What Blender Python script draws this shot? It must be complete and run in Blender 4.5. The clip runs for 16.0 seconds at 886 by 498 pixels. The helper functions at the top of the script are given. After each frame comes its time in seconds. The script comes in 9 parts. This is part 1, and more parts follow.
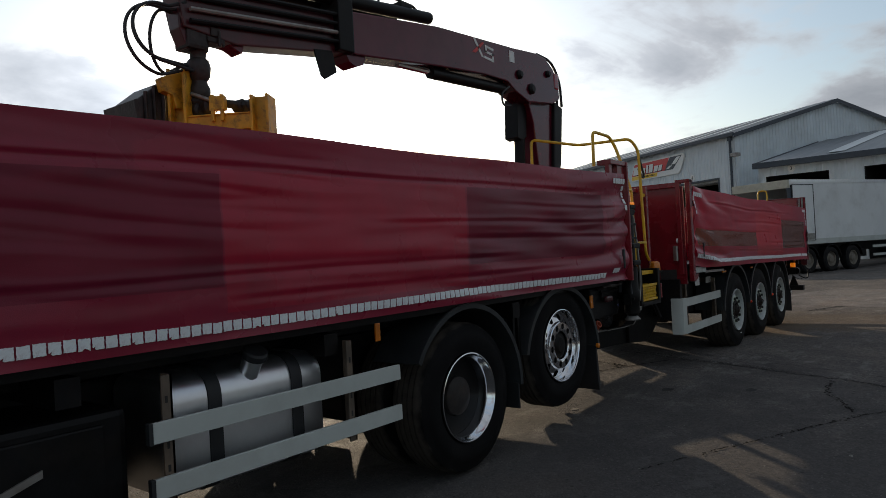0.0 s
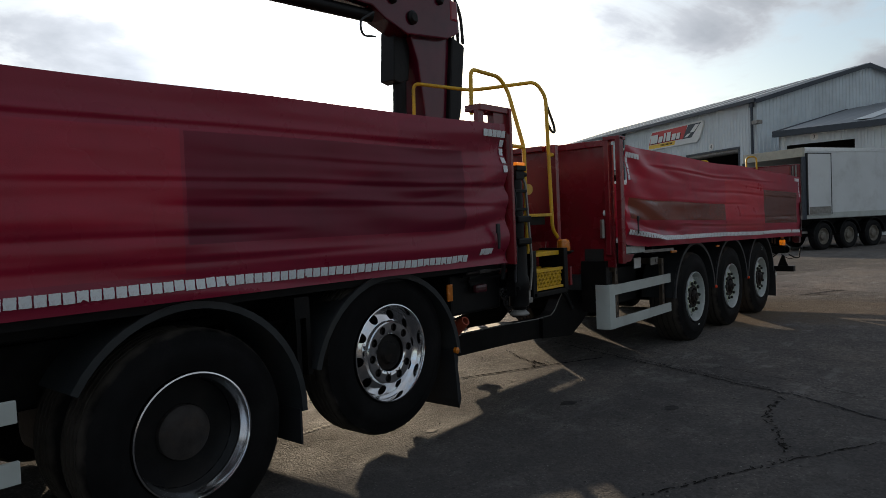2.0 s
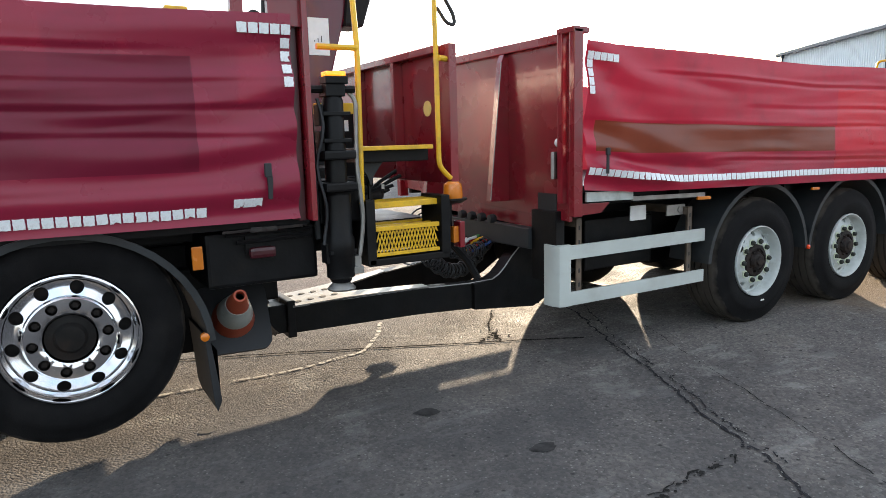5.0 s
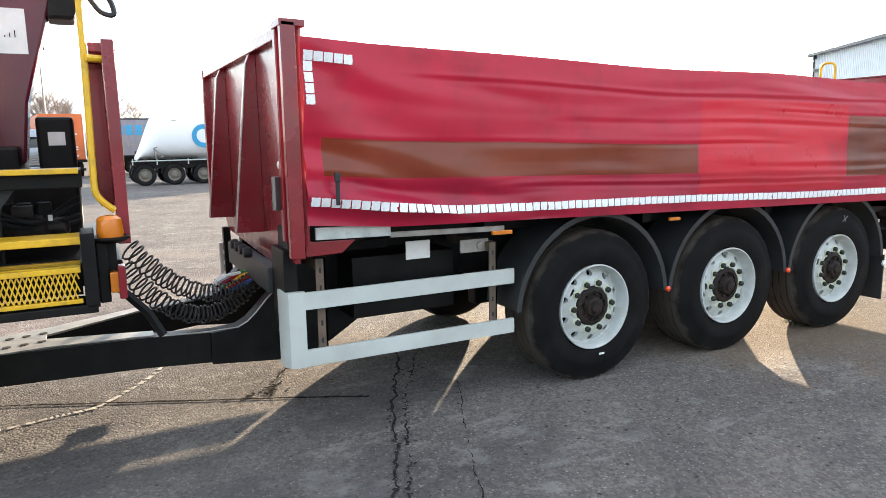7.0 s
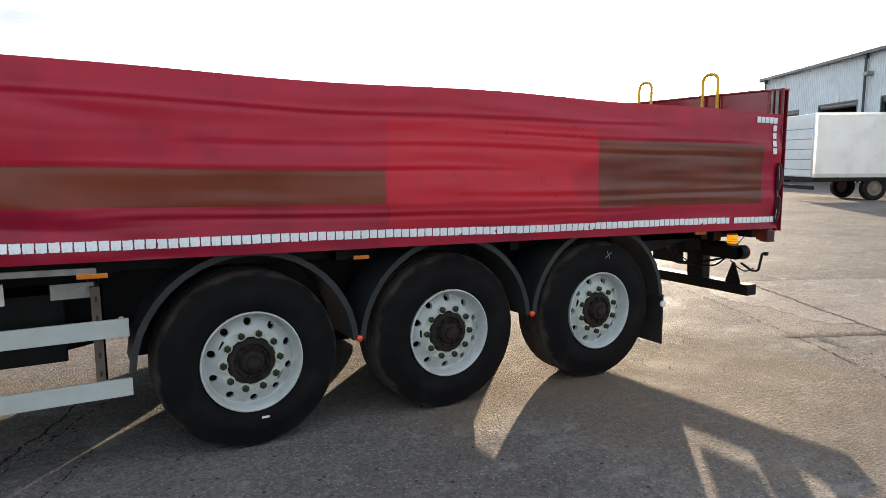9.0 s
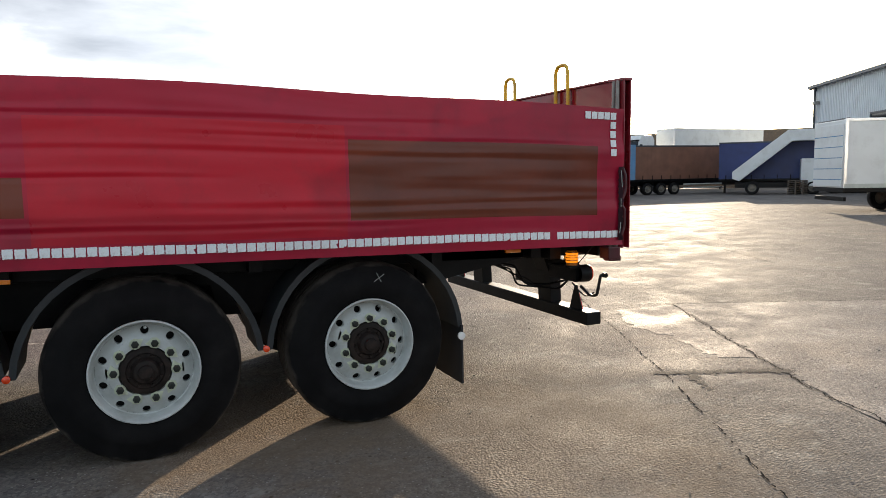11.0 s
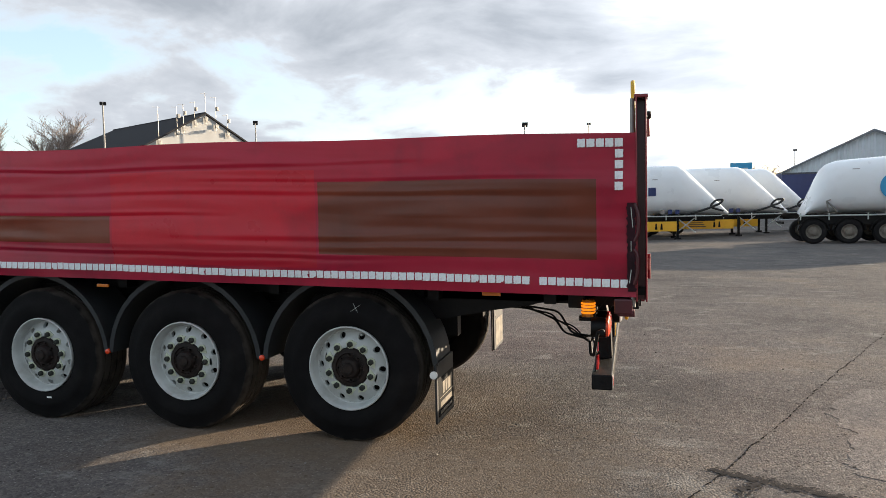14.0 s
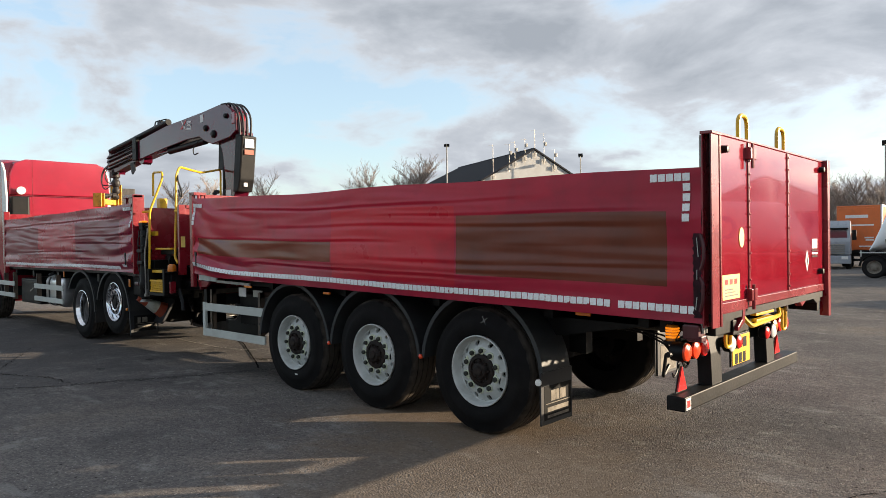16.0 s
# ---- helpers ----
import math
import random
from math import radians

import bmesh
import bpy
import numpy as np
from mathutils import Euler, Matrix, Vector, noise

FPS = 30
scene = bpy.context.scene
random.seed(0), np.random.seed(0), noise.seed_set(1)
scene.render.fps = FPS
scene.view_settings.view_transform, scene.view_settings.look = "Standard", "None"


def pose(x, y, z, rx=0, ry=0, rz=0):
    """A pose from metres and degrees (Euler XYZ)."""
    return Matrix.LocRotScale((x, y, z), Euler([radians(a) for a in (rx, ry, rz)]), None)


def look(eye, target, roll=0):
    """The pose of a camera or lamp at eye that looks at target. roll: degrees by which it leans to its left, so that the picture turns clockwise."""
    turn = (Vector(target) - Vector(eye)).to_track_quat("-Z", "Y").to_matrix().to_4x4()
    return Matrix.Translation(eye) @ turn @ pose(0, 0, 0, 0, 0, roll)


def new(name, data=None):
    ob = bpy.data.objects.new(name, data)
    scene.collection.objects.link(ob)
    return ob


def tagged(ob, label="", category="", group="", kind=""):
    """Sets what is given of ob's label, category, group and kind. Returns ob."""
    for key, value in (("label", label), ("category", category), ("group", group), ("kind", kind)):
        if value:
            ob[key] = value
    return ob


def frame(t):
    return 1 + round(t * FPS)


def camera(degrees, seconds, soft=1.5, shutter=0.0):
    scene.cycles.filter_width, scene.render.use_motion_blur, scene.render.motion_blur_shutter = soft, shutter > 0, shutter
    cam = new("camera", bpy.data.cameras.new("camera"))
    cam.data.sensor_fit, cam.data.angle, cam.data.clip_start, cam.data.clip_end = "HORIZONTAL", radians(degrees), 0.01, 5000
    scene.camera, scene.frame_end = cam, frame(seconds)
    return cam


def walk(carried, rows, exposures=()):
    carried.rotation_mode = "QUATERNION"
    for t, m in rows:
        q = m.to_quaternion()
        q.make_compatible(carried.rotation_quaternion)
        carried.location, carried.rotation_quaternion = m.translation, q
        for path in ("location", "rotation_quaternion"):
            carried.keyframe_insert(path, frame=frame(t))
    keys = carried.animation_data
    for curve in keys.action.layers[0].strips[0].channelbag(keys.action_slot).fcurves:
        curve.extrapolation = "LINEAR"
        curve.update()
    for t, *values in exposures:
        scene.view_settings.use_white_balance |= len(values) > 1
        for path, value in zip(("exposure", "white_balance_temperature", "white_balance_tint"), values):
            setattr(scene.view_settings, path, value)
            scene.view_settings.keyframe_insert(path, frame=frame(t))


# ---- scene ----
cam = camera(65.9, 16.0, soft=0.6)
PATH = [
    (0, (0.809, 0.501, 1.588), (2.378, 1.741, 1.599), -3.1),
    (0.5, (1.361, 0.42, 1.586), (2.919, 1.673, 1.577), -2.9),
    (1, (1.907, 0.404, 1.565), (3.453, 1.674, 1.536), -2.8),
    (1.5, (2.447, 0.356, 1.547), (3.982, 1.637, 1.499), -2.7),
    (2, (2.958, 0.291, 1.551), (4.476, 1.591, 1.475), -2.4),
    (2.5, (3.476, 0.222, 1.544), (4.974, 1.541, 1.422), -2.3),
    (3, (3.989, 0.089, 1.538), (5.422, 1.473, 1.359), -2.2),
    (3.2, (4.189, 0.096, 1.534), (5.585, 1.514, 1.326), -2.2),
    (5.3, (6.252, -0.245, 1.626), (7.185, 1.493, 1.299), -1.4),
    (5.5, (6.449, -0.253, 1.624), (7.353, 1.499, 1.289), -1.3),
    (6, (6.965, -0.223, 1.668), (7.859, 1.533, 1.326), -1.2),
    (6.5, (7.499, -0.271, 1.705), (8.394, 1.486, 1.37), -1.2),
    (7, (8.02, -0.265, 1.705), (8.928, 1.488, 1.386), -0.9),
    (7.5, (8.503, -0.374, 1.659), (9.442, 1.369, 1.38), -1.0),
    (8, (9.019, -0.455, 1.665), (9.969, 1.286, 1.404), -0.9),
    (8.5, (9.56, -0.523, 1.711), (10.518, 1.213, 1.447), -0.5),
    (9, (10.106, -0.564, 1.712), (11.079, 1.164, 1.448), -0.3),
    (9.5, (10.645, -0.594, 1.689), (11.625, 1.13, 1.43), -0.3),
    (10, (11.194, -0.719, 1.624), (12.167, 1.012, 1.391), -0.5),
    (10.2, (11.38, -0.826, 1.624), (12.338, 0.915, 1.401), -0.7),
    (12.3, (13.89, -0.676, 1.615), (14.274, 1.272, 1.369), -0.9),
    (12.5, (14.09, -0.703, 1.633), (14.375, 1.262, 1.387), -1.0),
    (13, (14.562, -0.853, 1.657), (14.59, 1.135, 1.44), -1.1),
    (13.5, (15.068, -0.896, 1.677), (14.793, 1.077, 1.503), -1.3),
    (14, (15.529, -1.013, 1.658), (14.994, 0.91, 1.533), -1.3),
    (14.5, (15.936, -1.055, 1.643), (15.134, 0.775, 1.552), -0.9),
    (15, (16.378, -1.065, 1.628), (15.362, 0.656, 1.565), -0.9),
    (15.5, (16.854, -1.143, 1.64), (15.664, 0.464, 1.604), -0.8),
    (16, (17.261, -1.011, 1.621), (15.897, 0.452, 1.601), -0.8),
]
EXPOSURES = [(0, 0.22), (2.5, 0.33), (3.0, 0.5), (3.2, 0.68), (5.3, 2.6), (6.0, 2.85), (7.5, 2.75), (8.0, 2.45), (9.0, 1.95), (9.5, 1.75), (10.2, 1.55), (12.3, 1.48), (13.5, 1.5), (14.5, 1.33), (16, 1.25)]
walk(cam, [(t, look(eye, target, roll)) for t, eye, target, roll in PATH], EXPOSURES)

# ---- sky and sun ----
SUN_AZ, SUN_EL = 48.5, 11.0
SUN = Vector((math.cos(radians(SUN_AZ)) * math.cos(radians(SUN_EL)), math.sin(radians(SUN_AZ)) * math.cos(radians(SUN_EL)), math.sin(radians(SUN_EL))))
sun_data = bpy.data.lights.new("sun", "SUN")
sun_data.energy, sun_data.angle, sun_data.color = 5.0, radians(0.6), (1.0, 0.81, 0.585)
sun = new("sun", sun_data)
sun.matrix_world = look(SUN * 200, (0, 0, 0))

world = bpy.data.worlds.new("yard_sky")
scene.world = world
world.use_nodes = True
wt = world.node_tree
wt.nodes.clear()


def wn(kind, **kw):
    n = wt.nodes.new(kind)
    for k, v in kw.items():
        setattr(n, k, v)
    return n


def wmath(op, a, b=None, clamp=False):
    n = wn("ShaderNodeMath", operation=op, use_clamp=clamp)
    for i, v in enumerate((a, b)):
        if v is None:
            continue
        if isinstance(v, (int, float)):
            n.inputs[i].default_value = v
        else:
            wt.links.new(v, n.inputs[i])
    return n.outputs[0]


def wramp(fac, stops):
    n = wn("ShaderNodeValToRGB")
    e = n.color_ramp.elements
    e[0].position, e[0].color = stops[0]
    e[1].position, e[1].color = stops[-1]
    for p, c in stops[1:-1]:
        x = e.new(p)
        x.color = c
    wt.links.new(fac, n.inputs[0])
    return n.outputs[0]


sky = wn("ShaderNodeTexSky", sky_type="NISHITA", sun_disc=False)
sky.sun_elevation, sky.sun_rotation = radians(SUN_EL), radians(90 - SUN_AZ)
sky.dust_density, sky.ozone_density = 1.2, 1.5
geo = wn("ShaderNodeTexCoord")
sep = wn("ShaderNodeSeparateXYZ")
wt.links.new(geo.outputs["Generated"], sep.inputs[0])
up = wmath("ADD", wmath("MAXIMUM", sep.outputs[2], 0.0), 0.16)
comb = wn("ShaderNodeCombineXYZ")
wt.links.new(wmath("DIVIDE", sep.outputs[0], up), comb.inputs[0])
wt.links.new(wmath("DIVIDE", sep.outputs[1], up), comb.inputs[1])
cl = wn("ShaderNodeTexNoise")
cl.inputs["Scale"].default_value, cl.inputs["Detail"].default_value, cl.inputs["Roughness"].default_value = 0.75, 9, 0.56
cl.inputs["Distortion"].default_value = 0.25
shift = wn("ShaderNodeVectorMath", operation="ADD")
shift.inputs[1].default_value = (3.1, 1.7, 0.4)
wt.links.new(comb.outputs[0], shift.inputs[0])
wt.links.new(shift.outputs[0], cl.inputs["Vector"])
heap = wn("ShaderNodeTexNoise")
heap.inputs["Scale"].default_value, heap.inputs["Detail"].default_value, heap.inputs["Roughness"].default_value = 1.0, 9, 0.55
heap.inputs["Distortion"].default_value = 0.35
squash = wn("ShaderNodeVectorMath", operation="MULTIPLY")
squash.inputs[1].default_value = (3.4, 3.4, 8.5)
wt.links.new(geo.outputs["Generated"], squash.inputs[0])
wt.links.new(squash.outputs[0], heap.inputs["Vector"])
cover = wmath("ADD", wmath("MULTIPLY", cl.outputs["Fac"], 0.4), wmath("MULTIPLY", heap.outputs["Fac"], 0.6))
mask = wramp(cover, [(0.45, (0, 0, 0, 1)), (0.525, (1, 1, 1, 1))])
body = wramp(cover, [(0.47, (1.25, 1.25, 1.25, 1)), (0.535, (0.9, 0.92, 0.95, 1)), (0.62, (0.62, 0.65, 0.69, 1))])
dot = wn("ShaderNodeVectorMath", operation="DOT_PRODUCT")
dot.inputs[1].default_value = SUN
wt.links.new(geo.outputs["Generated"], dot.inputs[0])
near_sun = wmath("MAXIMUM", dot.outputs["Value"], 0.0)
glow = wmath("ADD", wmath("MULTIPLY", wmath("POWER", near_sun, 10.0), 1.4), wmath("MULTIPLY", wmath("POWER", near_sun, 90.0), 5.0))
glow = wmath("ADD", glow, wmath("MULTIPLY", wmath("POWER", near_sun, 3.5), 0.5))
lit = wn("ShaderNodeMix", data_type="RGBA", blend_type="MULTIPLY")
lit.inputs[0].default_value = 1.0
wt.links.new(body, lit.inputs[6])
shade = wmath("ADD", glow, 0.72)
cc = wn("ShaderNodeCombineColor")
for i, k in enumerate((0.945, 0.985, 1.045)):
    wt.links.new(wmath("MULTIPLY", shade, k), cc.inputs[i])
wt.links.new(cc.outputs[0], lit.inputs[7])
clear = wn("ShaderNodeMix", data_type="RGBA", blend_type="MULTIPLY")
clear.inputs[0].default_value = 1.0
wt.links.new(sky.outputs[0], clear.inputs[6])
clear.inputs[7].default_value = (0.2, 0.2, 0.2, 1)
haze = wn("ShaderNodeMix", data_type="RGBA", blend_type="ADD")
haze.inputs[0].default_value = 1.0
wt.links.new(clear.outputs[2], haze.inputs[6])
hz = wn("ShaderNodeCombineColor")
for i, k in enumerate((0.38, 0.46, 0.53)):
    wt.links.new(wmath("MULTIPLY", wmath("ADD", glow, 0.8), k), hz.inputs[i])
wt.links.new(hz.outputs[0], haze.inputs[7])
both = wn("ShaderNodeMix", data_type="RGBA")
wt.links.new(mask, both.inputs[0])
wt.links.new(haze.outputs[2], both.inputs[6])
wt.links.new(lit.outputs[2], both.inputs[7])
bg = wn("ShaderNodeBackground")
bg.inputs[1].default_value = 0.4
wt.links.new(both.outputs[2], bg.inputs[0])
wo = wn("ShaderNodeOutputWorld")
wt.links.new(bg.outputs[0], wo.inputs[0])


# ---- materials ----
def mat(name, base, rough=0.5, metal=0.0, var=0.2, scale=6.0, bump=0.0, bscale=80.0, dirt=None, dirt_amount=0.4, dirt_scale=2.5, coat=0.0, rvar=0.1, emit=0.0, spec=0.5):
    m = bpy.data.materials.new(name)
    m.use_nodes = True
    nt = m.node_tree
    p = nt.nodes["Principled BSDF"]
    p.inputs["Metallic"].default_value = metal
    p.inputs["Coat Weight"].default_value = coat
    p.inputs["Specular IOR Level"].default_value = spec
    tc = nt.nodes.new("ShaderNodeTexCoord")
    n1 = nt.nodes.new("ShaderNodeTexNoise")
    n1.inputs["Scale"].default_value, n1.inputs["Detail"].default_value = scale, 6
    nt.links.new(tc.outputs["Object"], n1.inputs["Vector"])
    ramp = nt.nodes.new("ShaderNodeValToRGB")
    a, b = ramp.color_ramp.elements
    a.position, b.position = 0.3, 0.72
    a.color = (*[c * (1 - var) for c in base], 1)
    b.color = (*[min(1, c * (1 + var)) for c in base], 1)
    nt.links.new(n1.outputs["Fac"], ramp.inputs[0])
    col = ramp.outputs[0]
    if dirt:
        n2 = nt.nodes.new("ShaderNodeTexNoise")
        n2.inputs["Scale"].default_value, n2.inputs["Detail"].default_value, n2.inputs["Roughness"].default_value = dirt_scale, 9, 0.65
        nt.links.new(tc.outputs["Object"], n2.inputs["Vector"])
        r2 = nt.nodes.new("ShaderNodeValToRGB")
        r2.color_ramp.elements[0].position, r2.color_ramp.elements[1].position = 0.5, 0.72
        r2.color_ramp.elements[1].color = (dirt_amount, dirt_amount, dirt_amount, 1)
        nt.links.new(n2.outputs["Fac"], r2.inputs[0])
        mx = nt.nodes.new("ShaderNodeMix")
        mx.data_type = "RGBA"
        nt.links.new(r2.outputs[0], mx.inputs[0])
        nt.links.new(col, mx.inputs[6])
        mx.inputs[7].default_value = (*dirt, 1)
        col = mx.outputs[2]
    nt.links.new(col, p.inputs["Base Color"])
    n3 = nt.nodes.new("ShaderNodeTexNoise")
    n3.inputs["Scale"].default_value, n3.inputs["Detail"].default_value = bscale, 4
    nt.links.new(tc.outputs["Object"], n3.inputs["Vector"])
    mr = nt.nodes.new("ShaderNodeMapRange")
    mr.inputs[3].default_value, mr.inputs[4].default_value = max(0.02, rough - rvar), min(1, rough + rvar)
    nt.links.new(n1.outputs["Fac"], mr.inputs[0])
    nt.links.new(mr.outputs[0], p.inputs["Roughness"])
    if bump:
        bp = nt.nodes.new("ShaderNodeBump")
        bp.inputs["Strength"].default_value, bp.inputs["Distance"].default_value = bump, 0.01
        nt.links.new(n3.outputs["Fac"], bp.inputs["Height"])
        nt.links.new(bp.outputs[0], p.inputs["Normal"])
    if emit:
        p.inputs["Emission Color"].default_value = (*base, 1)
        p.inputs["Emission Strength"].default_value = emit
    return m


def ground_material(name, gain, smooth):
    m = bpy.data.materials.new(name)
    m.use_nodes = True
    nt = m.node_tree
    p = nt.nodes["Principled BSDF"]
    g = nt.nodes.new("ShaderNodeNewGeometry")

    def noise_tex(scale, detail=6, rough=0.6, stretch=None):
        n = nt.nodes.new("ShaderNodeTexNoise")
        n.inputs["Scale"].default_value, n.inputs["Detail"].default_value, n.inputs["Roughness"].default_value = scale, detail, rough
        nt.links.new(g.outputs["Position"], n.inputs["Vector"])
        return n.outputs["Fac"]

    def ramp(fac, *stops):
        r = nt.nodes.new("ShaderNodeValToRGB")
        e = r.color_ramp.elements
        e[0].position, e[0].color = stops[0]
        e[1].position, e[1].color = stops[-1]
        for q, c in stops[1:-1]:
            e.new(q).color = c
        nt.links.new(fac, r.inputs[0])
        return r.outputs[0]

    def mix(fac, a, b, blend="MIX"):
        x = nt.nodes.new("ShaderNodeMix")
        x.data_type, x.blend_type = "RGBA", blend
        if isinstance(fac, float):
            x.inputs[0].default_value = fac
        else:
            nt.links.new(fac, x.inputs[0])
        nt.links.new(a, x.inputs[6])
        if isinstance(b, tuple):
            x.inputs[7].default_value = b
        else:
            nt.links.new(b, x.inputs[7])
        return x.outputs[2]

    base = ramp(noise_tex(0.5, 9, 0.7), (0.3, (0.088, 0.082, 0.079, 1)), (0.7, (0.162, 0.148, 0.137, 1)))
    fine = ramp(noise_tex(20, 9, 0.85), (0.36, (0.77, 0.77, 0.77, 1)), (0.66, (1.25, 1.24, 1.22, 1)))
    col = mix(1.0, base, fine, "MULTIPLY")
    vor = nt.nodes.new("ShaderNodeTexVoronoi")
    vor.inputs["Scale"].default_value = 62
    nt.links.new(g.outputs["Position"], vor.inputs["Vector"])
    agg = ramp(vor.outputs["Color"], (0.1, (0.55, 0.55, 0.56, 1)), (0.5, (1.0, 1.0, 1.0, 1)), (0.9, (1.55, 1.51, 1.44, 1)))
    col = mix(0.6, col, agg, "MULTIPLY")
    v2 = nt.nodes.new("ShaderNodeTexVoronoi")
    v2.inputs["Scale"].default_value = 9
    nt.links.new(g.outputs["Position"], v2.inputs["Vector"])
    pit = ramp(v2.outputs["Distance"], (0.06, (1, 1, 1, 1)), (0.13, (0, 0, 0, 1)))
    col = mix(pit, col, (0.035, 0.033, 0.03, 1))
    v3 = nt.nodes.new("ShaderNodeTexVoronoi")
    v3.inputs["Scale"].default_value = 26
    nt.links.new(g.outputs["Position"], v3.inputs["Vector"])
    chip = ramp(v3.outputs["Distance"], (0.1, (0.8, 0.8, 0.8, 1)), (0.19, (0, 0, 0, 1)))
    col = mix(chip, col, (0.3, 0.285, 0.26, 1))
    pale = ramp(noise_tex(1.6, 10, 0.8), (0.565, (0, 0, 0, 1)), (0.62, (0.7, 0.7, 0.7, 1)))
    col = mix(pale, col, (0.22, 0.21, 0.193, 1))
    mp = nt.nodes.new("ShaderNodeMapping")
    mp.inputs["Rotation"].default_value = (0, 0, math.radians(25))
    mp.inputs["Scale"].default_value = (1.0, 3.2, 1)
    nt.links.new(g.outputs["Position"], mp.inputs["Vector"])
    scuff = noise_tex(1.1, 10, 0.72)
    nt.links.new(mp.outputs[0], scuff.node.inputs["Vector"])
    scuff_mask = ramp(scuff, (0.57, (0, 0, 0, 1)), (0.64, (0.4, 0.4, 0.4, 1)))
    col = mix(scuff_mask, col, (0.25, 0.24, 0.225, 1))
    drag = ramp(scuff, (0.32, (0.45, 0.45, 0.45, 1)), (0.38, (0, 0, 0, 1)))
    col = mix(drag, col, (0.075, 0.073, 0.074, 1))
    stain = ramp(noise_tex(0.9, 9, 0.7), (0.56, (0, 0, 0, 1)), (0.7, (0.6, 0.6, 0.6, 1)))
    col = mix(stain, col, (0.07, 0.067, 0.066, 1))
    rust = ramp(noise_tex(0.5, 5, 0.6), (0.55, (0, 0, 0, 1)), (0.75, (0.3, 0.3, 0.3, 1)))
    col = mix(rust, col, (0.16, 0.115, 0.07, 1))
    # brown soil trodden in beside the trailer wheels, a wide dark tint lowering the ground tone beside the lorry
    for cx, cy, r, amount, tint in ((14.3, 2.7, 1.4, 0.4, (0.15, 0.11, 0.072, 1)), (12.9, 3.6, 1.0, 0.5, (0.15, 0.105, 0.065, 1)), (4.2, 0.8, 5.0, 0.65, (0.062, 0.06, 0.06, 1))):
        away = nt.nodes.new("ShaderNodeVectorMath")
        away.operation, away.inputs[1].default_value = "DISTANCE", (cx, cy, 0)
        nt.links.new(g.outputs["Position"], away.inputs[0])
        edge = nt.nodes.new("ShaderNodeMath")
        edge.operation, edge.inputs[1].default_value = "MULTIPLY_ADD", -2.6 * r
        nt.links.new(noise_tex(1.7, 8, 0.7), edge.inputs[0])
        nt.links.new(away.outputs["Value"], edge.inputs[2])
        patch_mask = nt.nodes.new("ShaderNodeMapRange")
        patch_mask.inputs["From Min"].default_value, patch_mask.inputs["From Max"].default_value = -0.75 * r, 0.1 * r
        patch_mask.inputs["To Min"].default_value, patch_mask.inputs["To Max"].default_value = amount, 0.0
        nt.links.new(edge.outputs[0], patch_mask.inputs["Value"])
        col = mix(patch_mask.outputs[0], col, tint)
    col = mix(1.0, col, (gain, gain, gain * 1.01, 1), "MULTIPLY")
    nt.links.new(col, p.inputs["Base Color"])
    rr = ramp(noise_tex(1.3, 8, 0.65), (0.36, (0.64 - smooth, 0.64 - smooth, 0.64 - smooth, 1)), (0.64, (0.85, 0.85, 0.85, 1)))
    nt.links.new(rr, p.inputs["Roughness"])
    p.inputs["Specular IOR Level"].default_value = 0.01
    p.inputs["Diffuse Roughness"].default_value = 0.15
    add = nt.nodes.new("ShaderNodeMath")
    add.operation = "ADD"
    worn = ramp(noise_tex(0.8, 8, 0.7), (0.4, (0.35, 0.35, 0.35, 1)), (0.58, (1, 1, 1, 1)))
    proud = nt.nodes.new("ShaderNodeMath")
    proud.operation = "MULTIPLY"
    dome = nt.nodes.new("ShaderNodeMath")
    dome.operation, dome.inputs[0].default_value = "SUBTRACT", 1.0
    nt.links.new(vor.outputs["Distance"], dome.inputs[1])
    nt.links.new(dome.outputs[0], proud.inputs[0])
    nt.links.new(worn, proud.inputs[1])
    grain = nt.nodes.new("ShaderNodeMath")
    grain.operation, grain.inputs[1].default_value = "MULTIPLY", 0.8
    nt.links.new(noise_tex(85, 5, 0.75), grain.inputs[0])
    nt.links.new(grain.outputs[0], add.inputs[0])
    nt.links.new(proud.outputs[0], add.inputs[1])
    b = nt.nodes.new("ShaderNodeBump")
    b.inputs["Strength"].default_value, b.inputs["Distance"].default_value = 0.72 - smooth, 0.011
    nt.links.new(add.outputs[0], b.inputs["Height"])
    nt.links.new(b.outputs[0], p.inputs["Normal"])
    return m


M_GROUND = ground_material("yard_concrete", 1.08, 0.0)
M_CLOTH = mat("red_pvc_cloth", (0.42, 0.009, 0.025), 0.3, var=0.14, scale=3, bump=0.06, bscale=220, dirt=(0.15, 0.013, 0.02), dirt_amount=0.55, dirt_scale=3.0, rvar=0.08, spec=0.35)
M_CLOTH_P = mat("plum_red_pvc_cloth", (0.33, 0.01, 0.034), 0.32, var=0.14, scale=3, bump=0.06, bscale=220, dirt=(0.09, 0.01, 0.025), dirt_amount=0.45, dirt_scale=3.5, rvar=0.08, spec=0.35)
M_CLOTH_D = mat("overpainted_brown_cloth", (0.132, 0.028, 0.0135), 0.24, var=0.18, scale=3, bump=0.06, bscale=220, dirt=(0.08, 0.02, 0.01), dirt_amount=0.5, rvar=0.06, spec=0.4)
M_CLOTH_L = mat("overpainted_maroon_cloth", (0.15, 0.008, 0.027), 0.32, var=0.15, scale=3, bump=0.06, bscale=220, dirt=(0.08, 0.008, 0.016), dirt_amount=0.4, rvar=0.06, spec=0.3)

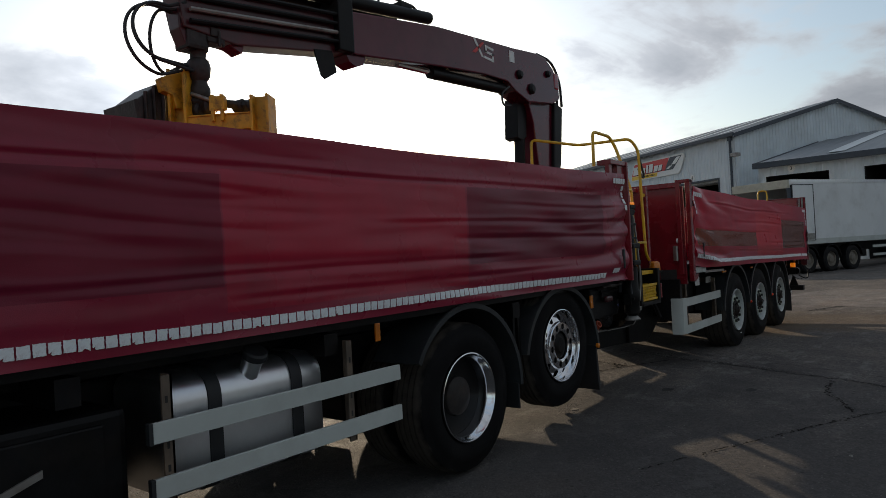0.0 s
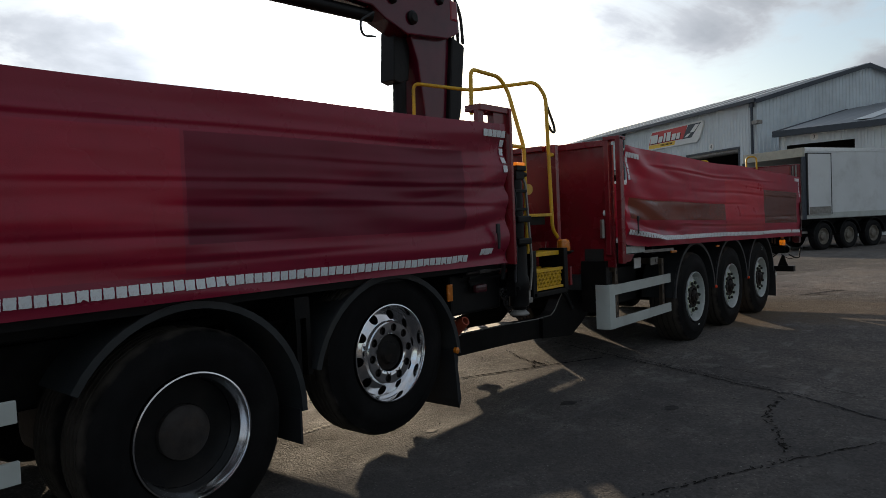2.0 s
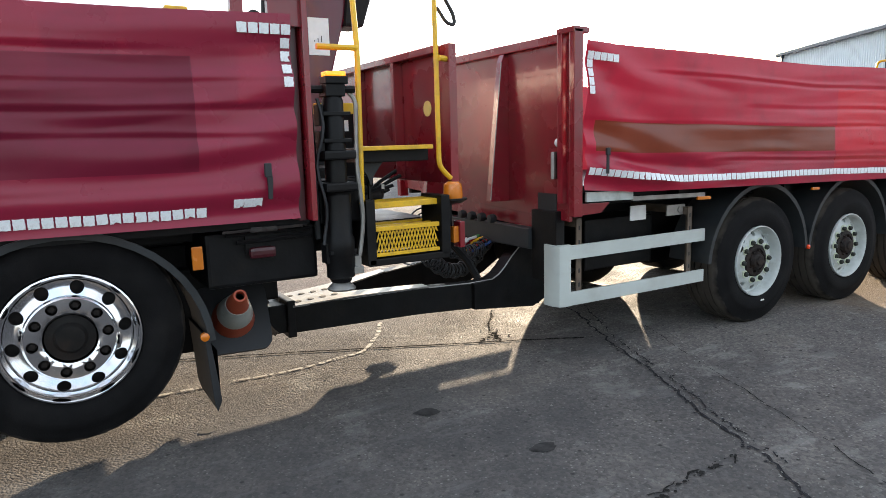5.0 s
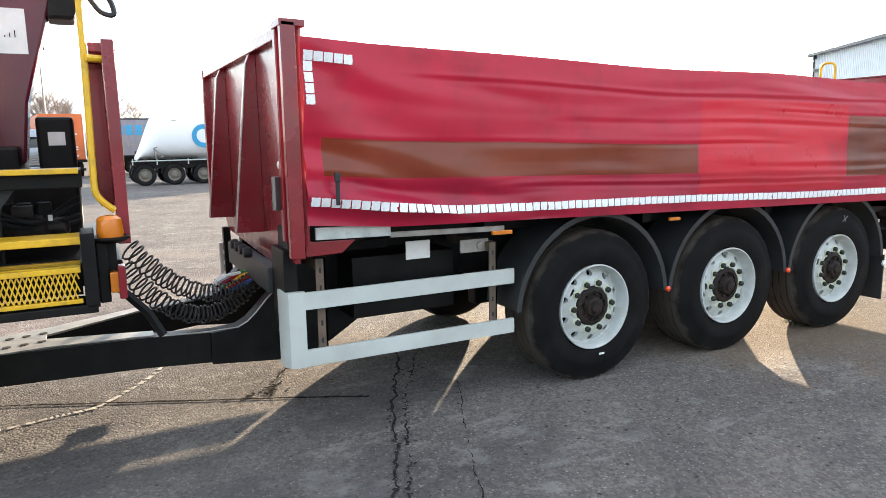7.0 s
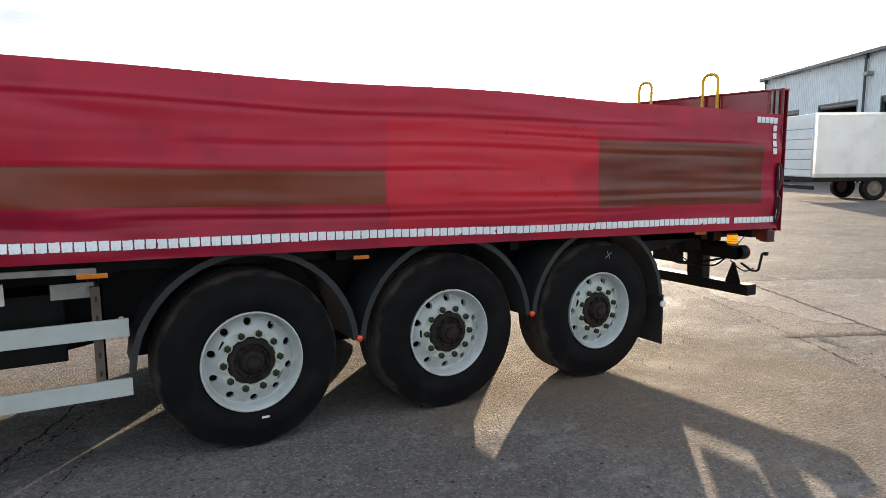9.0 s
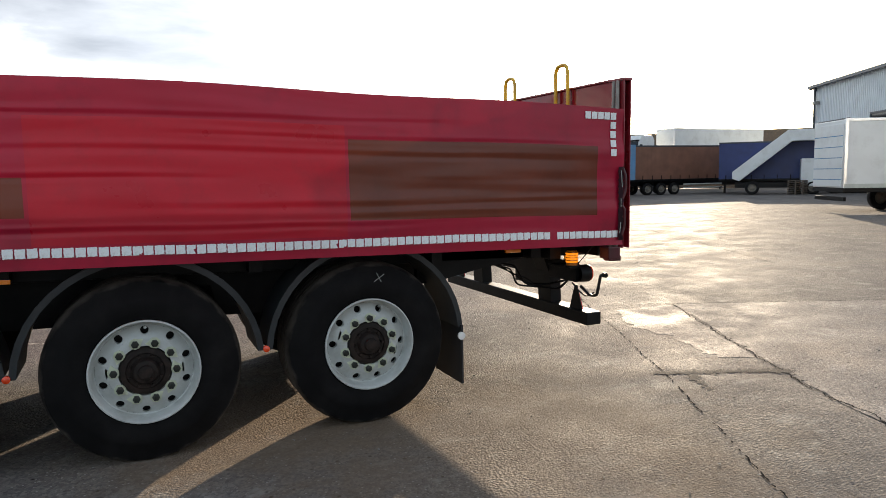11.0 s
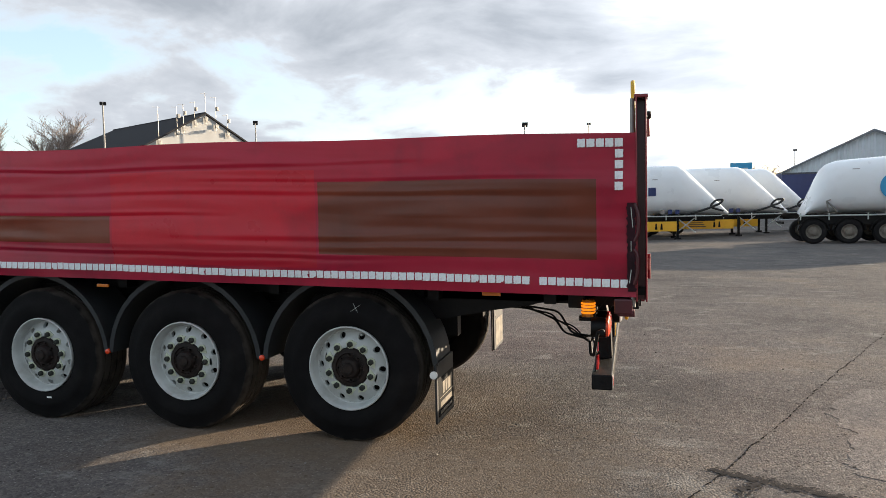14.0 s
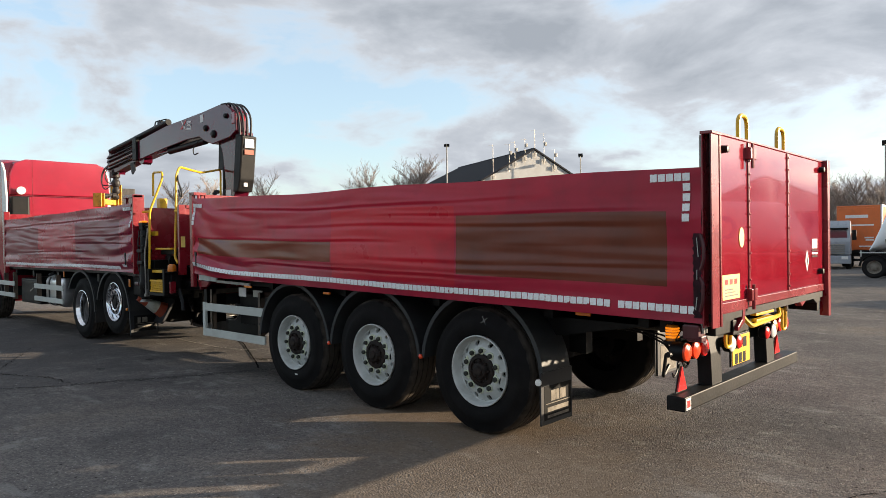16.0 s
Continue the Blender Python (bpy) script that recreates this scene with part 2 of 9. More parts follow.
def lets_light_through(m, tint, share):
    """A thin sheet: part of the light that falls on its back shows on its front."""
    nt = m.node_tree
    out = nt.nodes["Material Output"]
    p = nt.nodes["Principled BSDF"]
    tr = nt.nodes.new("ShaderNodeBsdfTranslucent")
    tr.inputs[0].default_value = (*tint, 1)
    mx = nt.nodes.new("ShaderNodeMixShader")
    mx.inputs[0].default_value = share
    nt.links.new(p.outputs[0], mx.inputs[1])
    nt.links.new(tr.outputs[0], mx.inputs[2])
    nt.links.new(mx.outputs[0], out.inputs[0])


M_LORRY = mat("faded_plum_pvc_cloth", (0.24, 0.011, 0.036), 0.28, var=0.14, scale=3, bump=0.06, bscale=220, dirt=(0.1, 0.012, 0.028), dirt_amount=0.4, dirt_scale=3.0, rvar=0.08, spec=0.42)
M_LORRYF = mat("red_lorry_pvc_cloth", (0.31, 0.01, 0.033), 0.28, var=0.12, scale=3, bump=0.06, bscale=220, dirt=(0.14, 0.012, 0.028), dirt_amount=0.4, dirt_scale=2.4, rvar=0.08, spec=0.4)
lets_light_through(M_CLOTH, (0.72, 0.02, 0.045), 0.022)
lets_light_through(M_CLOTH_P, (0.62, 0.02, 0.05), 0.02)
lets_light_through(M_CLOTH_D, (0.3, 0.05, 0.02), 0.02)
lets_light_through(M_CLOTH_L, (0.35, 0.02, 0.05), 0.01)
lets_light_through(M_LORRY, (0.5, 0.02, 0.05), 0.01)
lets_light_through(M_LORRYF, (0.6, 0.02, 0.05), 0.012)
M_REDP = mat("red_painted_steel", (0.2, 0.009, 0.017), 0.27, var=0.15, scale=4, bump=0.03, bscale=30, dirt=(0.1, 0.03, 0.02), dirt_amount=0.4, coat=0.3)
M_REDB = mat("bright_red_paint", (0.23, 0.006, 0.017), 0.13, var=0.08, scale=3, coat=0.5)
M_CABP = mat("red_lorry_cab_paint", (0.27, 0.012, 0.03), 0.2, var=0.1, scale=1.5, coat=0.4, dirt=(0.16, 0.02, 0.03), dirt_amount=0.4, dirt_scale=1.2)
M_MAROON = mat("maroon_crane_paint", (0.088, 0.004, 0.017), 0.2, var=0.25, scale=5, dirt=(0.05, 0.012, 0.012), dirt_amount=0.5, coat=0.1)
M_MAROOND = mat("grimy_and_shaded_maroon_paint", (0.06, 0.006, 0.011), 0.35, var=0.3, scale=7, dirt=(0.02, 0.014, 0.012), dirt_amount=0.6, coat=0.1)
M_BLACK = mat("black_chassis_paint", (0.0045, 0.0045, 0.005), 0.48, var=0.5, scale=8, bump=0.1, bscale=50, dirt=(0.02, 0.015, 0.011), dirt_amount=0.4, dirt_scale=5, spec=0.2)
M_RUBBER = mat("tyre_rubber", (0.009, 0.0085, 0.009), 0.72, var=0.35, scale=9, bump=0.15, bscale=120, dirt=(0.04, 0.035, 0.032), dirt_amount=0.45, dirt_scale=4, spec=0.18)
M_TYRE = mat("dusty_tyre_rubber", (0.006, 0.0057, 0.006), 0.74, var=0.35, scale=9, bump=0.15, bscale=120, dirt=(0.02, 0.018, 0.017), dirt_amount=0.4, dirt_scale=4, spec=0.12)


def scuffed_shoulder(m, r0, r1, tint):
    """Dry dust and scuffs on the shoulder and tread of a tyre, ragged at the edge."""
    nt = m.node_tree
    p = nt.nodes["Principled BSDF"]
    old = p.inputs["Base Color"].links[0].from_socket
    tc = nt.nodes.new("ShaderNodeTexCoord")
    flat = nt.nodes.new("ShaderNodeVectorMath")
    flat.operation = "MULTIPLY"
    flat.inputs[1].default_value = (1, 0, 1)
    nt.links.new(tc.outputs["Object"], flat.inputs[0])
    size = nt.nodes.new("ShaderNodeVectorMath")
    size.operation = "LENGTH"
    nt.links.new(flat.outputs[0], size.inputs[0])
    n = nt.nodes.new("ShaderNodeTexNoise")
    n.inputs["Scale"].default_value, n.inputs["Detail"].default_value = 9, 8
    nt.links.new(tc.outputs["Object"], n.inputs["Vector"])
    ragged = nt.nodes.new("ShaderNodeMath")
    ragged.operation, ragged.inputs[1].default_value = "MULTIPLY_ADD", 0.06
    nt.links.new(n.outputs["Fac"], ragged.inputs[0])
    nt.links.new(size.outputs["Value"], ragged.inputs[2])
    mask = nt.nodes.new("ShaderNodeMapRange")
    mask.inputs["From Min"].default_value, mask.inputs["From Max"].default_value = r0, r1
    mask.inputs["To Max"].default_value = 0.7
    nt.links.new(ragged.outputs[0], mask.inputs["Value"])
    x = nt.nodes.new("ShaderNodeMix")
    x.data_type = "RGBA"
    nt.links.new(mask.outputs[0], x.inputs[0])
    nt.links.new(old, x.inputs[6])
    x.inputs[7].default_value = tint
    nt.links.new(x.outputs[2], p.inputs["Base Color"])


scuffed_shoulder(M_TYRE, 0.53, 0.552, (0.085, 0.072, 0.06, 1))
M_RUST = mat("rusty_brown_hub", (0.014, 0.0095, 0.008), 0.6, var=0.6, scale=22, bump=0.3, bscale=60, dirt=(0.05, 0.031, 0.022), dirt_amount=0.45, dirt_scale=12, spec=0.25)
M_PLAST = mat("grey_mudguard_plastic", (0.024, 0.027, 0.029), 0.5, var=0.3, scale=6, bump=0.05, dirt=(0.06, 0.055, 0.05), dirt_amount=0.35, spec=0.35)
M_ALU = mat("brushed_aluminium", (0.75, 0.76, 0.78), 0.36, metal=1.0, var=0.06, scale=10, bump=0.02, bscale=150)
M_CHROME = mat("polished_alloy", (0.82, 0.83, 0.85), 0.12, metal=1.0, var=0.05, scale=12)
M_RAIL = mat("grey_painted_guard_rail", (0.49, 0.52, 0.49), 0.42, var=0.07, scale=4, dirt=(0.3, 0.28, 0.25), dirt_amount=0.35)
M_WHITE = mat("white_wheel_paint", (0.48, 0.505, 0.49), 0.4, var=0.14, scale=9, dirt=(0.26, 0.25, 0.21), dirt_amount=0.5, dirt_scale=7)
M_TAPE = mat("white_reflective_tape", (0.8, 0.82, 0.83), 0.4, var=0.08, scale=60, bump=0.05, dirt=(0.4, 0.33, 0.32), dirt_amount=0.6, dirt_scale=40)
M_HUB = mat("rusty_dark_hub", (0.008, 0.007, 0.0065), 0.55, var=0.4, scale=20, bump=0.2, bscale=60, dirt=(0.035, 0.02, 0.013), dirt_amount=0.45, dirt_scale=14, spec=0.2)
M_DISC = mat("grimy_wheel_disc", (0.034, 0.029, 0.027), 0.6, var=0.4, scale=14, bump=0.15, bscale=60, dirt=(0.06, 0.035, 0.02), dirt_amount=0.4, dirt_scale=9, spec=0.25)
M_NUT = mat("zinc_wheel_nut", (0.026, 0.029, 0.024), 0.45, metal=0.4, var=0.3, scale=30)
M_NUTP = mat("pale_nut_pointer", (0.5, 0.54, 0.4), 0.5, var=0.15, scale=30)
M_YELLOW = mat("yellow_safety_paint", (0.72, 0.42, 0.015), 0.38, var=0.12, scale=8, dirt=(0.2, 0.1, 0.04), dirt_amount=0.5, dirt_scale=12)
M_STEEL = mat("worn_galvanised_steel", (0.3, 0.29, 0.27), 0.5, metal=0.7, var=0.25, scale=12, dirt=(0.12, 0.06, 0.03), dirt_amount=0.5)
M_BROWNW = mat("grimy_pale_print", (0.2, 0.18, 0.15), 0.7, var=0.3, scale=12, dirt=(0.06, 0.05, 0.04), dirt_amount=0.8, dirt_scale=14, spec=0.2)
M_BROWN = mat("weathered_brown_bracket", (0.1, 0.075, 0.055), 0.65, var=0.3, scale=10, dirt=(0.2, 0.12, 0.07), dirt_amount=0.5)
M_GRAB = mat("chipped_yellow_paint", (0.6, 0.33, 0.02), 0.5, var=0.2, scale=9, bump=0.08, bscale=60, dirt=(0.06, 0.032, 0.016), dirt_amount=0.95, dirt_scale=16)
M_GREASE = mat("greasy_dark_steel", (0.03, 0.026, 0.025), 0.5, var=0.6, scale=14, bump=0.3, bscale=45, dirt=(0.07, 0.055, 0.045), dirt_amount=0.6, dirt_scale=10, spec=0.3)
M_AMBER = mat("amber_lens", (0.6, 0.17, 0.01), 0.25, var=0.1, scale=20, emit=0.0, coat=0.4)
M_AMBER_ON = mat("lit_amber_lens", (1.0, 0.25, 0.008), 0.25, var=0.35, scale=40, emit=0.4, coat=0.5)
M_REDL = mat("red_lens", (0.62, 0.012, 0.01), 0.2, var=0.1, scale=20, coat=0.5)
M_TAILA = mat("orange_red_lens", (0.75, 0.06, 0.012), 0.2, var=0.2, scale=25, coat=0.5)
M_WLENS = mat("white_lens", (0.75, 0.75, 0.72), 0.2, var=0.05, scale=20, coat=0.5)
M_PLATE = mat("yellow_number_plate", (0.8, 0.43, 0.025), 0.35, var=0.05)
M_SILL = mat("dirty_pale_sill", (0.42, 0.45, 0.42), 0.55, var=0.2, scale=9, dirt=(0.16, 0.13, 0.1), dirt_amount=0.7, dirt_scale=6)
M_INK = mat("black_print", (0.01, 0.01, 0.01), 0.7, var=0.1, spec=0.12)
M_LABELW = mat("white_label", (0.72, 0.72, 0.7), 0.45, var=0.08, scale=14)
M_LABELY = mat("yellow_label", (0.78, 0.6, 0.16), 0.45, var=0.1, scale=14)
M_GREENH = mat("green_hose_coupling", (0.03, 0.22, 0.07), 0.45, var=0.15)
M_RUBBLK = mat("black_rubber_strap", (0.013, 0.014, 0.016), 0.6, var=0.2)
M_SCUFF = mat("grimy_plum_edge", (0.05, 0.014, 0.024), 0.5, var=0.5, scale=16, dirt=(0.014, 0.012, 0.013), dirt_amount=0.9, dirt_scale=9, spec=0.3)
M_DARK = mat("dark_interior", (0.02, 0.019, 0.018), 0.8, var=0.3)
M_SLAB = ground_material("smooth_pale_concrete", 1.32, 0.12)
M_SMEAR = mat("rubbed_tar_smear", (0.026, 0.025, 0.027), 0.9, var=0.5, scale=30, rvar=0.02, spec=0.05)
M_TAR = mat("tar_filled_joint", (0.024, 0.023, 0.022), 0.97, var=0.5, scale=20, rvar=0.02, spec=0.0)
M_PAINTLINE = mat("worn_white_road_paint", (0.27, 0.255, 0.225), 0.85, var=0.35, scale=25, dirt=(0.14, 0.13, 0.12), dirt_amount=1.0, dirt_scale=30, spec=0.15)
M_ORANGE = mat("orange_cone_plastic", (0.33, 0.055, 0.022), 0.6, var=0.12, scale=10, dirt=(0.25, 0.1, 0.06), dirt_amount=0.6)


# ---- mesh helpers ----
def bm_box(x0, x1, y0, y1, z0, z1, bev=0.0, bm=None):
    own = bm is None
    b = bmesh.new()
    v = [b.verts.new(p) for p in ((x0, y0, z0), (x1, y0, z0), (x1, y1, z0), (x0, y1, z0), (x0, y0, z1), (x1, y0, z1), (x1, y1, z1), (x0, y1, z1))]
    for f in ((3, 2, 1, 0), (4, 5, 6, 7), (0, 1, 5, 4), (1, 2, 6, 5), (2, 3, 7, 6), (3, 0, 4, 7)):
        b.faces.new([v[i] for i in f])
    if bev:
        bmesh.ops.bevel(b, geom=b.edges[:], offset=bev, segments=2, profile=0.6, affect="EDGES")
    return b if own else join(bm, b)


def join(dst, src):
    me = bpy.data.meshes.new("tmp")
    src.to_mesh(me)
    src.free()
    dst.from_mesh(me)
    bpy.data.meshes.remove(me)
    return dst


def joined(*bms):
    out = bms[0]
    for b in bms[1:]:
        join(out, b)
    return out


def prism(pts, a, b, axis="y", bev=0.0):
    """A polygon of (u, w) pushed from a to b along the axis."""
    bm = bmesh.new()

    def at(u, w, d):
        return {"y": (u, d, w), "x": (d, u, w), "z": (u, w, d)}[axis]

    lo = [bm.verts.new(at(u, w, a)) for u, w in pts]
    hi = [bm.verts.new(at(u, w, b)) for u, w in pts]
    n = len(pts)
    bm.faces.new(lo[::-1])
    bm.faces.new(hi)
    for i in range(n):
        bm.faces.new((lo[i], lo[(i + 1) % n], hi[(i + 1) % n], hi[i]))
    bmesh.ops.recalc_face_normals(bm, faces=bm.faces[:])
    if bev:
        bmesh.ops.bevel(bm, geom=bm.edges[:], offset=bev, segments=2, profile=0.6, affect="EDGES")
    return bm


def pillow_box(x0, x1, y0, y1, z0, z1, r, end=0.04, n=7):
    """A tank along x with well-rounded long edges and softly rounded ends."""
    bm = bmesh.new()
    rings = []
    for x, inset in ((x0, end), (x0 + end * 0.3, end * 0.3), (x0 + end, 0), (x1 - end, 0), (x1 - end * 0.3, end * 0.3), (x1, end)):
        ring = []
        for cy, cz, a0 in ((y1 - r, z1 - r, 0), (y0 + r, z1 - r, 90), (y0 + r, z0 + r, 180), (y1 - r, z0 + r, 270)):
            for k in range(n):
                a = radians(a0 + 90 * k / (n - 1))
                ring.append(bm.verts.new((x, cy + math.cos(a) * (r - inset), cz + math.sin(a) * (r - inset))))
        rings.append(ring)
    k = len(rings[0])
    for a, b in zip(rings, rings[1:]):
        for j in range(k):
            bm.faces.new((a[j], a[(j + 1) % k], b[(j + 1) % k], b[j]))
    bm.faces.new(rings[0])
    bm.faces.new(rings[-1])
    bmesh.ops.recalc_face_normals(bm, faces=bm.faces[:])
    return bm


def rounded(points, rad, steps=5):
    """A line with its corners rounded."""
    pts = [Vector(p) for p in points]
    out = [pts[0]]
    for a, b, c in zip(pts, pts[1:], pts[2:]):
        d0, d1 = (a - b), (c - b)
        r = min(rad, d0.length * 0.45, d1.length * 0.45)
        p0, p1 = b + d0.normalized() * r, b + d1.normalized() * r
        for i in range(steps + 1):
            t = i / steps
            out.append(p0 * (1 - t) ** 2 + b * 2 * t * (1 - t) + p1 * t ** 2)
    out.append(pts[-1])
    return out


def tube(points, r, seg=8, taper=None):
    pts = [Vector(p) for p in points]
    bm = bmesh.new()
    rings = []
    t0 = (pts[1] - pts[0]).normalized()
    n = t0.orthogonal().normalized()
    for i, p in enumerate(pts):
        t = (pts[min(i + 1, len(pts) - 1)] - pts[max(i - 1, 0)]).normalized()
        n = (n - t * n.dot(t)).normalized()
        b = t.cross(n)
        rr = r if taper is None else r + (taper - r) * i / (len(pts) - 1)
        rings.append([bm.verts.new(p + (n * math.cos(2 * math.pi * k / seg) + b * math.sin(2 * math.pi * k / seg)) * rr) for k in range(seg)])
    for a, b in zip(rings, rings[1:]):
        for k in range(seg):
            bm.faces.new((a[k], a[(k + 1) % seg], b[(k + 1) % seg], b[k]))
    bm.faces.new(rings[0][::-1])
    bm.faces.new(rings[-1])
    bmesh.ops.recalc_face_normals(bm, faces=bm.faces[:])
    return bm


def lathe(profile, seg=40, axis="y", centre=(0, 0, 0), close=False):
    """A profile of (radius, along) turned round the axis."""
    bm = bmesh.new()
    cx, cy, cz = centre

    def at(r, d, a):
        c, s = math.cos(a) * r, math.sin(a) * r
        return {"y": (cx + c, cy + d, cz + s), "z": (cx + c, cy + s, cz + d), "x": (cx + d, cy + c, cz + s)}[axis]

    rings = []
    for r, d in profile:
        rings.append([bm.verts.new(at(0, d, 0))] if r < 1e-6 else [bm.verts.new(at(r, d, 2 * math.pi * k / seg)) for k in range(seg)])
    pairs = list(zip(rings, rings[1:])) + ([(rings[-1], rings[0])] if close else [])
    for a, b in pairs:
        for k in range(seg):
            j = (k + 1) % seg
            if len(a) == 1 and len(b) > 1:
                bm.faces.new((a[0], b[j], b[k]))
            elif len(b) == 1 and len(a) > 1:
                bm.faces.new((a[k], a[j], b[0]))
            elif len(a) > 1:
                bm.faces.new((a[k], a[j], b[j], b[k]))
    bmesh.ops.recalc_face_normals(bm, faces=bm.faces[:])
    return bm


def holed_ring(r0, r1, n, rh, rc, depth, thick=0.012, seg=16):
    """A dished ring with n round holes; depth(r) is its place along y."""
    bm = bmesh.new()
    for s in range(n):
        mid = 2 * math.pi * (s + 0.5) / n
        half = math.pi / n
        outer, inner = [], []
        for k in range(seg):
            a = 2 * math.pi * k / seg
            ca, sa = math.cos(a), math.sin(a)
            m = max(abs(ca), abs(sa))
            u, w = ca / m, sa / m
            th, rr = mid + u * half, (rc + (w * (r1 - rc) if w > 0 else w * (rc - r0)))
            outer.append(bm.verts.new((math.cos(th) * rr, depth(rr), math.sin(th) * rr)))
            rr2 = rc + sa * rh
            th2 = mid + ca * rh / rc
            inner.append((th2, rr2))
        front = [bm.verts.new((math.cos(t) * r, depth(r), math.sin(t) * r)) for t, r in inner]
        back = [bm.verts.new((math.cos(t) * r, depth(r) + thick, math.sin(t) * r)) for t, r in inner]
        for k in range(seg):
            j = (k + 1) % seg
            bm.faces.new((outer[k], outer[j], front[j], front[k]))
            bm.faces.new((front[k], front[j], back[j], back[k]))
    bmesh.ops.remove_doubles(bm, verts=bm.verts[:], dist=0.0005)
    bmesh.ops.recalc_face_normals(bm, faces=bm.faces[:])
    return bm


def to_mesh(bm, material, smooth=False, m=None):
    if m is not None:
        bm.transform(m)
    if smooth:
        for f in bm.faces:
            f.smooth = True
        for e in bm.edges:
            if len(e.link_faces) == 2 and e.calc_face_angle(0) > 0.6:
                e.smooth = False
    me = bpy.data.meshes.new("mesh")
    bm.to_mesh(me)
    bm.free()
    for x in (material if isinstance(material, (list, tuple)) else [material]):
        me.materials.append(x)
    return me


def part(name, bm, material, parent, label="", smooth=False, m=None):
    me = bm if isinstance(bm, bpy.types.Mesh) else to_mesh(bm, material, smooth, m)
    ob = new(name, me)
    ob.parent = parent
    if label:
        ob["label"] = label
    return ob


def placed(name, me, parent, m, label=""):
    ob = new(name, me)
    ob.parent = parent
    ob.matrix_basis = m
    if label:
        ob["label"] = label
    return ob


def thing(name, label, category, m=None, group="", kind=""):
    ob = new(name)
    ob.empty_display_size = 0.1
    if m is not None:
        ob.matrix_world = m
    return tagged(ob, label, category, group, kind)


def solo(name, bm, material, label, category, group="", kind="", smooth=False, m=None):
    ob = new(name, to_mesh(bm, material, smooth))
    if m is not None:
        ob.matrix_world = m
    return tagged(ob, label, category, group, kind)


def gz(y):
    """Height of the yard, which falls gently away."""
    y = max(-30.0, min(y, 60.0))
    return 0.04 - 0.0098 * (y - 3.2)


# ---- yard ----
def yard():
    bm = bmesh.new()
    xs = [-900, -200, -60, -30] + [-20 + 2 * i for i in range(46)] + [90, 130, 220, 900]
    ys = [-900, -200, -60, -30] + [-20 + 2 * i for i in range(41)] + [80, 120, 220, 900]
    grid = [[bm.verts.new((x, y, gz(y) + (noise.noise((x * 0.21, y * 0.21, 3)) * 0.012 if -22 < x < 72 and -22 < y < 62 else 0))) for x in xs] for y in ys]
    for r0, r1 in zip(grid, grid[1:]):
        for i in range(len(xs) - 1):
            f = bm.faces.new((r0[i], r0[i + 1], r1[i + 1], r1[i]))
            f.smooth = True
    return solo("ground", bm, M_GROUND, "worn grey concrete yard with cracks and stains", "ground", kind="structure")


yard()


def ribbon(points, width, wobble=0.02, seed=0, step=0.035, gap=0.0, lift=0.006):
    """A ragged strip lying on the yard along a line."""
    rnd = random.Random(seed)
    pts = [Vector((x, y, 0)) for x, y in points]
    line = []
    for a, b in zip(pts, pts[1:]):
        n = max(1, int((b - a).length / step))
        line += [a.lerp(b, i / n) for i in range(n)]
    line.append(pts[-1])
    bm = bmesh.new()
    prev = None
    off = 0.0
    for i, p in enumerate(line):
        t = (line[min(i + 1, len(line) - 1)] - line[max(i - 1, 0)]).normalized()
        s = Vector((-t.y, t.x, 0))
        off = off * 0.86 + rnd.uniform(-wobble, wobble) * 0.6
        w = width * rnd.uniform(0.45, 1.15) * 0.5
        c = p + s * off
        zz = gz(c.y) + noise.noise((c.x * 0.21, c.y * 0.21, 3)) * 0.012 + lift
        cur = [bm.verts.new((c.x - s.x * w, c.y - s.y * w, zz)), bm.verts.new((c.x + s.x * w, c.y + s.y * w, zz))]
        if prev and rnd.random() >= gap:
            bm.faces.new((prev[0], cur[0], cur[1], prev[1]))
        prev = cur
    bmesh.ops.recalc_face_normals(bm, faces=bm.faces[:])
    for f in bm.faces:
        if f.normal.z < 0:
            f.normal_flip()
    return bm


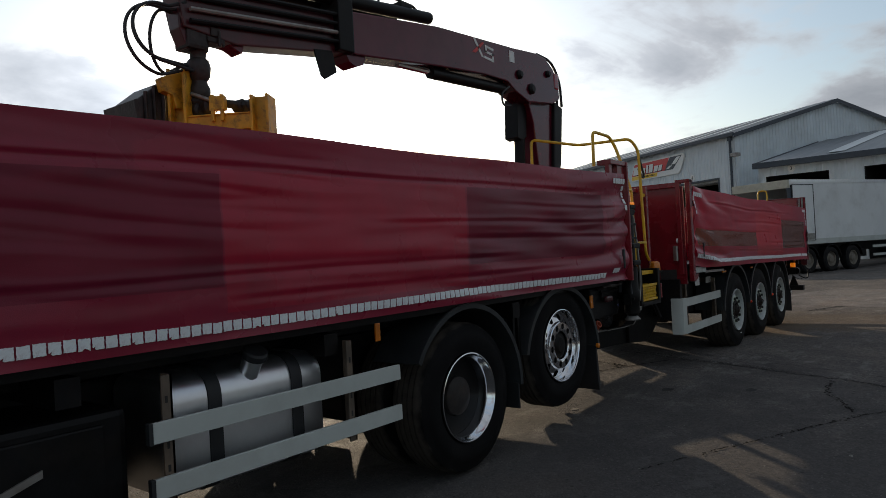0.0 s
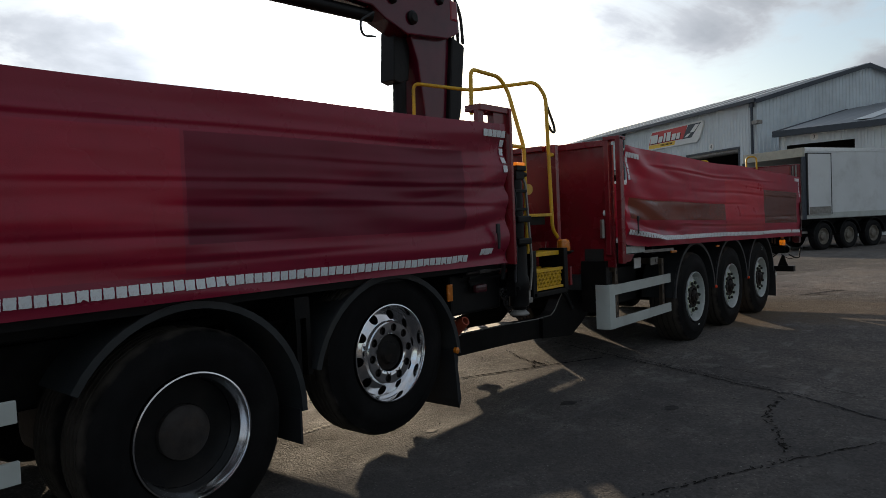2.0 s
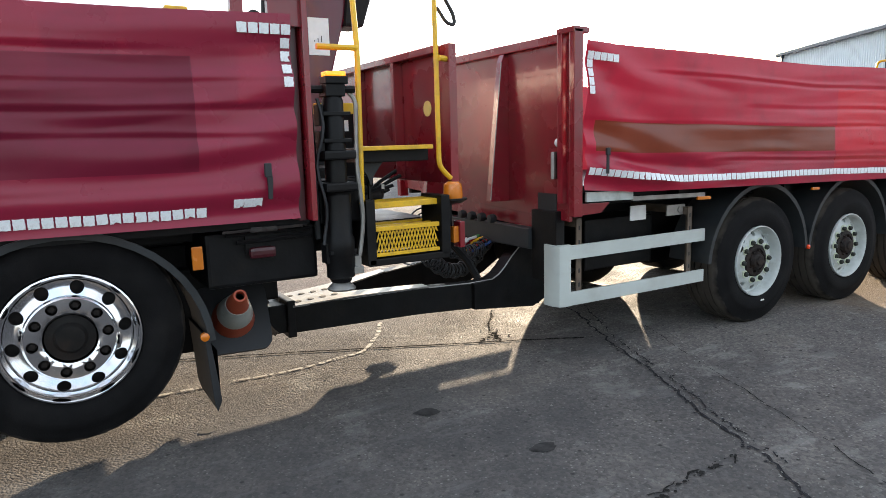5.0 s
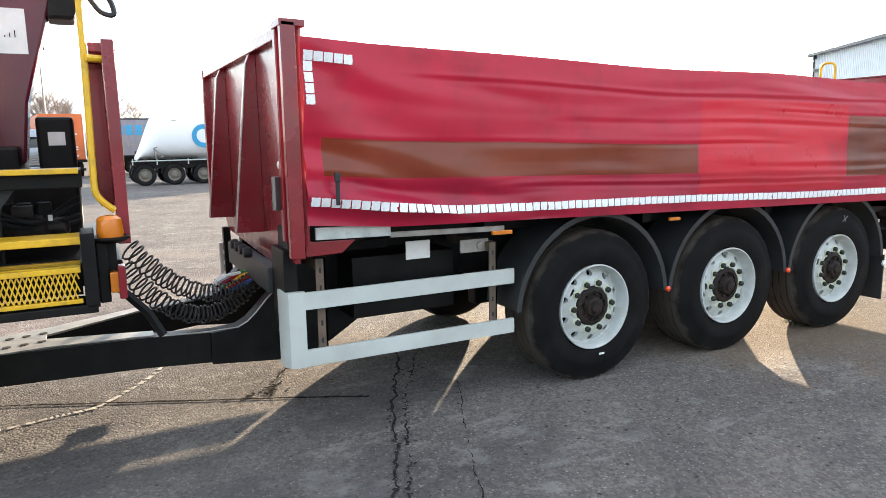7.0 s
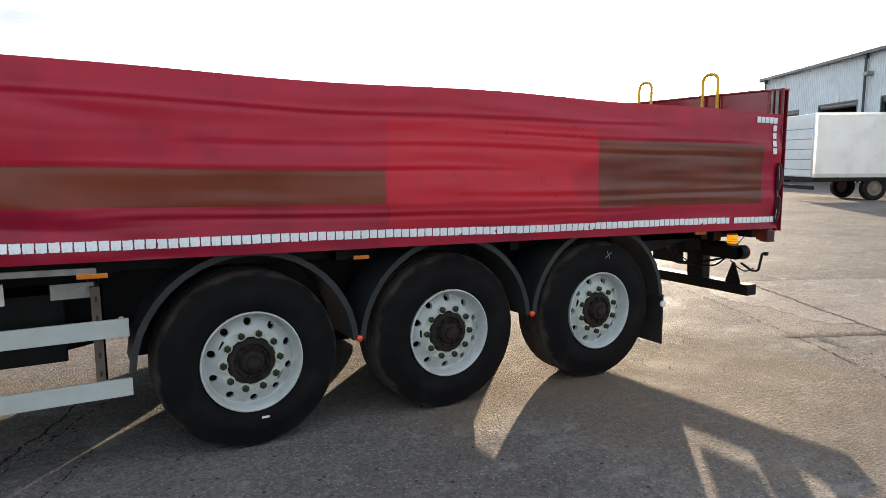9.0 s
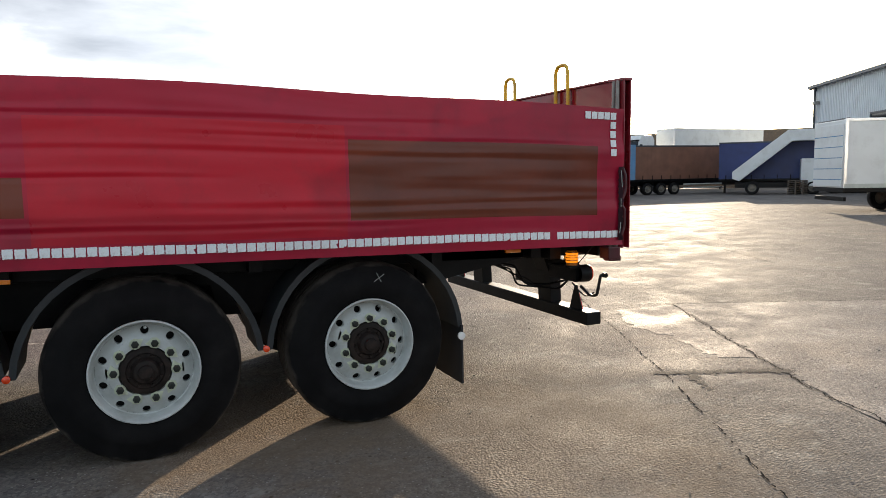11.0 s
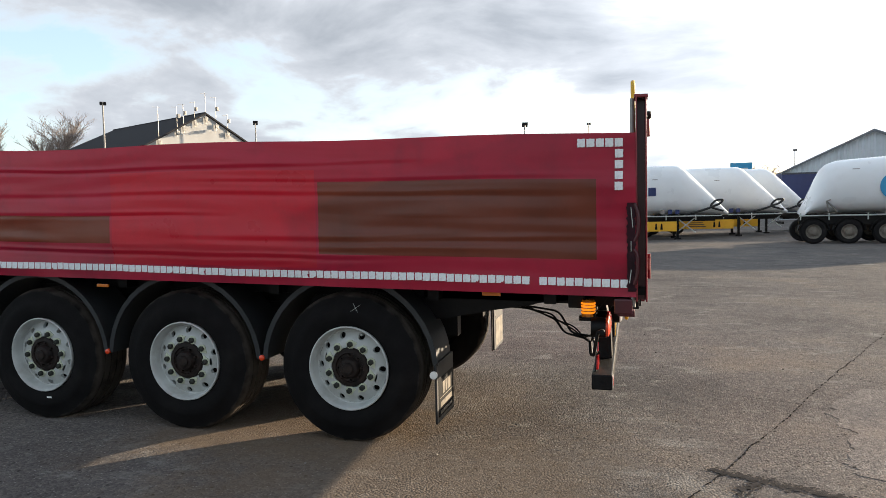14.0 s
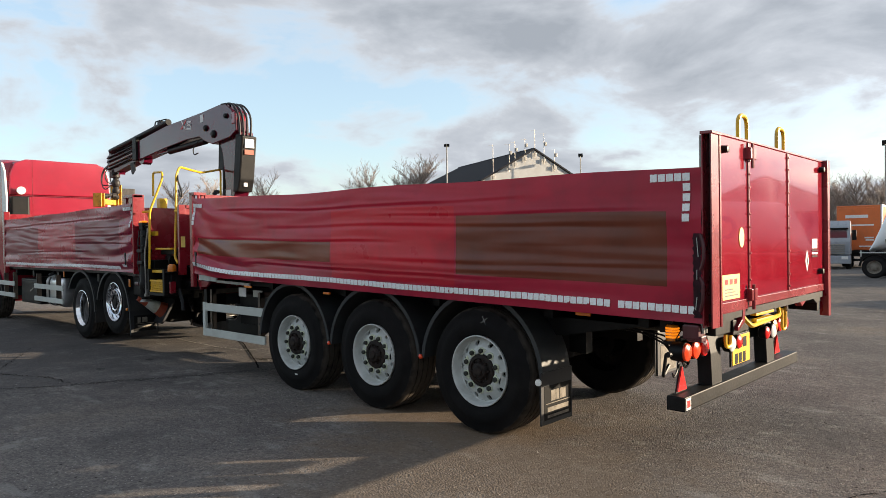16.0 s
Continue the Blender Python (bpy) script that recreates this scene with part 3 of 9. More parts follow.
JOINTS = [
    ([(0.5, 7.6), (5.75, 5.55), (7.63, 4.72), (9.38, 3.86), (9.54, 3.76)], 0.03, 0.006),
    ([(8.78, 4.13), (9.05, 4.3), (9.14, 4.55), (9.51, 4.96)], 0.03, 0.03),
    ([(9.05, 4.3), (8.98, 4.1)], 0.025, 0.02),
    ([(10.16, 4.7), (9.6, 3.52), (9.3, 2.78), (9.05, 2.24), (8.82, 1.62), (8.3, 0.85), (7.3, -0.9)], 0.05, 0.02),
    ([(10.2, 3.75), (9.92, 3.15), (9.58, 2.4), (9.23, 1.59), (8.7, 0.6)], 0.022, 0.012),
    ([(8.75, 1.8), (8.15, 1.72), (7.65, 1.5), (7.43, 1.41)], 0.03, 0.04),
    ([(5.2, 2.4), (6.78, 1.64), (7.33, 1.36), (8.09, 0.86)], 0.03, 0.015),
    ([(23.4, 18.6), (20.5, 12.52), (18.5, 8.38), (17.3, 5.93), (16.3, 3.8), (15.75, 2.7), (14.95, 1.17)], 0.04, 0.012),
    ([(17.32, 6.04), (17.68, 5.63), (18.0, 5.62), (18.2, 5.46), (18.66, 5.24), (19.15, 4.97), (22.0, 3.6)], 0.05, 0.012),
    ([(18.2, 5.45), (17.5, 4.1), (16.9, 2.9), (16.5, 2.0), (16.0, 0.8)], 0.05, 0.03),
    ([(28.0, 17.5), (25.3, 13.5), (24.3, 11.2), (22.4, 7.5)], 0.05, 0.01),
    ([(12.0, 18.5), (20.5, 12.6), (30.0, 6.5)], 0.04, 0.01),
    ([(2.0, 13.5), (10.0, 9.2), (13.0, 7.6)], 0.035, 0.01),
    ([(19.0, 22.0), (26.0, 19.0), (33.0, 15.0)], 0.05, 0.01),
]
SPOTS = [(7.77, 3.15, 0.07), (7.78, 3.12, 0.06), (6.62, 3.61, 0.045), (8.04, 2.39, 0.07)]
JOINTS += [([(13.6, 6.5), (15.02, 5.81), (15.62, 5.54), (16.05, 5.17), (16.8, 4.89)], 0.026, 0.011), ([(15.2, 8.6), (17.51, 8.32), (18.44, 8.33)], 0.03, 0.01)]
JOINTS += [([(10.2 + 0.1, 4.6), (9.68, 3.5), (9.36, 2.74), (9.1, 2.2), (8.88, 1.6)], 0.03, 0.02)]


def crumbs(bm, line, spread, count, seed):
    """Small broken chips strewn along a crack."""
    rnd = random.Random(seed)
    pts = [Vector((x, y, 0)) for x, y in line]
    for _ in range(count):
        i = rnd.randrange(len(pts) - 1)
        c = pts[i].lerp(pts[i + 1], rnd.random())
        x, y = c.x + rnd.gauss(0, spread), c.y + rnd.gauss(0, spread * 0.5)
        z = gz(y) + noise.noise((x * 0.21, y * 0.21, 3)) * 0.012 + 0.0065
        r, a0, n = 0.003 + 0.014 * rnd.random() ** 2, rnd.uniform(0, 6.28), rnd.randint(5, 7)
        bm.faces.new([bm.verts.new((x + math.cos(a0 + 6.283 * k / n) * r * rnd.uniform(0.4, 1.5), y + math.sin(a0 + 6.283 * k / n) * r * rnd.uniform(0.4, 1.1), z)) for k in range(n)])
    return bm


for k, (line, w, wob) in enumerate(JOINTS):
    bm = ribbon(line, w * (1.0 if k == 0 else 0.24 if k == 9 else 0.32 if wob < 0.013 else 0.42), wob, k, 0.03, 0.0 if k == 0 else 0.04 if k in (3, 9) else 0.34)
    if wob > 0.013:
        crumbs(bm, line, w * (0.4 if k == 9 else 0.7), 80, k)
    solo("pavement_crack", bm, M_SMEAR if k in (3, len(JOINTS) - 1) else M_TAR, "dark ragged crack in the concrete yard", "crack", "cracks in the yard", "structure")
SMEAR = [(15.98, 3.29), (16.34, 3.12), (16.68, 2.97), (16.92, 2.82)]
smear = ribbon(SMEAR, 0.045, 0.02, 77, 0.014, 0.3)
crumbs(smear, SMEAR, 0.05, 900, 9)
crumbs(smear, [(16.2, 3.13), (16.12, 3.0), (16.04, 2.8)], 0.03, 160, 10)
solo("tar_patch", smear, M_SMEAR, "dark rubbed tar smear across the yard", "tar patch", kind="structure")


def slab(a, b, rows, cols, jag, seed):
    """A thin cast layer between two lines, with ragged long edges, lying on the yard."""
    def along(line, t):
        t *= len(line) - 1
        i = min(int(t), len(line) - 2)
        return Vector(line[i]).lerp(Vector(line[i + 1]), t - i)
    bm, grid = bmesh.new(), []
    for r in range(rows + 1):
        p, q = along(a, r / rows), along(b, r / rows)
        p = p + Vector((1, 0)) * jag * (noise.noise((r * 0.09, seed, 0)) + 0.35 * noise.noise((r * 0.33, seed, 4)) + 0.1 * noise.noise((r * 0.9, seed, 6)))
        q = q + Vector((1, 0)) * jag * 0.5 * noise.noise((r * 0.37, seed, 8))
        row = []
        for c in range(cols + 1):
            v = p.lerp(q, c / cols)
            row.append(bm.verts.new((v.x, v.y, gz(v.y) + noise.noise((v.x * 0.21, v.y * 0.21, 3)) * 0.012 + 0.004)))
        grid.append(row)
    for r in range(rows):
        for c in range(cols):
            bm.faces.new((grid[r][c], grid[r + 1][c], grid[r + 1][c + 1], grid[r][c + 1]))
    bmesh.ops.recalc_face_normals(bm, faces=bm.faces[:])
    if sum(f.normal.z for f in bm.faces) < 0:
        bmesh.ops.reverse_faces(bm, faces=bm.faces[:])
    return bm


solo("concrete_slab", slab([(18.2, 5.45), (17.82, 4.66), (17.5, 4.08), (17.06, 3.2), (16.9, 2.88), (16.5, 2.0), (16.0, 0.8)], [(22.0, 3.6), (21.6, 2.8), (21.2, 2.0), (20.9, 1.3), (20.6, 0.7), (20.2, -0.1), (19.6, -1.2)], 160, 24, 0.04, 3), M_SLAB, "smooth pale concrete slab set in the yard", "slab", kind="structure")
solo("concrete_repair", slab([(17.4, 5.5), (17.05, 4.95), (16.96, 4.65), (16.98, 4.19), (16.82, 3.67), (16.78, 3.38)], [(18.15, 5.42), (17.9, 4.9), (17.78, 4.66), (17.46, 4.08), (17.14, 3.45), (17.04, 3.25)], 160, 12, 0.07, 7), M_SLAB, "worn pale concrete repair beside the slab", "concrete repair", kind="structure")
for k, line in enumerate(([(6.0, 4.4), (6.8, 4.38), (7.31, 4.36), (7.63, 4.41), (7.95, 4.47), (8.23, 4.82), (8.44, 5.2)], [(9.0, 8.0), (11.0, 7.2), (12.6, 6.4)])):
    solo("painted_line", ribbon(line, 0.04, 0.006, 40 + k, 0.016, 0.3), M_PAINTLINE, "worn broken white paint line on the yard", "paint line", "paint lines", "structure")


def oil_spot(x, y, r, seed):
    rnd = random.Random(seed)
    bm = bmesh.new()
    z = gz(y) + noise.noise((x * 0.21, y * 0.21, 3)) * 0.012 + 0.003
    ring = []
    for k in range(26):
        a = 2 * math.pi * k / 26
        q = r * (1 + 0.3 * noise.noise((math.cos(a) * 1.5, math.sin(a) * 1.5, seed)) + rnd.uniform(-0.08, 0.08))
        ring.append(bm.verts.new((x + math.cos(a) * q, y + math.sin(a) * q * 0.7, z)))
    bm.faces.new(ring)
    return solo("oil_stain", bm, M_OIL, "small dark oil stain on the yard", "stain", "oil stains", "structure")


M_OIL = mat("dark_oil_stain", (0.035, 0.033, 0.032), 0.8, var=0.5, scale=30, spec=0.15)
for k, (x, y, r) in enumerate(SPOTS):
    oil_spot(x, y, r, 50 + k)


def grit():
    rnd = random.Random(5)
    bm = bmesh.new()
    for _ in range(900):
        x, y = rnd.uniform(5, 20), rnd.uniform(1.2, 9)
        s = rnd.uniform(0.004, 0.014)
        z = gz(y) + noise.noise((x * 0.21, y * 0.21, 3)) * 0.012
        v = [bm.verts.new((x + rnd.uniform(-s, s), y + rnd.uniform(-s, s), z + rnd.uniform(0, s))) for _ in range(5)]
        for a, b, c in ((0, 1, 2), (0, 2, 3), (0, 3, 4), (1, 2, 4)):
            bm.faces.new((v[a], v[b], v[c]))
    for _ in range(700):
        t = rnd.random()
        x, y = 10.1 - 1.5 * t + rnd.gauss(0, 0.07), 4.4 - 3.2 * t + rnd.gauss(0, 0.05)
        s = rnd.uniform(0.003, 0.009)
        z = gz(y) + noise.noise((x * 0.21, y * 0.21, 3)) * 0.012 + 0.004
        v = [bm.verts.new((x + rnd.uniform(-s, s), y + rnd.uniform(-s, s), z + rnd.uniform(0, s))) for _ in range(4)]
        for a, b, c in ((0, 1, 2), (0, 2, 3), (1, 2, 3)):
            bm.faces.new((v[a], v[b], v[c]))
    return solo("loose_grit", bm, mat("pale_grit", (0.2, 0.19, 0.17), 0.9, var=0.4, scale=9), "small loose stones and grit on the yard", "grit", kind="stuff")


grit()

# ---- warehouse ----
M_CLAD = mat("pale_grey_cladding", (0.6, 0.65, 0.68), 0.45, var=0.08, scale=0.8, dirt=(0.42, 0.43, 0.43), dirt_amount=0.4, dirt_scale=0.6)
M_ROOF = mat("grey_roof_sheet", (0.16, 0.175, 0.19), 0.5, var=0.12, scale=0.7)
M_SKYL = mat("pale_rooflight_sheet", (0.6, 0.63, 0.64), 0.35, var=0.08, scale=1)
M_TRIM = mat("dark_blue_grey_trim", (0.035, 0.045, 0.06), 0.45, var=0.1)
M_BLUE = mat("blue_paint", (0.02, 0.06, 0.2), 0.35, var=0.15)
M_SIGNR = mat("red_sign_panel", (0.55, 0.02, 0.02), 0.35, var=0.1)
M_SIGNY = mat("yellow_sign_panel", (0.8, 0.5, 0.03), 0.35, var=0.1)

WB = Vector((51.21, 13.83, 0))
WU = Vector((0.5288, 0.8487, 0)).normalized()
WV = Vector((0.8487, -0.5288, 0)).normalized()
WM = Matrix(((WU.x, WV.x, 0, WB.x), (WU.y, WV.y, 0, WB.y), (0, 0, 1, -0.49), (0, 0, 0, 1)))


def ribbed(u0, u1, z0, z1f, pitch=0.3, depth=0.04):
    """Trapezoid-ribbed sheet in the plane v=0 from u0 to u1; z1f(u) is its top."""
    bm = bmesh.new()
    us = []
    u = u0
    while u < u1 - 1e-4:
        for d, o in ((0, 0), (0.4, 0), (0.5, depth), (0.9, depth)):
            if u + d * pitch < u1:
                us.append((u + d * pitch, o))
        u += pitch
    us.append((u1, 0))
    prev = None
    for u, o in us:
        cur = (bm.verts.new((u, -o, z0)), bm.verts.new((u, -o, z1f(u))))
        if prev:
            bm.faces.new((prev[0], cur[0], cur[1], prev[1]))
        prev = cur
    return bm


def digit(text, size, m, parent, material):
    cu = bpy.data.curves.new("digit", "FONT")
    cu.body, cu.size, cu.align_x, cu.align_y, cu.extrude = text, size, "CENTER", "CENTER", 0.004
    tmp = bpy.data.objects.new("digit_tmp", cu)
    me = bpy.data.meshes.new_from_object(tmp)
    bpy.data.objects.remove(tmp)
    me.materials.clear()
    me.materials.append(material)
    return placed("door_digit", me, parent, m)


def warehouse():
    w = thing("warehouse", "long pale grey clad warehouse with pitched roof and open bays", "warehouse", WM, kind="structure")
    L, H, half, ridge = 32.6, 9.4, 9.48, 11.85
    bays = [(1.75, 7.2, 6.3), (9.6, 13.8, 6.05), (16.8, 22.2, 6.05), (25.6, 31.5, 5.95)]
    cuts = [0.0] + [c for b in bays for c in b[:2]] + [L]
    for i in range(0, len(cuts), 2):
        part("wall", ribbed(cuts[i], cuts[i + 1], 0, lambda u: H), M_CLAD, w)
    for a, b, h in bays:
        part("wall", ribbed(a, b, h, lambda u: H), M_CLAD, w)
        part("door_frame", joined(bm_box(a - 0.12, a, -0.06, 0.2, 0, h + 0.12), bm_box(b, b + 0.12, -0.06, 0.2, 0, h + 0.12), bm_box(a, b, -0.06, 0.2, h, h + 0.12)), M_TRIM, w)
        part("bay_interior", joined(bm_box(a, b, 6.0, 6.1, 0, h + 0.5), bm_box(a - 0.1, a, 0.3, 6, 0, h + 0.5), bm_box(b, b + 0.1, 0.3, 6, 0, h + 0.5), bm_box(a, b, 0.3, 6, h + 0.5, h + 0.6)), M_DARK, w)
        part("rolled_shutter", lathe([(0, a), (0.22, a), (0.22, b), (0, b)], 12, "x", (0, 0.25, h - 0.1)), M_STEEL, w, smooth=True)
    gable = ribbed(0, 2 * half, 0, lambda u: H + (ridge - H) * (1 - abs(u - half) / half))
    part("gable_wall", gable, M_CLAD, w, m=Matrix(((0, 1, 0, 0), (1, 0, 0, 0), (0, 0, 1, 0), (0, 0, 0, 1))))
    far = ribbed(0, 2 * half, 0, lambda u: H + (ridge - H) * (1 - abs(u - half) / half))
    part("gable_wall", far, M_CLAD, w, m=Matrix(((0, -1, 0, L), (1, 0, 0, 0), (0, 0, 1, 0), (0, 0, 0, 1))))
    back = ribbed(0, L, 0, lambda u: H)
    part("back_wall", back, M_CLAD, w, m=Matrix(((1, 0, 0, 0), (0, -1, 0, 2 * half), (0, 0, 1, 0), (0, 0, 0, 1))))
    for s in (0, 1):
        y0, y1 = (-0.35, half) if s == 0 else (2 * half + 0.35, half)
        z0 = H - 0.1
        bm = bmesh.new()
        n = 90
        rows = []
        for i in range(n + 1):
            u = -0.3 + (L + 0.6) * i / n
            o = 0.05 if i % 2 else 0.0
            rows.append([bm.verts.new((u, y0, z0 + o)), bm.verts.new((u, y1, ridge + 0.08 + o))])
        for a, b in zip(rows, rows[1:]):
            bm.faces.new((a[0], b[0], b[1], a[1]))
        part("roof", bm, M_ROOF, w)
        sl = (ridge + 0.08 - z0) / (y1 - y0)
        for j in range(9):
            u = 1.8 + 3.5 * j
            b2 = bmesh.new()
            q = [(u, y0 + (y1 - y0) * 0.12), (u + 1.0, y0 + (y1 - y0) * 0.12), (u + 1.0, y0 + (y1 - y0) * 0.92), (u, y0 + (y1 - y0) * 0.92)]
            b2.faces.new([b2.verts.new((uu, yy, z0 + (yy - y0) * sl + 0.075)) for uu, yy in q])
            part("rooflight", b2, M_SKYL, w, "pale translucent rooflight sheet")
    part("gutter", bm_box(-0.3, L + 0.3, -0.5, -0.33, H - 0.28, H - 0.05), M_TRIM, w)
    for yy0, yy1 in ((-0.4, half), (2 * half + 0.4, half)):
        z0, z1 = H - 0.12, ridge + 0.1
        b3 = bmesh.new()
        for u in (-0.36, L + 0.3):
            vs = [b3.verts.new(p) for p in ((u, yy0, z0 - 0.3), (u, yy1, z1 - 0.3), (u, yy1, z1), (u, yy0, z0))]
            b3.faces.new(vs)
        part("verge_trim", b3, M_TRIM, w)
    for u in (0.25, 15.7, 32.1):
        part("downpipe", joined(tube([(u, -0.2, 0), (u, -0.2, H - 0.3)], 0.09), bm_box(u - 0.14, u + 0.14, -0.3, -0.08, H - 0.55, H - 0.25)), M_TRIM, w)
        part("security_light", joined(bm_box(u - 0.85, u - 0.35, -0.55, -0.1, H - 1.75, H - 1.5, 0.03), tube([(u, -0.15, H - 1.55), (u - 0.4, -0.25, H - 1.6)], 0.05)), M_STEEL, w)
    for u, z, text in ((4.45, 6.72, "4"), (19.5, 6.45, "")):
        part("number_disc", lathe([(0, -0.07), (0.25, -0.07), (0.25, -0.04), (0, -0.04)], 20, "y", (u, 0, z)), M_LABELW, w)
        if text:
            digit(text, 0.36, Matrix.Translation((u, -0.075, z)) @ Matrix.Diagonal((-1, 1, 1, 1)) @ pose(0, 0, 0, 90, 0, 0), w, M_INK)
    part("brick_plinth", bm_box(31.6, 32.62, -0.1, 0.1, 0, 2.4), M_BROWN, w)

    # sign board, slanted, with its name as plain shapes
    s = thing("sign_board", "red white and yellow slanted sign board on the warehouse wall", "sign", WM)
    z0, z1, a, b, k = 7.28, 8.78, 5.55, 12.0, 0.45
    part("sign_border", prism([(b - 0.1, z0), (a + 0.35, z0), (a + 0.05, z0 + 0.25), (a - k, z1 - 0.25), (a - k + 0.1, z1 - 0.05), (a - k + 0.3, z1), (b - k - 0.2, z1), (b - k, z1 - 0.15), (b + 0.08, z0 + 0.2)], -0.16, -0.06), M_LABELW, s)
    part("sign_field", prism([(b - 0.12, z0 + 0.42), (a + 1.9, z0 + 0.42), (a + 1.35, z1 - 0.12), (b - k - 0.14, z1 - 0.12)], -0.175, -0.16), M_SIGNR, s)
    part("sign_band", prism([(b - 0.08, z0 + 0.1), (a + 3.0, z0 + 0.1), (a + 2.86, z0 + 0.4), (b - 0.12, z0 + 0.4)], -0.175, -0.16), M_SIGNY, s)
    part("sign_chevron", prism([(a + 2.05, z0 + 0.4), (a + 0.95, z0 + 0.4), (a + 0.1, z1 - 0.35), (a - 0.2, z1 - 0.12), (a + 1.25, z1 - 0.12)], -0.175, -0.16), M_TRIM, s)
    part("sign_stripe", prism([(a + 1.75, z0 + 0.5), (a + 1.4, z0 + 0.5), (a + 1.0, z0 + 0.72), (a + 1.35, z0 + 0.72)], -0.185, -0.175), M_LABELW, s)
    part("sign_stripe", prism([(a + 1.1, z0 + 0.78), (a + 0.62, z0 + 0.78), (a - 0.02, z1 - 0.2), (a + 0.42, z1 - 0.2)], -0.185, -0.175), M_LABELW, s)
    for u, wd, h in ((11.2, 0.95, 0.66), (10.35, 0.5, 0.46), (9.8, 0.24, 0.66), (9.3, 0.5, 0.66), (8.65, 0.5, 0.46), (8.1, 0.4, 0.46)):
        for dz, dy, mt in ((-0.05, 0.0, M_INK), (0.0, -0.008, M_LABELW)):
            part("sign_letter_bar", prism([(u + wd / 2 + dz, z0 + 0.5 + dz), (u - wd / 2 + dz, z0 + 0.5 + dz), (u - wd / 2 - 0.16 + dz, z0 + 0.5 + h + dz), (u + wd / 2 - 0.16 + dz, z0 + 0.5 + h + dz)], -0.187 + dy, -0.175 + dy), mt, s)
    for i in range(9):
        part("sign_letter_bar", prism([(10.3 - 0.17 * i, z0 + 0.2), (10.2 - 0.17 * i, z0 + 0.2), (10.16 - 0.17 * i, z0 + 0.32), (10.26 - 0.17 * i, z0 + 0.32)], -0.187, -0.175), M_INK, s)


warehouse()


def annex():
    m = Matrix(((-0.08, 0.9968, 0, 44.1), (-0.9968, -0.08, 0, 11.3), (0, 0, 1, -0.1), (0, 0, 0, 1)))
    w = thing("workshop_annex", "lower grey clad workshop with blue-grey roof", "workshop", m, kind="structure")
    L, H = 24.0, 5.9
    bays = [(1.0, 4.3, 5.1), (6.0, 9.6, 5.1), (12.0, 15.4, 5.1)]
    cuts = [0.6] + [c for b in bays for c in b[:2]] + [L]
    for i in range(0, len(cuts), 2):
        part("wall", ribbed(cuts[i], cuts[i + 1], 0, lambda u: H), M_CLAD, w)
    for a, b, h in bays:
        part("wall", ribbed(a, b, h, lambda u: H), M_CLAD, w)
        part("bay_interior", joined(bm_box(a, b, 6, 6.1, 0, h + 0.5), bm_box(a - 0.1, a, 0.3, 6, 0, h + 0.5), bm_box(b, b + 0.1, 0.3, 6, 0, h + 0.5), bm_box(a, b, 0.3, 6, h + 0.5, h + 0.6)), M_DARK, w)
        part("number_disc", lathe([(0, -0.07), (0.2, -0.07), (0.2, -0.04), (0, -0.04)], 20, "y", (a + 1.4, 0, 5.42)), M_LABELW, w)
    digit("3", 0.28, Matrix.Translation((2.4, -0.075, 5.42)) @ pose(0, 0, 0, 90, 0, 0), w, M_INK)
    bm = bmesh.new()
    rows = []
    for i in range(61):
        u = 0.5 + (L - 0.2) * i / 60
        o = 0.05 if i % 2 else 0
        rows.append([bm.verts.new((u, -0.4, H - 0.05 + o)), bm.verts.new((u, 18.0, H + 3.2 + o))])
    for a, b in zip(rows, rows[1:]):
        bm.faces.new((a[0], b[0], b[1], a[1]))
    part("roof", bm, M_ROOF, w)
    for u in (4.0, 7.4, 10.8, 14.2):
        b2 = bmesh.new()
        b2.faces.new([b2.verts.new((uu, yy, H - 0.05 + (yy + 0.4) * 0.1766 + 0.08)) for uu, yy in ((u, 1), (u + 0.9, 1), (u + 0.9, 16), (u, 16))])
        part("rooflight", b2, M_SKYL, w)
    part("gutter", bm_box(0.45, L + 0.3, -0.6, -0.38, H - 0.32, H), M_TRIM, w)
    part("side_wall", prism([(0.0, 0.0), (18.0, 0.0), (18.0, H + 3.1), (0.0, H)], 0.6, 0.7, "x"), M_CLAD, w)
    part("verge_trim", prism([(-0.5, H - 0.32), (18.0, H + 2.9), (18.0, H + 3.25), (-0.5, H)], 0.42, 0.5, "x"), M_TRIM, w)


annex()


def shed(x, y, half, eave, ridge, depth, turn):
    m = pose(x, y, gz(y), 0, 0, turn)
    w = thing("gabled_shed", "pale grey corrugated industrial shed with gabled front", "shed", m, "sheds beyond the yard", "structure")
    part("gable_wall", ribbed(-half, half, 0, lambda u: eave + (ridge - eave) * (1 - abs(u) / half), 0.5, 0.08), M_CLAD, w)
    for s in (-1, 1):
        bm = bmesh.new()
        bm.faces.new([bm.verts.new(p) for p in ((0, -0.3, ridge + 0.1), (s * (half + 0.3), -0.3, eave), (s * (half + 0.3), depth, eave), (0, depth, ridge + 0.1))])
        part("roof", bm, M_ROOF, w)
        part("verge_trim", prism([(0, ridge - 0.15), (s * (half + 0.3), eave - 0.12), (s * (half + 0.3), eave + 0.05), (0, ridge + 0.12)], -0.36, -0.28), M_ROOF, w)
        part("side_wall", bm_box(min(s * half, s * (half - 0.15)), max(s * half, s * (half - 0.15)), 0, depth, 0, eave), M_CLAD, w)


def at_az(ex, ey, az, d):
    return ex + d * math.cos(radians(az)), ey + d * math.sin(radians(az))


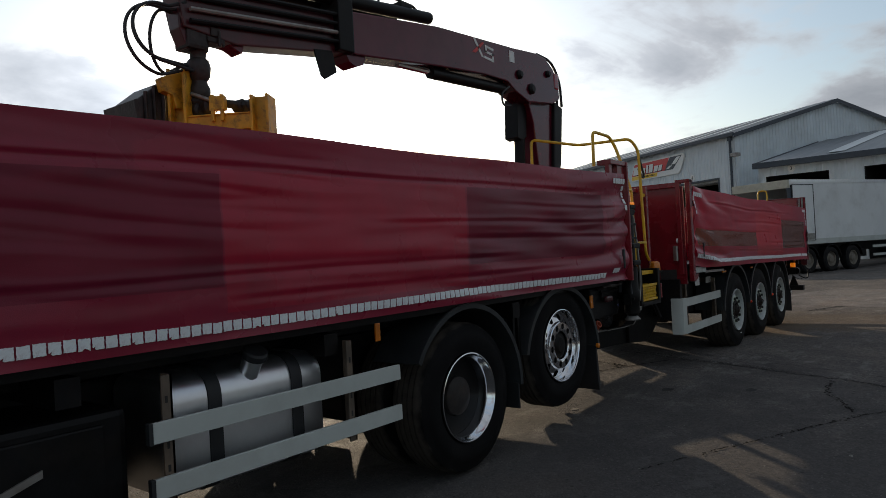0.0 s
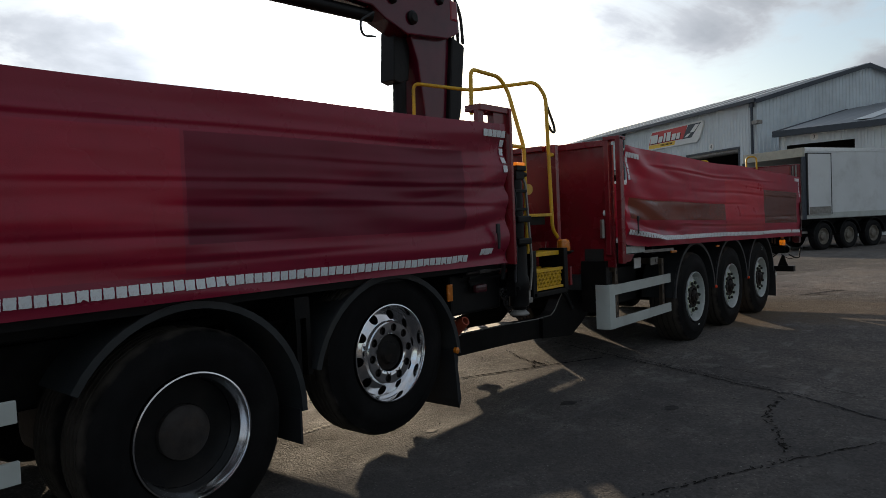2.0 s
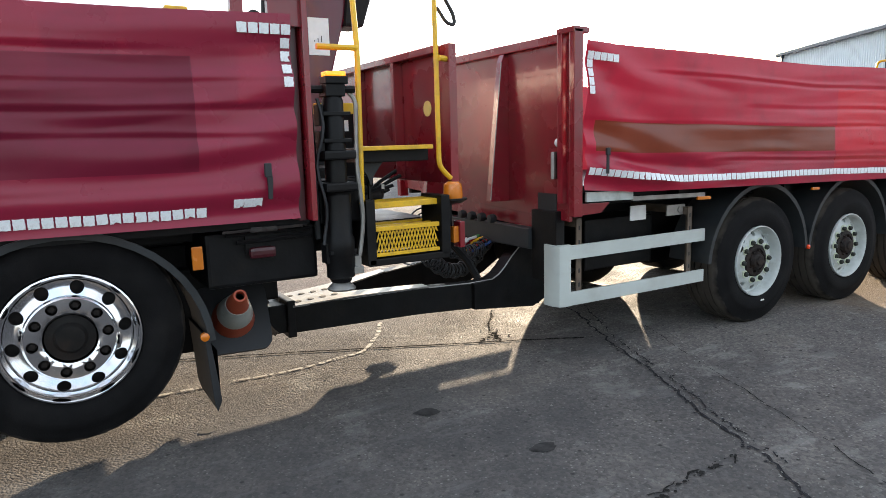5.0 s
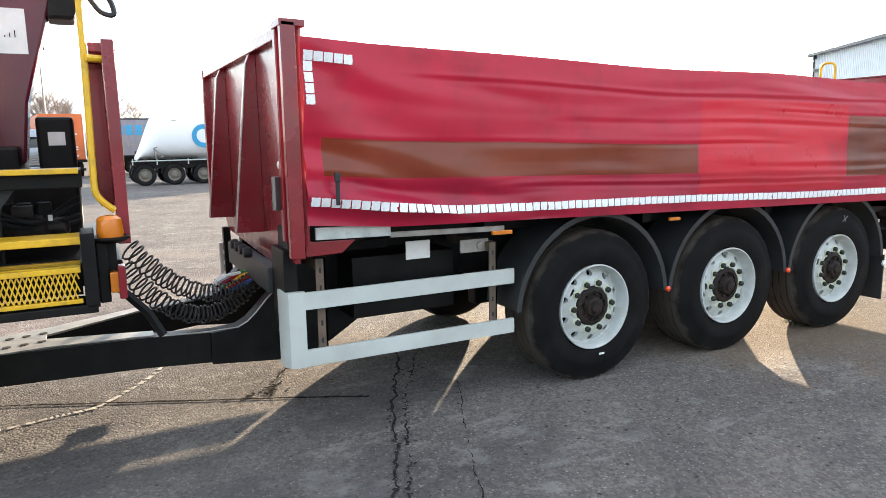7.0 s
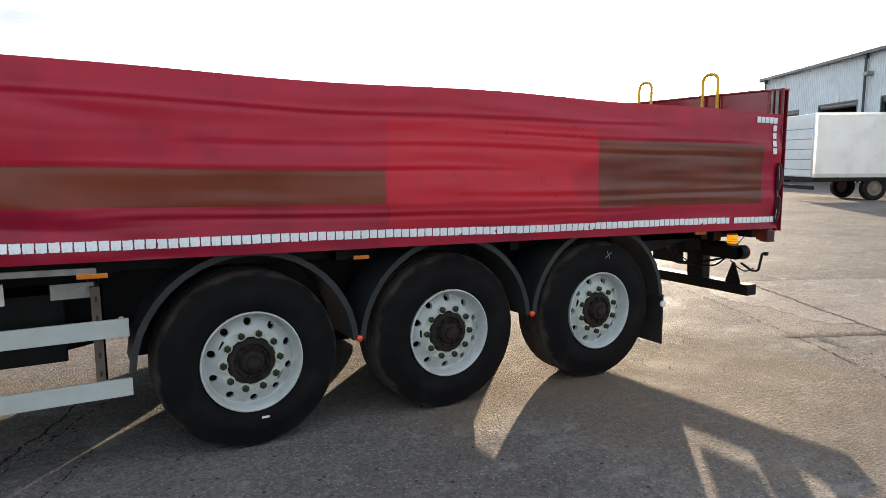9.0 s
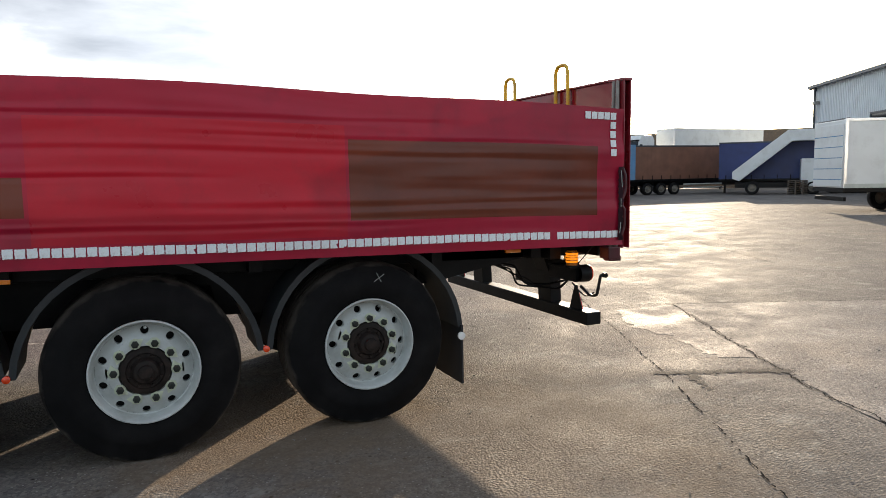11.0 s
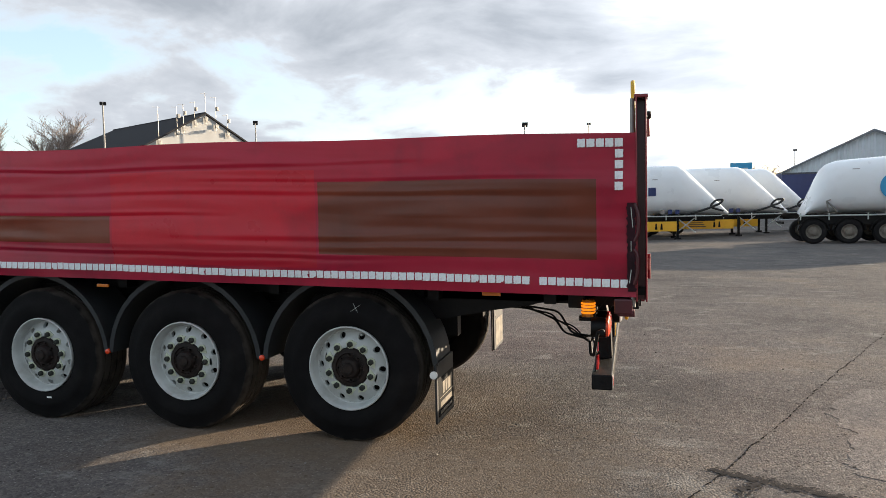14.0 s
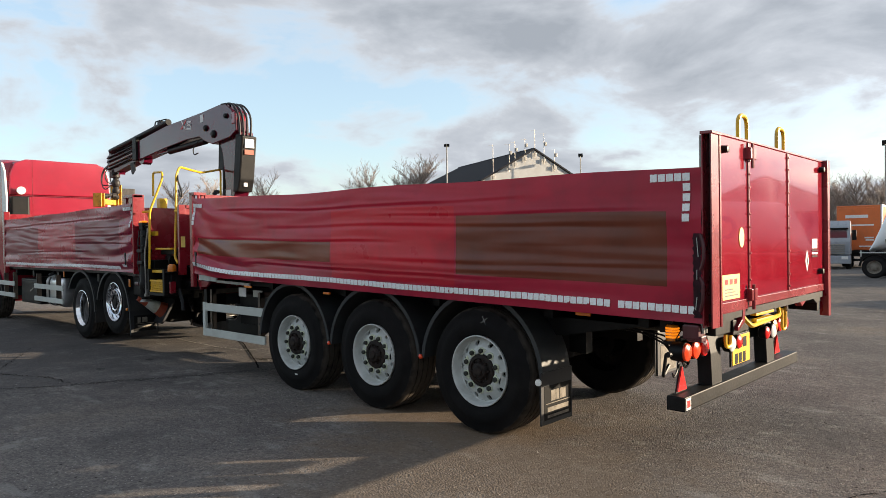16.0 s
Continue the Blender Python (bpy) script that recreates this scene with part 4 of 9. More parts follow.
for az, el in ((72.6, 4.65), (64.5, 4.75)):
    px, py = at_az(14.56, -0.85, az, 78)
    shed(px, py, 8.3, 4.6, 1.65 + 78 * math.tan(radians(el)) - gz(py), 40, -90 + 68.5)


def house():
    x, y = at_az(17.26, -1.01, 125.4, 85)
    w = thing("gable_house", "grey rendered house with dark hipped roof and aerials", "house", pose(x, y, gz(y), 0, 0, 66), kind="structure")
    M_REND = mat("grey_render", (0.4, 0.4, 0.39), 0.8, var=0.12, scale=0.6, dirt=(0.3, 0.29, 0.27), dirt_amount=0.5, dirt_scale=0.5)
    M_SLATE = mat("dark_slate", (0.02, 0.02, 0.023), 0.8, var=0.25, scale=2, spec=0.15)
    half, eave, ridge, depth = 7.0, 9.55, 13.4, 22.5
    part("gable_wall", prism([(-half, 0), (half, 0), (half, eave), (0, ridge), (-half, eave)], 0, 0.3), M_REND, w)
    part("house_wall", joined(bm_box(-half, -half + 0.3, 0.3, depth + 4, 0, eave), bm_box(half - 0.3, half, 0.3, depth + 4, 0, eave), bm_box(-half + 0.3, half - 0.3, depth + 3.7, depth + 4, 0, eave)), M_REND, w)
    for quad in (((0, -0.2, ridge + 0.05), (0, depth, ridge + 0.05), (-half - 0.3, depth + 4.3, eave - 0.1), (-half - 0.3, -0.2, eave - 0.1)), ((0, depth, ridge + 0.05), (0, -0.2, ridge + 0.05), (half + 0.3, -0.2, eave - 0.1), (half + 0.3, depth + 4.3, eave - 0.1)), ((0, depth, ridge + 0.05), (half + 0.3, depth + 4.3, eave - 0.1), (-half - 0.3, depth + 4.3, eave - 0.1))):
        bm = bmesh.new()
        bm.faces.new([bm.verts.new(q) for q in quad])
        bmesh.ops.recalc_face_normals(bm, faces=bm.faces[:])
        bmesh.ops.solidify(bm, geom=bm.faces[:], thickness=0.18)
        part("roof", bm, M_SLATE, w)
    part("wall_vent", joined(bm_box(-0.9, -0.2, -0.06, 0.0, 8.85, 9.0), bm_box(0.1, 0.8, -0.06, 0.0, 8.85, 9.0)), M_DARK, w)
    for u, h, dish in ((-5.6, 3.4, False), (-3.4, 2.4, True), (-2.6, 2.3, True), (-1.2, 1.9, True), (0.2, 2.5, False), (1.5, 2.9, True), (3.0, 1.8, True)):
        zr = ridge - abs(u) * (ridge - eave) / half
        au = part("aerial", joined(tube([(u, -0.12, zr - 1.0), (u, -0.12, zr + h)], 0.032, 5), tube([(u - 0.6, -0.12, zr + h - 0.15), (u + 0.25, -0.12, zr + h - 0.1)], 0.022, 4), bm_box(u - 0.18, u + 0.18, -0.3, -0.14, zr - 0.75, zr - 0.3, 0.02)), M_STEEL, w)
        if dish:
            part("receiver", bm_box(u + 0.06, u + 0.34, -0.3, -0.1, zr + h * 0.45, zr + h * 0.45 + 0.45, 0.03), M_STEEL, au)


house()


def lamp_post(x, y, h, heads=2, turn=0):
    w = thing("flood_light_mast", "tall grey steel mast with flood lights", "lamp post", pose(x, y, gz(y), 0, 0, turn), "flood light masts")
    part("pole", tube([(0, 0, 0), (0, 0, h)], 0.11, 8, 0.06), M_STEEL, w, smooth=True)
    part("cross_bar", tube([(-0.8, 0, h - 0.1), (0.8, 0, h - 0.1)], 0.05, 6), M_STEEL, w)
    for s in ((-0.65, 0.65) if heads == 2 else (0.25,)):
        part("flood_light", bm_box(s - 0.28, s + 0.28, -0.3, 0.25, h - 0.2, h + 0.06, 0.03), M_BLACK, w)


for az, el, d, ex, ey, hd in ((131.76, 8.2, 70, 15.94, -1.05, 1), (120.77, 7.0, 85, 15.94, -1.05, 2), (99.84, 6.55, 67.5, 17.05, -1.08, 2), (89.2, 6.5, 95, 8.5, -0.37, 1), (78.5, 3.6, 120, 15.94, -1.05, 1)):
    px, py = at_az(ex, ey, az, d)
    lamp_post(px, py, 1.65 + d * math.tan(radians(el)) - gz(py), hd, az)


# ---- wheels ----
TYRE_SEG = 48


def tyre_mesh(R, W, rim):
    prof = [(rim + 0.004, 0.03), (rim + 0.012, 0.008), (rim + 0.05, -0.004), (rim + 0.1, -0.008), (rim + 0.135, -0.003), (rim + 0.14, 0.001), (R - 0.05, 0.008), (R - 0.018, 0.02), (R - 0.005, 0.045), (R, 0.06)]
    n = 4
    for i in range(n):
        c = 0.06 + (W - 0.12) * (i + 0.5) / n
        prof += [(R, c - 0.008), (R - 0.012, c - 0.006), (R - 0.012, c + 0.006), (R, c + 0.008)]
    prof += [(R, W - 0.06), (R - 0.005, W - 0.045), (R - 0.05, W - 0.008), (rim + 0.1, W + 0.004), (rim + 0.004, W - 0.03)]
    return to_mesh(lathe(prof, TYRE_SEG), M_TYRE, True)


def nut_mesh(r=0.0205, h=0.036, m=None):
    bm = lathe([(0, -h), (r * 0.62, -h), (r, -h + 0.007), (r, -0.006), (r * 1.35, -0.004), (r * 1.35, 0), (0, 0)], 6)
    return to_mesh(bm, m or M_NUT)


def pointer_mesh():
    return to_mesh(prism([(-0.03, -0.012), (-0.012, -0.03), (0.012, -0.03), (0.03, -0.012), (0.05, 0.004), (0.027, 0.018), (0.012, 0.03), (-0.012, 0.03), (-0.03, 0.012)], -0.006, 0.0), M_NUTP)


def steel_wheel_meshes():
    def dish(r):
        return 0.0365 + (r - 0.2) * 0.6 if r > 0.2 else 0.0365
    rim = lathe([(0.296, 0.05), (0.312, 0.004), (0.31, -0.006), (0.303, -0.008), (0.297, 0.0), (0.291, 0.025), (0.286, 0.058), (0.28, 0.077), (0.272, 0.0797)], 48)
    join(rim, holed_ring(0.205, 0.272, 10, 0.0235, 0.24, dish, 0.03))
    join(rim, lathe([(0.205, dish(0.205)), (0.195, 0.035), (0.15, 0.033), (0.145, 0.07)], 48))
    bmesh.ops.remove_doubles(rim, verts=rim.verts[:], dist=0.0008)
    join(rim, tube([(0.0, 0.07, 0.255), (0.005, 0.025, 0.262)], 0.008, 6))
    hub = lathe([(0.146, 0.08), (0.143, 0.03), (0.136, 0.022), (0.11, 0.019), (0.104, 0.03), (0.082, 0.03), (0.076, 0.012), (0.066, -0.004), (0.045, -0.008), (0.04, -0.022), (0.02, -0.025), (0, -0.022)], 24)
    for i in range(8):
        a = 2 * math.pi * (i + 0.5) / 8
        join(hub, lathe([(0, 0.008), (0.0085, 0.008), (0.0085, 0.03)], 6, "y", (math.cos(a) * 0.093, 0, math.sin(a) * 0.093)))
    join(hub, lathe([(0.146, 0.1), (0.2, 0.135), (0.28, 0.135)], 24))
    for bm in (rim, hub):
        bm.transform(Matrix.Diagonal((0.945, 1, 0.945, 1)))
    return to_mesh(rim, M_WHITE, True), to_mesh(hub, M_RUST, True)


def alloy_wheel_meshes():
    def dish(r):
        return 0.03 + (r - 0.2) * 0.5 if r > 0.2 else 0.03
    rim = lathe([(0.296, 0.09), (0.312, 0.004), (0.31, -0.006), (0.303, -0.008), (0.298, 0.002), (0.294, 0.05), (0.275, 0.072)], 48)
    join(rim, holed_ring(0.205, 0.275, 10, 0.031, 0.241, dish, 0.035))
    join(rim, lathe([(0.205, 0.0325), (0.2, 0.012), (0.193, 0.006)], 48))
    join(rim, holed_ring(0.125, 0.193, 10, 0.0255, 0.161, lambda r: 0.006, 0.03))
    join(rim, lathe([(0.125, 0.006), (0.118, 0.012), (0.118, 0.09)], 40))
    bmesh.ops.remove_doubles(rim, verts=rim.verts[:], dist=0.0008)
    back = lathe([(0.29, 0.12), (0.12, 0.11), (0.11, 0.03), (0.075, 0.025), (0.06, 0.005), (0, 0.0)], 32)
    return to_mesh(rim, M_CHROME, True), to_mesh(back, M_HUB, True)


def deep_wheel_meshes():
    rim = lathe([(0.296, 0.05), (0.312, 0.004), (0.31, -0.006), (0.303, -0.008), (0.298, 0.0), (0.292, 0.025), (0.278, 0.04), (0.274, 0.06), (0.268, 0.16)], 56)
    disc = lathe([(0.268, 0.16), (0.262, 0.19), (0.24, 0.195)], 48)
    join(disc, holed_ring(0.185, 0.24, 10, 0.0255, 0.213, lambda r: 0.195, 0.03))
    join(disc, lathe([(0.185, 0.195), (0.175, 0.185), (0.14, 0.18), (0.135, 0.1), (0.12, 0.085), (0.07, 0.075), (0, 0.07)], 40))
    bmesh.ops.remove_doubles(disc, verts=disc.verts[:], dist=0.0008)
    return to_mesh(rim, M_CHROME, True), to_mesh(disc, M_DISC, True)


NUT, NUT_D, POINTER = nut_mesh(), nut_mesh(m=M_HUB), pointer_mesh()
TYRE_WIDE = tyre_mesh(0.525, 0.375, 0.289)
TYRE_STD = tyre_mesh(0.522, 0.30, 0.306)
STEEL_RIM, STEEL_HUB = steel_wheel_meshes()
ALLOY_RIM, ALLOY_HUB = alloy_wheel_meshes()
DEEP_RIM, DEEP_HUB = deep_wheel_meshes()
BARREL = to_mesh(lathe([(0.30, 0.34), (0.28, 0.3), (0.27, 0.12), (0.14, 0.12), (0.14, 0.36), (0, 0.36)], 24), M_BLACK, True)


def wheel(parent, kind, x, y, z, far=False, spin=0.0):
    m = pose(x, y, z, 0, 0, 180 if far else 0) @ pose(0, 0, 0, 0, spin, 0)
    tyre, rim, hub = {"steel": (TYRE_WIDE, STEEL_RIM, STEEL_HUB), "alloy": (TYRE_STD, ALLOY_RIM, ALLOY_HUB), "deep": (TYRE_STD, DEEP_RIM, DEEP_HUB)}[kind]
    t = placed("wheel", tyre, parent, m, {"steel": "black tyre on a white steel wheel", "alloy": "black tyre on a polished alloy wheel", "deep": "black tyre on a deep polished rim"}[kind])
    one = Matrix.Identity(4)
    placed("rim", rim, t, one)
    placed("hub", hub, t, one)
    placed("rim_barrel", BARREL, t, one)
    if kind == "steel" and not far:
        for i in range(10):
            a = 2 * math.pi * i / 10
            p = Matrix.Translation((math.cos(a) * 0.163, 0.0385, math.sin(a) * 0.163))
            placed("wheel_nut", NUT, t, p)
            placed("nut_pointer", POINTER, t, p @ pose(0, 0, 0, 0, -math.degrees(a) + (80 if i % 2 else 255), 0) @ Matrix.Translation((0, -0.003, 0)))
    if kind == "alloy" and not far:
        for i in range(10):
            a = 2 * math.pi * (i + 0.5) / 10
            placed("wheel_nut", NUT_D, t, Matrix.Translation((math.cos(a) * 0.161, 0.055, math.sin(a) * 0.161)))
    if kind == "deep" and not far:
        for i in range(10):
            a = 2 * math.pi * i / 10
            placed("wheel_nut", NUT_D, t, Matrix.Translation((math.cos(a) * 0.162, 0.185, math.sin(a) * 0.162)))
    return t


def arch(cx, cz, R, y0, y1, a0, a1, thick=0.012, lip=0.035, n=20):
    """A mudguard bent over a wheel, from angle a0 to a1."""
    bm = bmesh.new()
    prof = [(R, y0 - 0.0), (R + lip, y0), (R + lip, y0 + 0.02), (R + thick + 0.004, y0 + 0.03), (R + thick, y1), (R, y1), (R, y0 + 0.02)]
    rings = []
    for i in range(n + 1):
        a = radians(a0 + (a1 - a0) * i / n)
        rings.append([bm.verts.new((cx + math.cos(a) * r, y, cz + math.sin(a) * r)) for r, y in prof])
    k = len(prof)
    for r0, r1 in zip(rings, rings[1:]):
        for j in range(k):
            bm.faces.new((r0[j], r0[(j + 1) % k], r1[(j + 1) % k], r1[j]))
    bm.faces.new(rings[0])
    bm.faces.new(rings[-1][::-1])
    bmesh.ops.recalc_face_normals(bm, faces=bm.faces[:])
    return bm


def folds(x, v, seed, amp=1.0, creases=()):
    """Irregular soft folds of a hanging cloth, long across and short upwards."""
    w = noise.noise((x * 0.45, v * 1.7, seed))
    y = 0.014 * noise.noise((x * 0.26, v * 3.6 + w * 0.9, seed + 1))
    y += 0.011 * noise.noise((x * 0.5 + v * 0.5, v * 8.0 + w * 1.6, seed + 3))
    a = noise.noise((x * 0.6 - v * 0.7, v * 12.0 + w * 2.5, seed + 5))
    y += 0.006 * (0.4 - abs(a) * 2) * max(0.0, 0.35 + noise.noise((x * 0.7, v * 2.2, seed + 7)) * 1.4)
    y += 0.0035 * noise.noise((x * 1.9, v * 15.0, seed + 9))
    for vc, wd, dep, x0, x1 in creases:
        c = vc + 0.03 * noise.noise((x * 0.35, vc * 9, seed)) + 0.006 * noise.noise((x * 1.7, vc * 5, seed))
        fade = min(1.0, max(0.0, (x - x0) / 0.6)) * min(1.0, max(0.0, (x1 - x) / 0.6))
        d = (v - c) / wd
        y += dep * fade * (0.6 + 0.6 * noise.noise((x * 0.9, vc * 3, 4))) * (math.exp(-d * d) - 0.7 * math.exp(-(d - 1.6) ** 2)) / amp
    return y * amp


def cloth(x0, x1, ztop, zbot, surf, rects, nx, nz, fresh=(0, 0)):
    """A hanging side curtain; surf(x, v) is its place across, rects choose the material of a patch."""
    marks = []
    for rx0, rx1, rz0, rz1, k in rects:
        xm = (rx0 + rx1) / 2
        zb, zt = zbot(xm), ztop(xm)
        marks.append((rx0, rx1, (rz0 - zb) / (zt - zb), (rz1 - zb) / (zt - zb), k))
    xs = sorted(set([round(x0 + (x1 - x0) * i / nx, 4) for i in range(nx + 1)] + [r[0] for r in rects] + [r[1] for r in rects] + [f for f in fresh if f]))
    xs = [x for x in xs if x0 <= x <= x1]
    vs = sorted(set([i / nz for i in range(nz + 1)] + [m[2] for m in marks] + [m[3] for m in marks]))
    bm = bmesh.new()
    g = []
    for x in xs:
        zb, zt = zbot(x), ztop(x)
        g.append([bm.verts.new((x, surf(x, v), zb + (zt - zb) * v)) for v in vs])
    for i in range(len(xs) - 1):
        for j in range(len(vs) - 1):
            f = bm.faces.new((g[i][j], g[i + 1][j], g[i + 1][j + 1], g[i][j + 1]))
            f.smooth = True
            cx = (xs[i] + xs[i + 1]) / 2
            vm = (vs[j] + vs[j + 1]) / 2
            f.material_index = 0 if fresh[0] < cx < fresh[1] and 0.13 < vm < 0.8 else 1
            for rx0, rx1, v0, v1, k in marks:
                if rx0 <= cx <= rx1 and v0 <= vm <= v1:
                    f.material_index = k
    return bm


def tape_mesh(seed, bite):
    """One block of peeling reflective tape with a ragged outline."""
    rnd = random.Random(seed)
    w, h = 0.0235, 0.0245
    pts = []
    for (ax, az), (bx, bz) in (((-w, -h), (w, -h)), ((w, -h), (w, h)), ((w, h), (-w, h)), ((-w, h), (-w, -h))):
        for k in range(7):
            t = k / 7
            pts.append((ax + (bx - ax) * t + rnd.uniform(-0.0013, 0.0013), az + (bz - az) * t + rnd.uniform(-0.0013, 0.0013)))
    if bite:
        i = rnd.randrange(len(pts))
        for k in range(rnd.randint(2, 4)):
            q = (i + k) % len(pts)
            f = rnd.uniform(0.45, 0.85)
            pts[q] = (pts[q][0] * f, pts[q][1] * f)
    return to_mesh(prism(pts, -0.0015, 0.0), M_TAPE)


TAPES = [tape_mesh(60 + k, False) for k in range(6)]
TAPES_CUT = [tape_mesh(80 + k, True) for k in range(6)]

# ---- drawbar trailer ----
SL = 0.0227
TP = 12.3
BODY = Matrix.Translation((TP, 0, 0)) @ Matrix(((1, 0, 0, 0), (0, 1, 0, 0), (-SL, 0, 1, 0), (0, 0, 0, 1))) @ Matrix.Translation((-TP, 0, 0))
NY, FY = 3.18, 5.72


def t_top(x):
    return 2.142 - 0.022 * math.exp(-((x - 11.0) / 0.9) ** 2) + 0.006 * math.sin(x * 3.1)


def t_bot(x):
    return 1.165 + 0.03 * max(0, (9.5 - x) / 0.5)


T_CREASES = [(0.47, 0.016, 0.008, 9.0, 12.9), (0.62, 0.018, 0.006, 10.5, 15.3), (0.83, 0.014, 0.008, 9.4, 14.2), (0.33, 0.02, 0.007, 12.2, 15.6), (0.2, 0.015, 0.007, 10.2, 14.0), (0.72, 0.013, 0.005, 12.4, 15.5)]


def t_surf(x, v):
    d0, d1 = x - 9.02, 15.54 - x
    e = math.exp(-d0 / 0.55)
    y = NY + folds(x, v, 1.3, 0.62, T_CREASES) - 0.006 * math.sin(v * 9.5 + 0.6 * math.sin(x * 0.9)) * (0.5 + noise.noise((x * 0.5, 2.0, 0)))
    y += e * 0.024 * math.sin((v * 17 + d0 * 6.5 + 2 * noise.noise((x, v * 3, 2)))) * (0.6 + noise.noise((x * 2, v * 3, 8)))
    lo = math.exp(-((v - 0.16 + d0 * 0.08) / 0.06) ** 2) * max(0, 1 - abs(d0 - 0.55) / 0.9)
    y += -0.05 * lo + 0.04 * math.exp(-((v - 0.25 + d0 * 0.1) / 0.05) ** 2) * max(0, 1 - abs(d0 - 0.6) / 0.9)
    y += 0.008 * math.exp(-d1 / 0.3) * math.sin(v * 17)
    for v0, slope, wide, deep, reach in ((0.4, 0.2, 0.05, 0.016, 1.5), (0.32, 0.26, 0.035, 0.02, 1.2), (0.22, 0.13, 0.04, 0.014, 1.9), (0.93, 0.14, 0.045, 0.01, 1.6)):
        q = (v - v0 + slope * d0) / wide
        y += deep * math.exp(-q * q) * math.sin(min(1.0, d0 / reach) * math.pi) * (0.7 + 0.5 * noise.noise((x * 2, v0 * 9, 3)))
    return y


def trailer():
    T = thing("drawbar_trailer", "red three-axle drawbar trailer with curtain dropsides parked in yard", "trailer", pose(TP, 4.45, gz(4.45)))
    O = T.matrix_world.inverted()
    OB = O @ BODY

    def P(name, bm, material, label="", smooth=False, body=True, parent=None):
        return part(name, bm, material, parent or T, label, smooth, OB if body else O)

    rects = [(9.115, 11.82, 1.43, 1.632, 2), (13.5, 15.32, 1.385, 1.872, 2)]
    curtain = P("side_curtain", cloth(9.02, 15.548, t_top, t_bot, t_surf, rects, 200, 96, (11.84, 13.48)), [M_CLOTH, M_CLOTH_P, M_CLOTH_D], "creased red side curtain with overpainted brown panels")
    P("side_curtain", cloth(9.02, 15.56, lambda x: 2.14, lambda x: 1.165, lambda x, v: FY + 0.01 * math.sin(v * 9 + x), [], 40, 10), [M_CLOTH, M_CLOTH_P])

    def tape(x, z, cut=False, turn=0.0):
        v = (z - t_bot(x)) / (t_top(x) - t_bot(x))
        dx = (t_surf(x + 0.02, v) - t_surf(x - 0.02, v)) / 0.04
        dz = (t_surf(x, v + 0.02) - t_surf(x, v - 0.02)) / 0.04
        m = OB @ Matrix.Translation((x, t_surf(x, v) - 0.006, z)) @ pose(0, 0, 0, -math.degrees(math.atan(dz)), turn, math.degrees(math.atan(dx)))
        ob = new("tape_block", (TAPES_CUT if cut else TAPES)[int(x * 37) % 6])
        ob.parent = T
        ob.matrix_basis = m
        return ob

    rnd = random.Random(3)
    x = 9.06
    while x < 15.51:
        if not (14.935 < x < 14.985):
            lift = 0.068 * max(0, (9.95 - x) / 0.9) ** 1.2
            tape(x, 1.248 + lift + rnd.uniform(-0.0015, 0.0015) + 0.004 * math.sin(x * 2.3), rnd.random() < 0.08, rnd.uniform(-1, 1) + (3.5 if x < 9.9 else 0))
        x += 0.0535
    for i in range(5):
        tape(9.058 + 0.0515 * i, 2.055 - 0.003 * i, False, 2)
        tape(15.235 + 0.0545 * i, 2.082)
    for i in range(1, 5):
        tape(9.056, 2.058 - 0.0555 * i)
        tape(15.455 - 0.001 * i, 2.082 - 0.064 * i)

    # corner posts, headboard and rear doors
    P("pocket_hole", bm_box(8.962, 8.968, 3.4, 3.6, 1.0, 1.16), M_DARK)
    P("front_post", joined(bm_box(8.925, 9.0, NY + 0.0, NY + 0.05, 1.02, 2.215, 0.006), bm_box(8.925, 9.0, NY + 0.12, NY + 0.17, 1.1, 2.215, 0.006), bm_box(8.92, 9.05, NY, NY + 0.17, 2.19, 2.225, 0.004)), M_REDP, "red steel corner post")
    P("front_post", bm_box(8.925, 9.01, FY - 0.06, FY + 0.01, 1.02, 2.2, 0.006), M_REDP)
    P("curtain_roller", tube([(9.028, NY + 0.07, 1.08), (9.028, NY + 0.07, 2.19)], 0.02), M_REDP, "red curtain tension tube", True)
    P("headboard", prism([(NY + 0.1, 0.98), (FY - 0.06, 1.1), (FY - 0.06, 2.15), (NY + 0.1, 2.15)], 8.97, 9.0, "x", 0.003), M_REDP, "red ribbed steel headboard")
    P("headboard_top_rail", bm_box(8.93, 9.01, NY + 0.17, FY - 0.06, 2.14, 2.2, 0.006), M_REDP)
    for yy in (3.95, 4.93):
        P("headboard_rib", prism([(8.97, 1.08), (8.80, 1.08), (8.91, 2.08), (8.935, 2.14), (8.97, 2.14)], yy, yy + 0.06, "y", 0.003), M_REDP)
        P("worn_edge", tube([(8.8, yy, 1.09), (8.91, yy, 2.08)], 0.0035, 5), M_SILL, "paint worn pale along the rib edge")
    P("headboard_skirt", prism([(NY + 0.4, 1.0), (FY - 0.35, 1.1), (FY - 0.5, 0.96), (NY + 0.4, 0.9)], 8.975, 8.995, "x"), M_REDP)
    P("load_floor", bm_box(9.0, 15.6, NY + 0.07, FY - 0.04, 1.17, 1.22), M_BLACK)
    P("side_rave", bm_box(9.0, 15.58, NY + 0.42, NY + 0.48, 1.05, 1.15, 0.006), M_BLACK)
    P("side_rave", bm_box(9.0, 15.58, FY - 0.15, FY - 0.09, 1.05, 1.15, 0.006), M_BLACK)
    P("aluminium_sill", bm_box(9.07, 9.5, NY + 0.04, NY + 0.06, 1.11, 1.175, 0.004), M_SILL, "pale exposed sill panel under the curtain")
    P("sill_strip", bm_box(9.5, 10.25, NY + 0.045, NY + 0.06, 1.1, 1.13), M_STEEL)
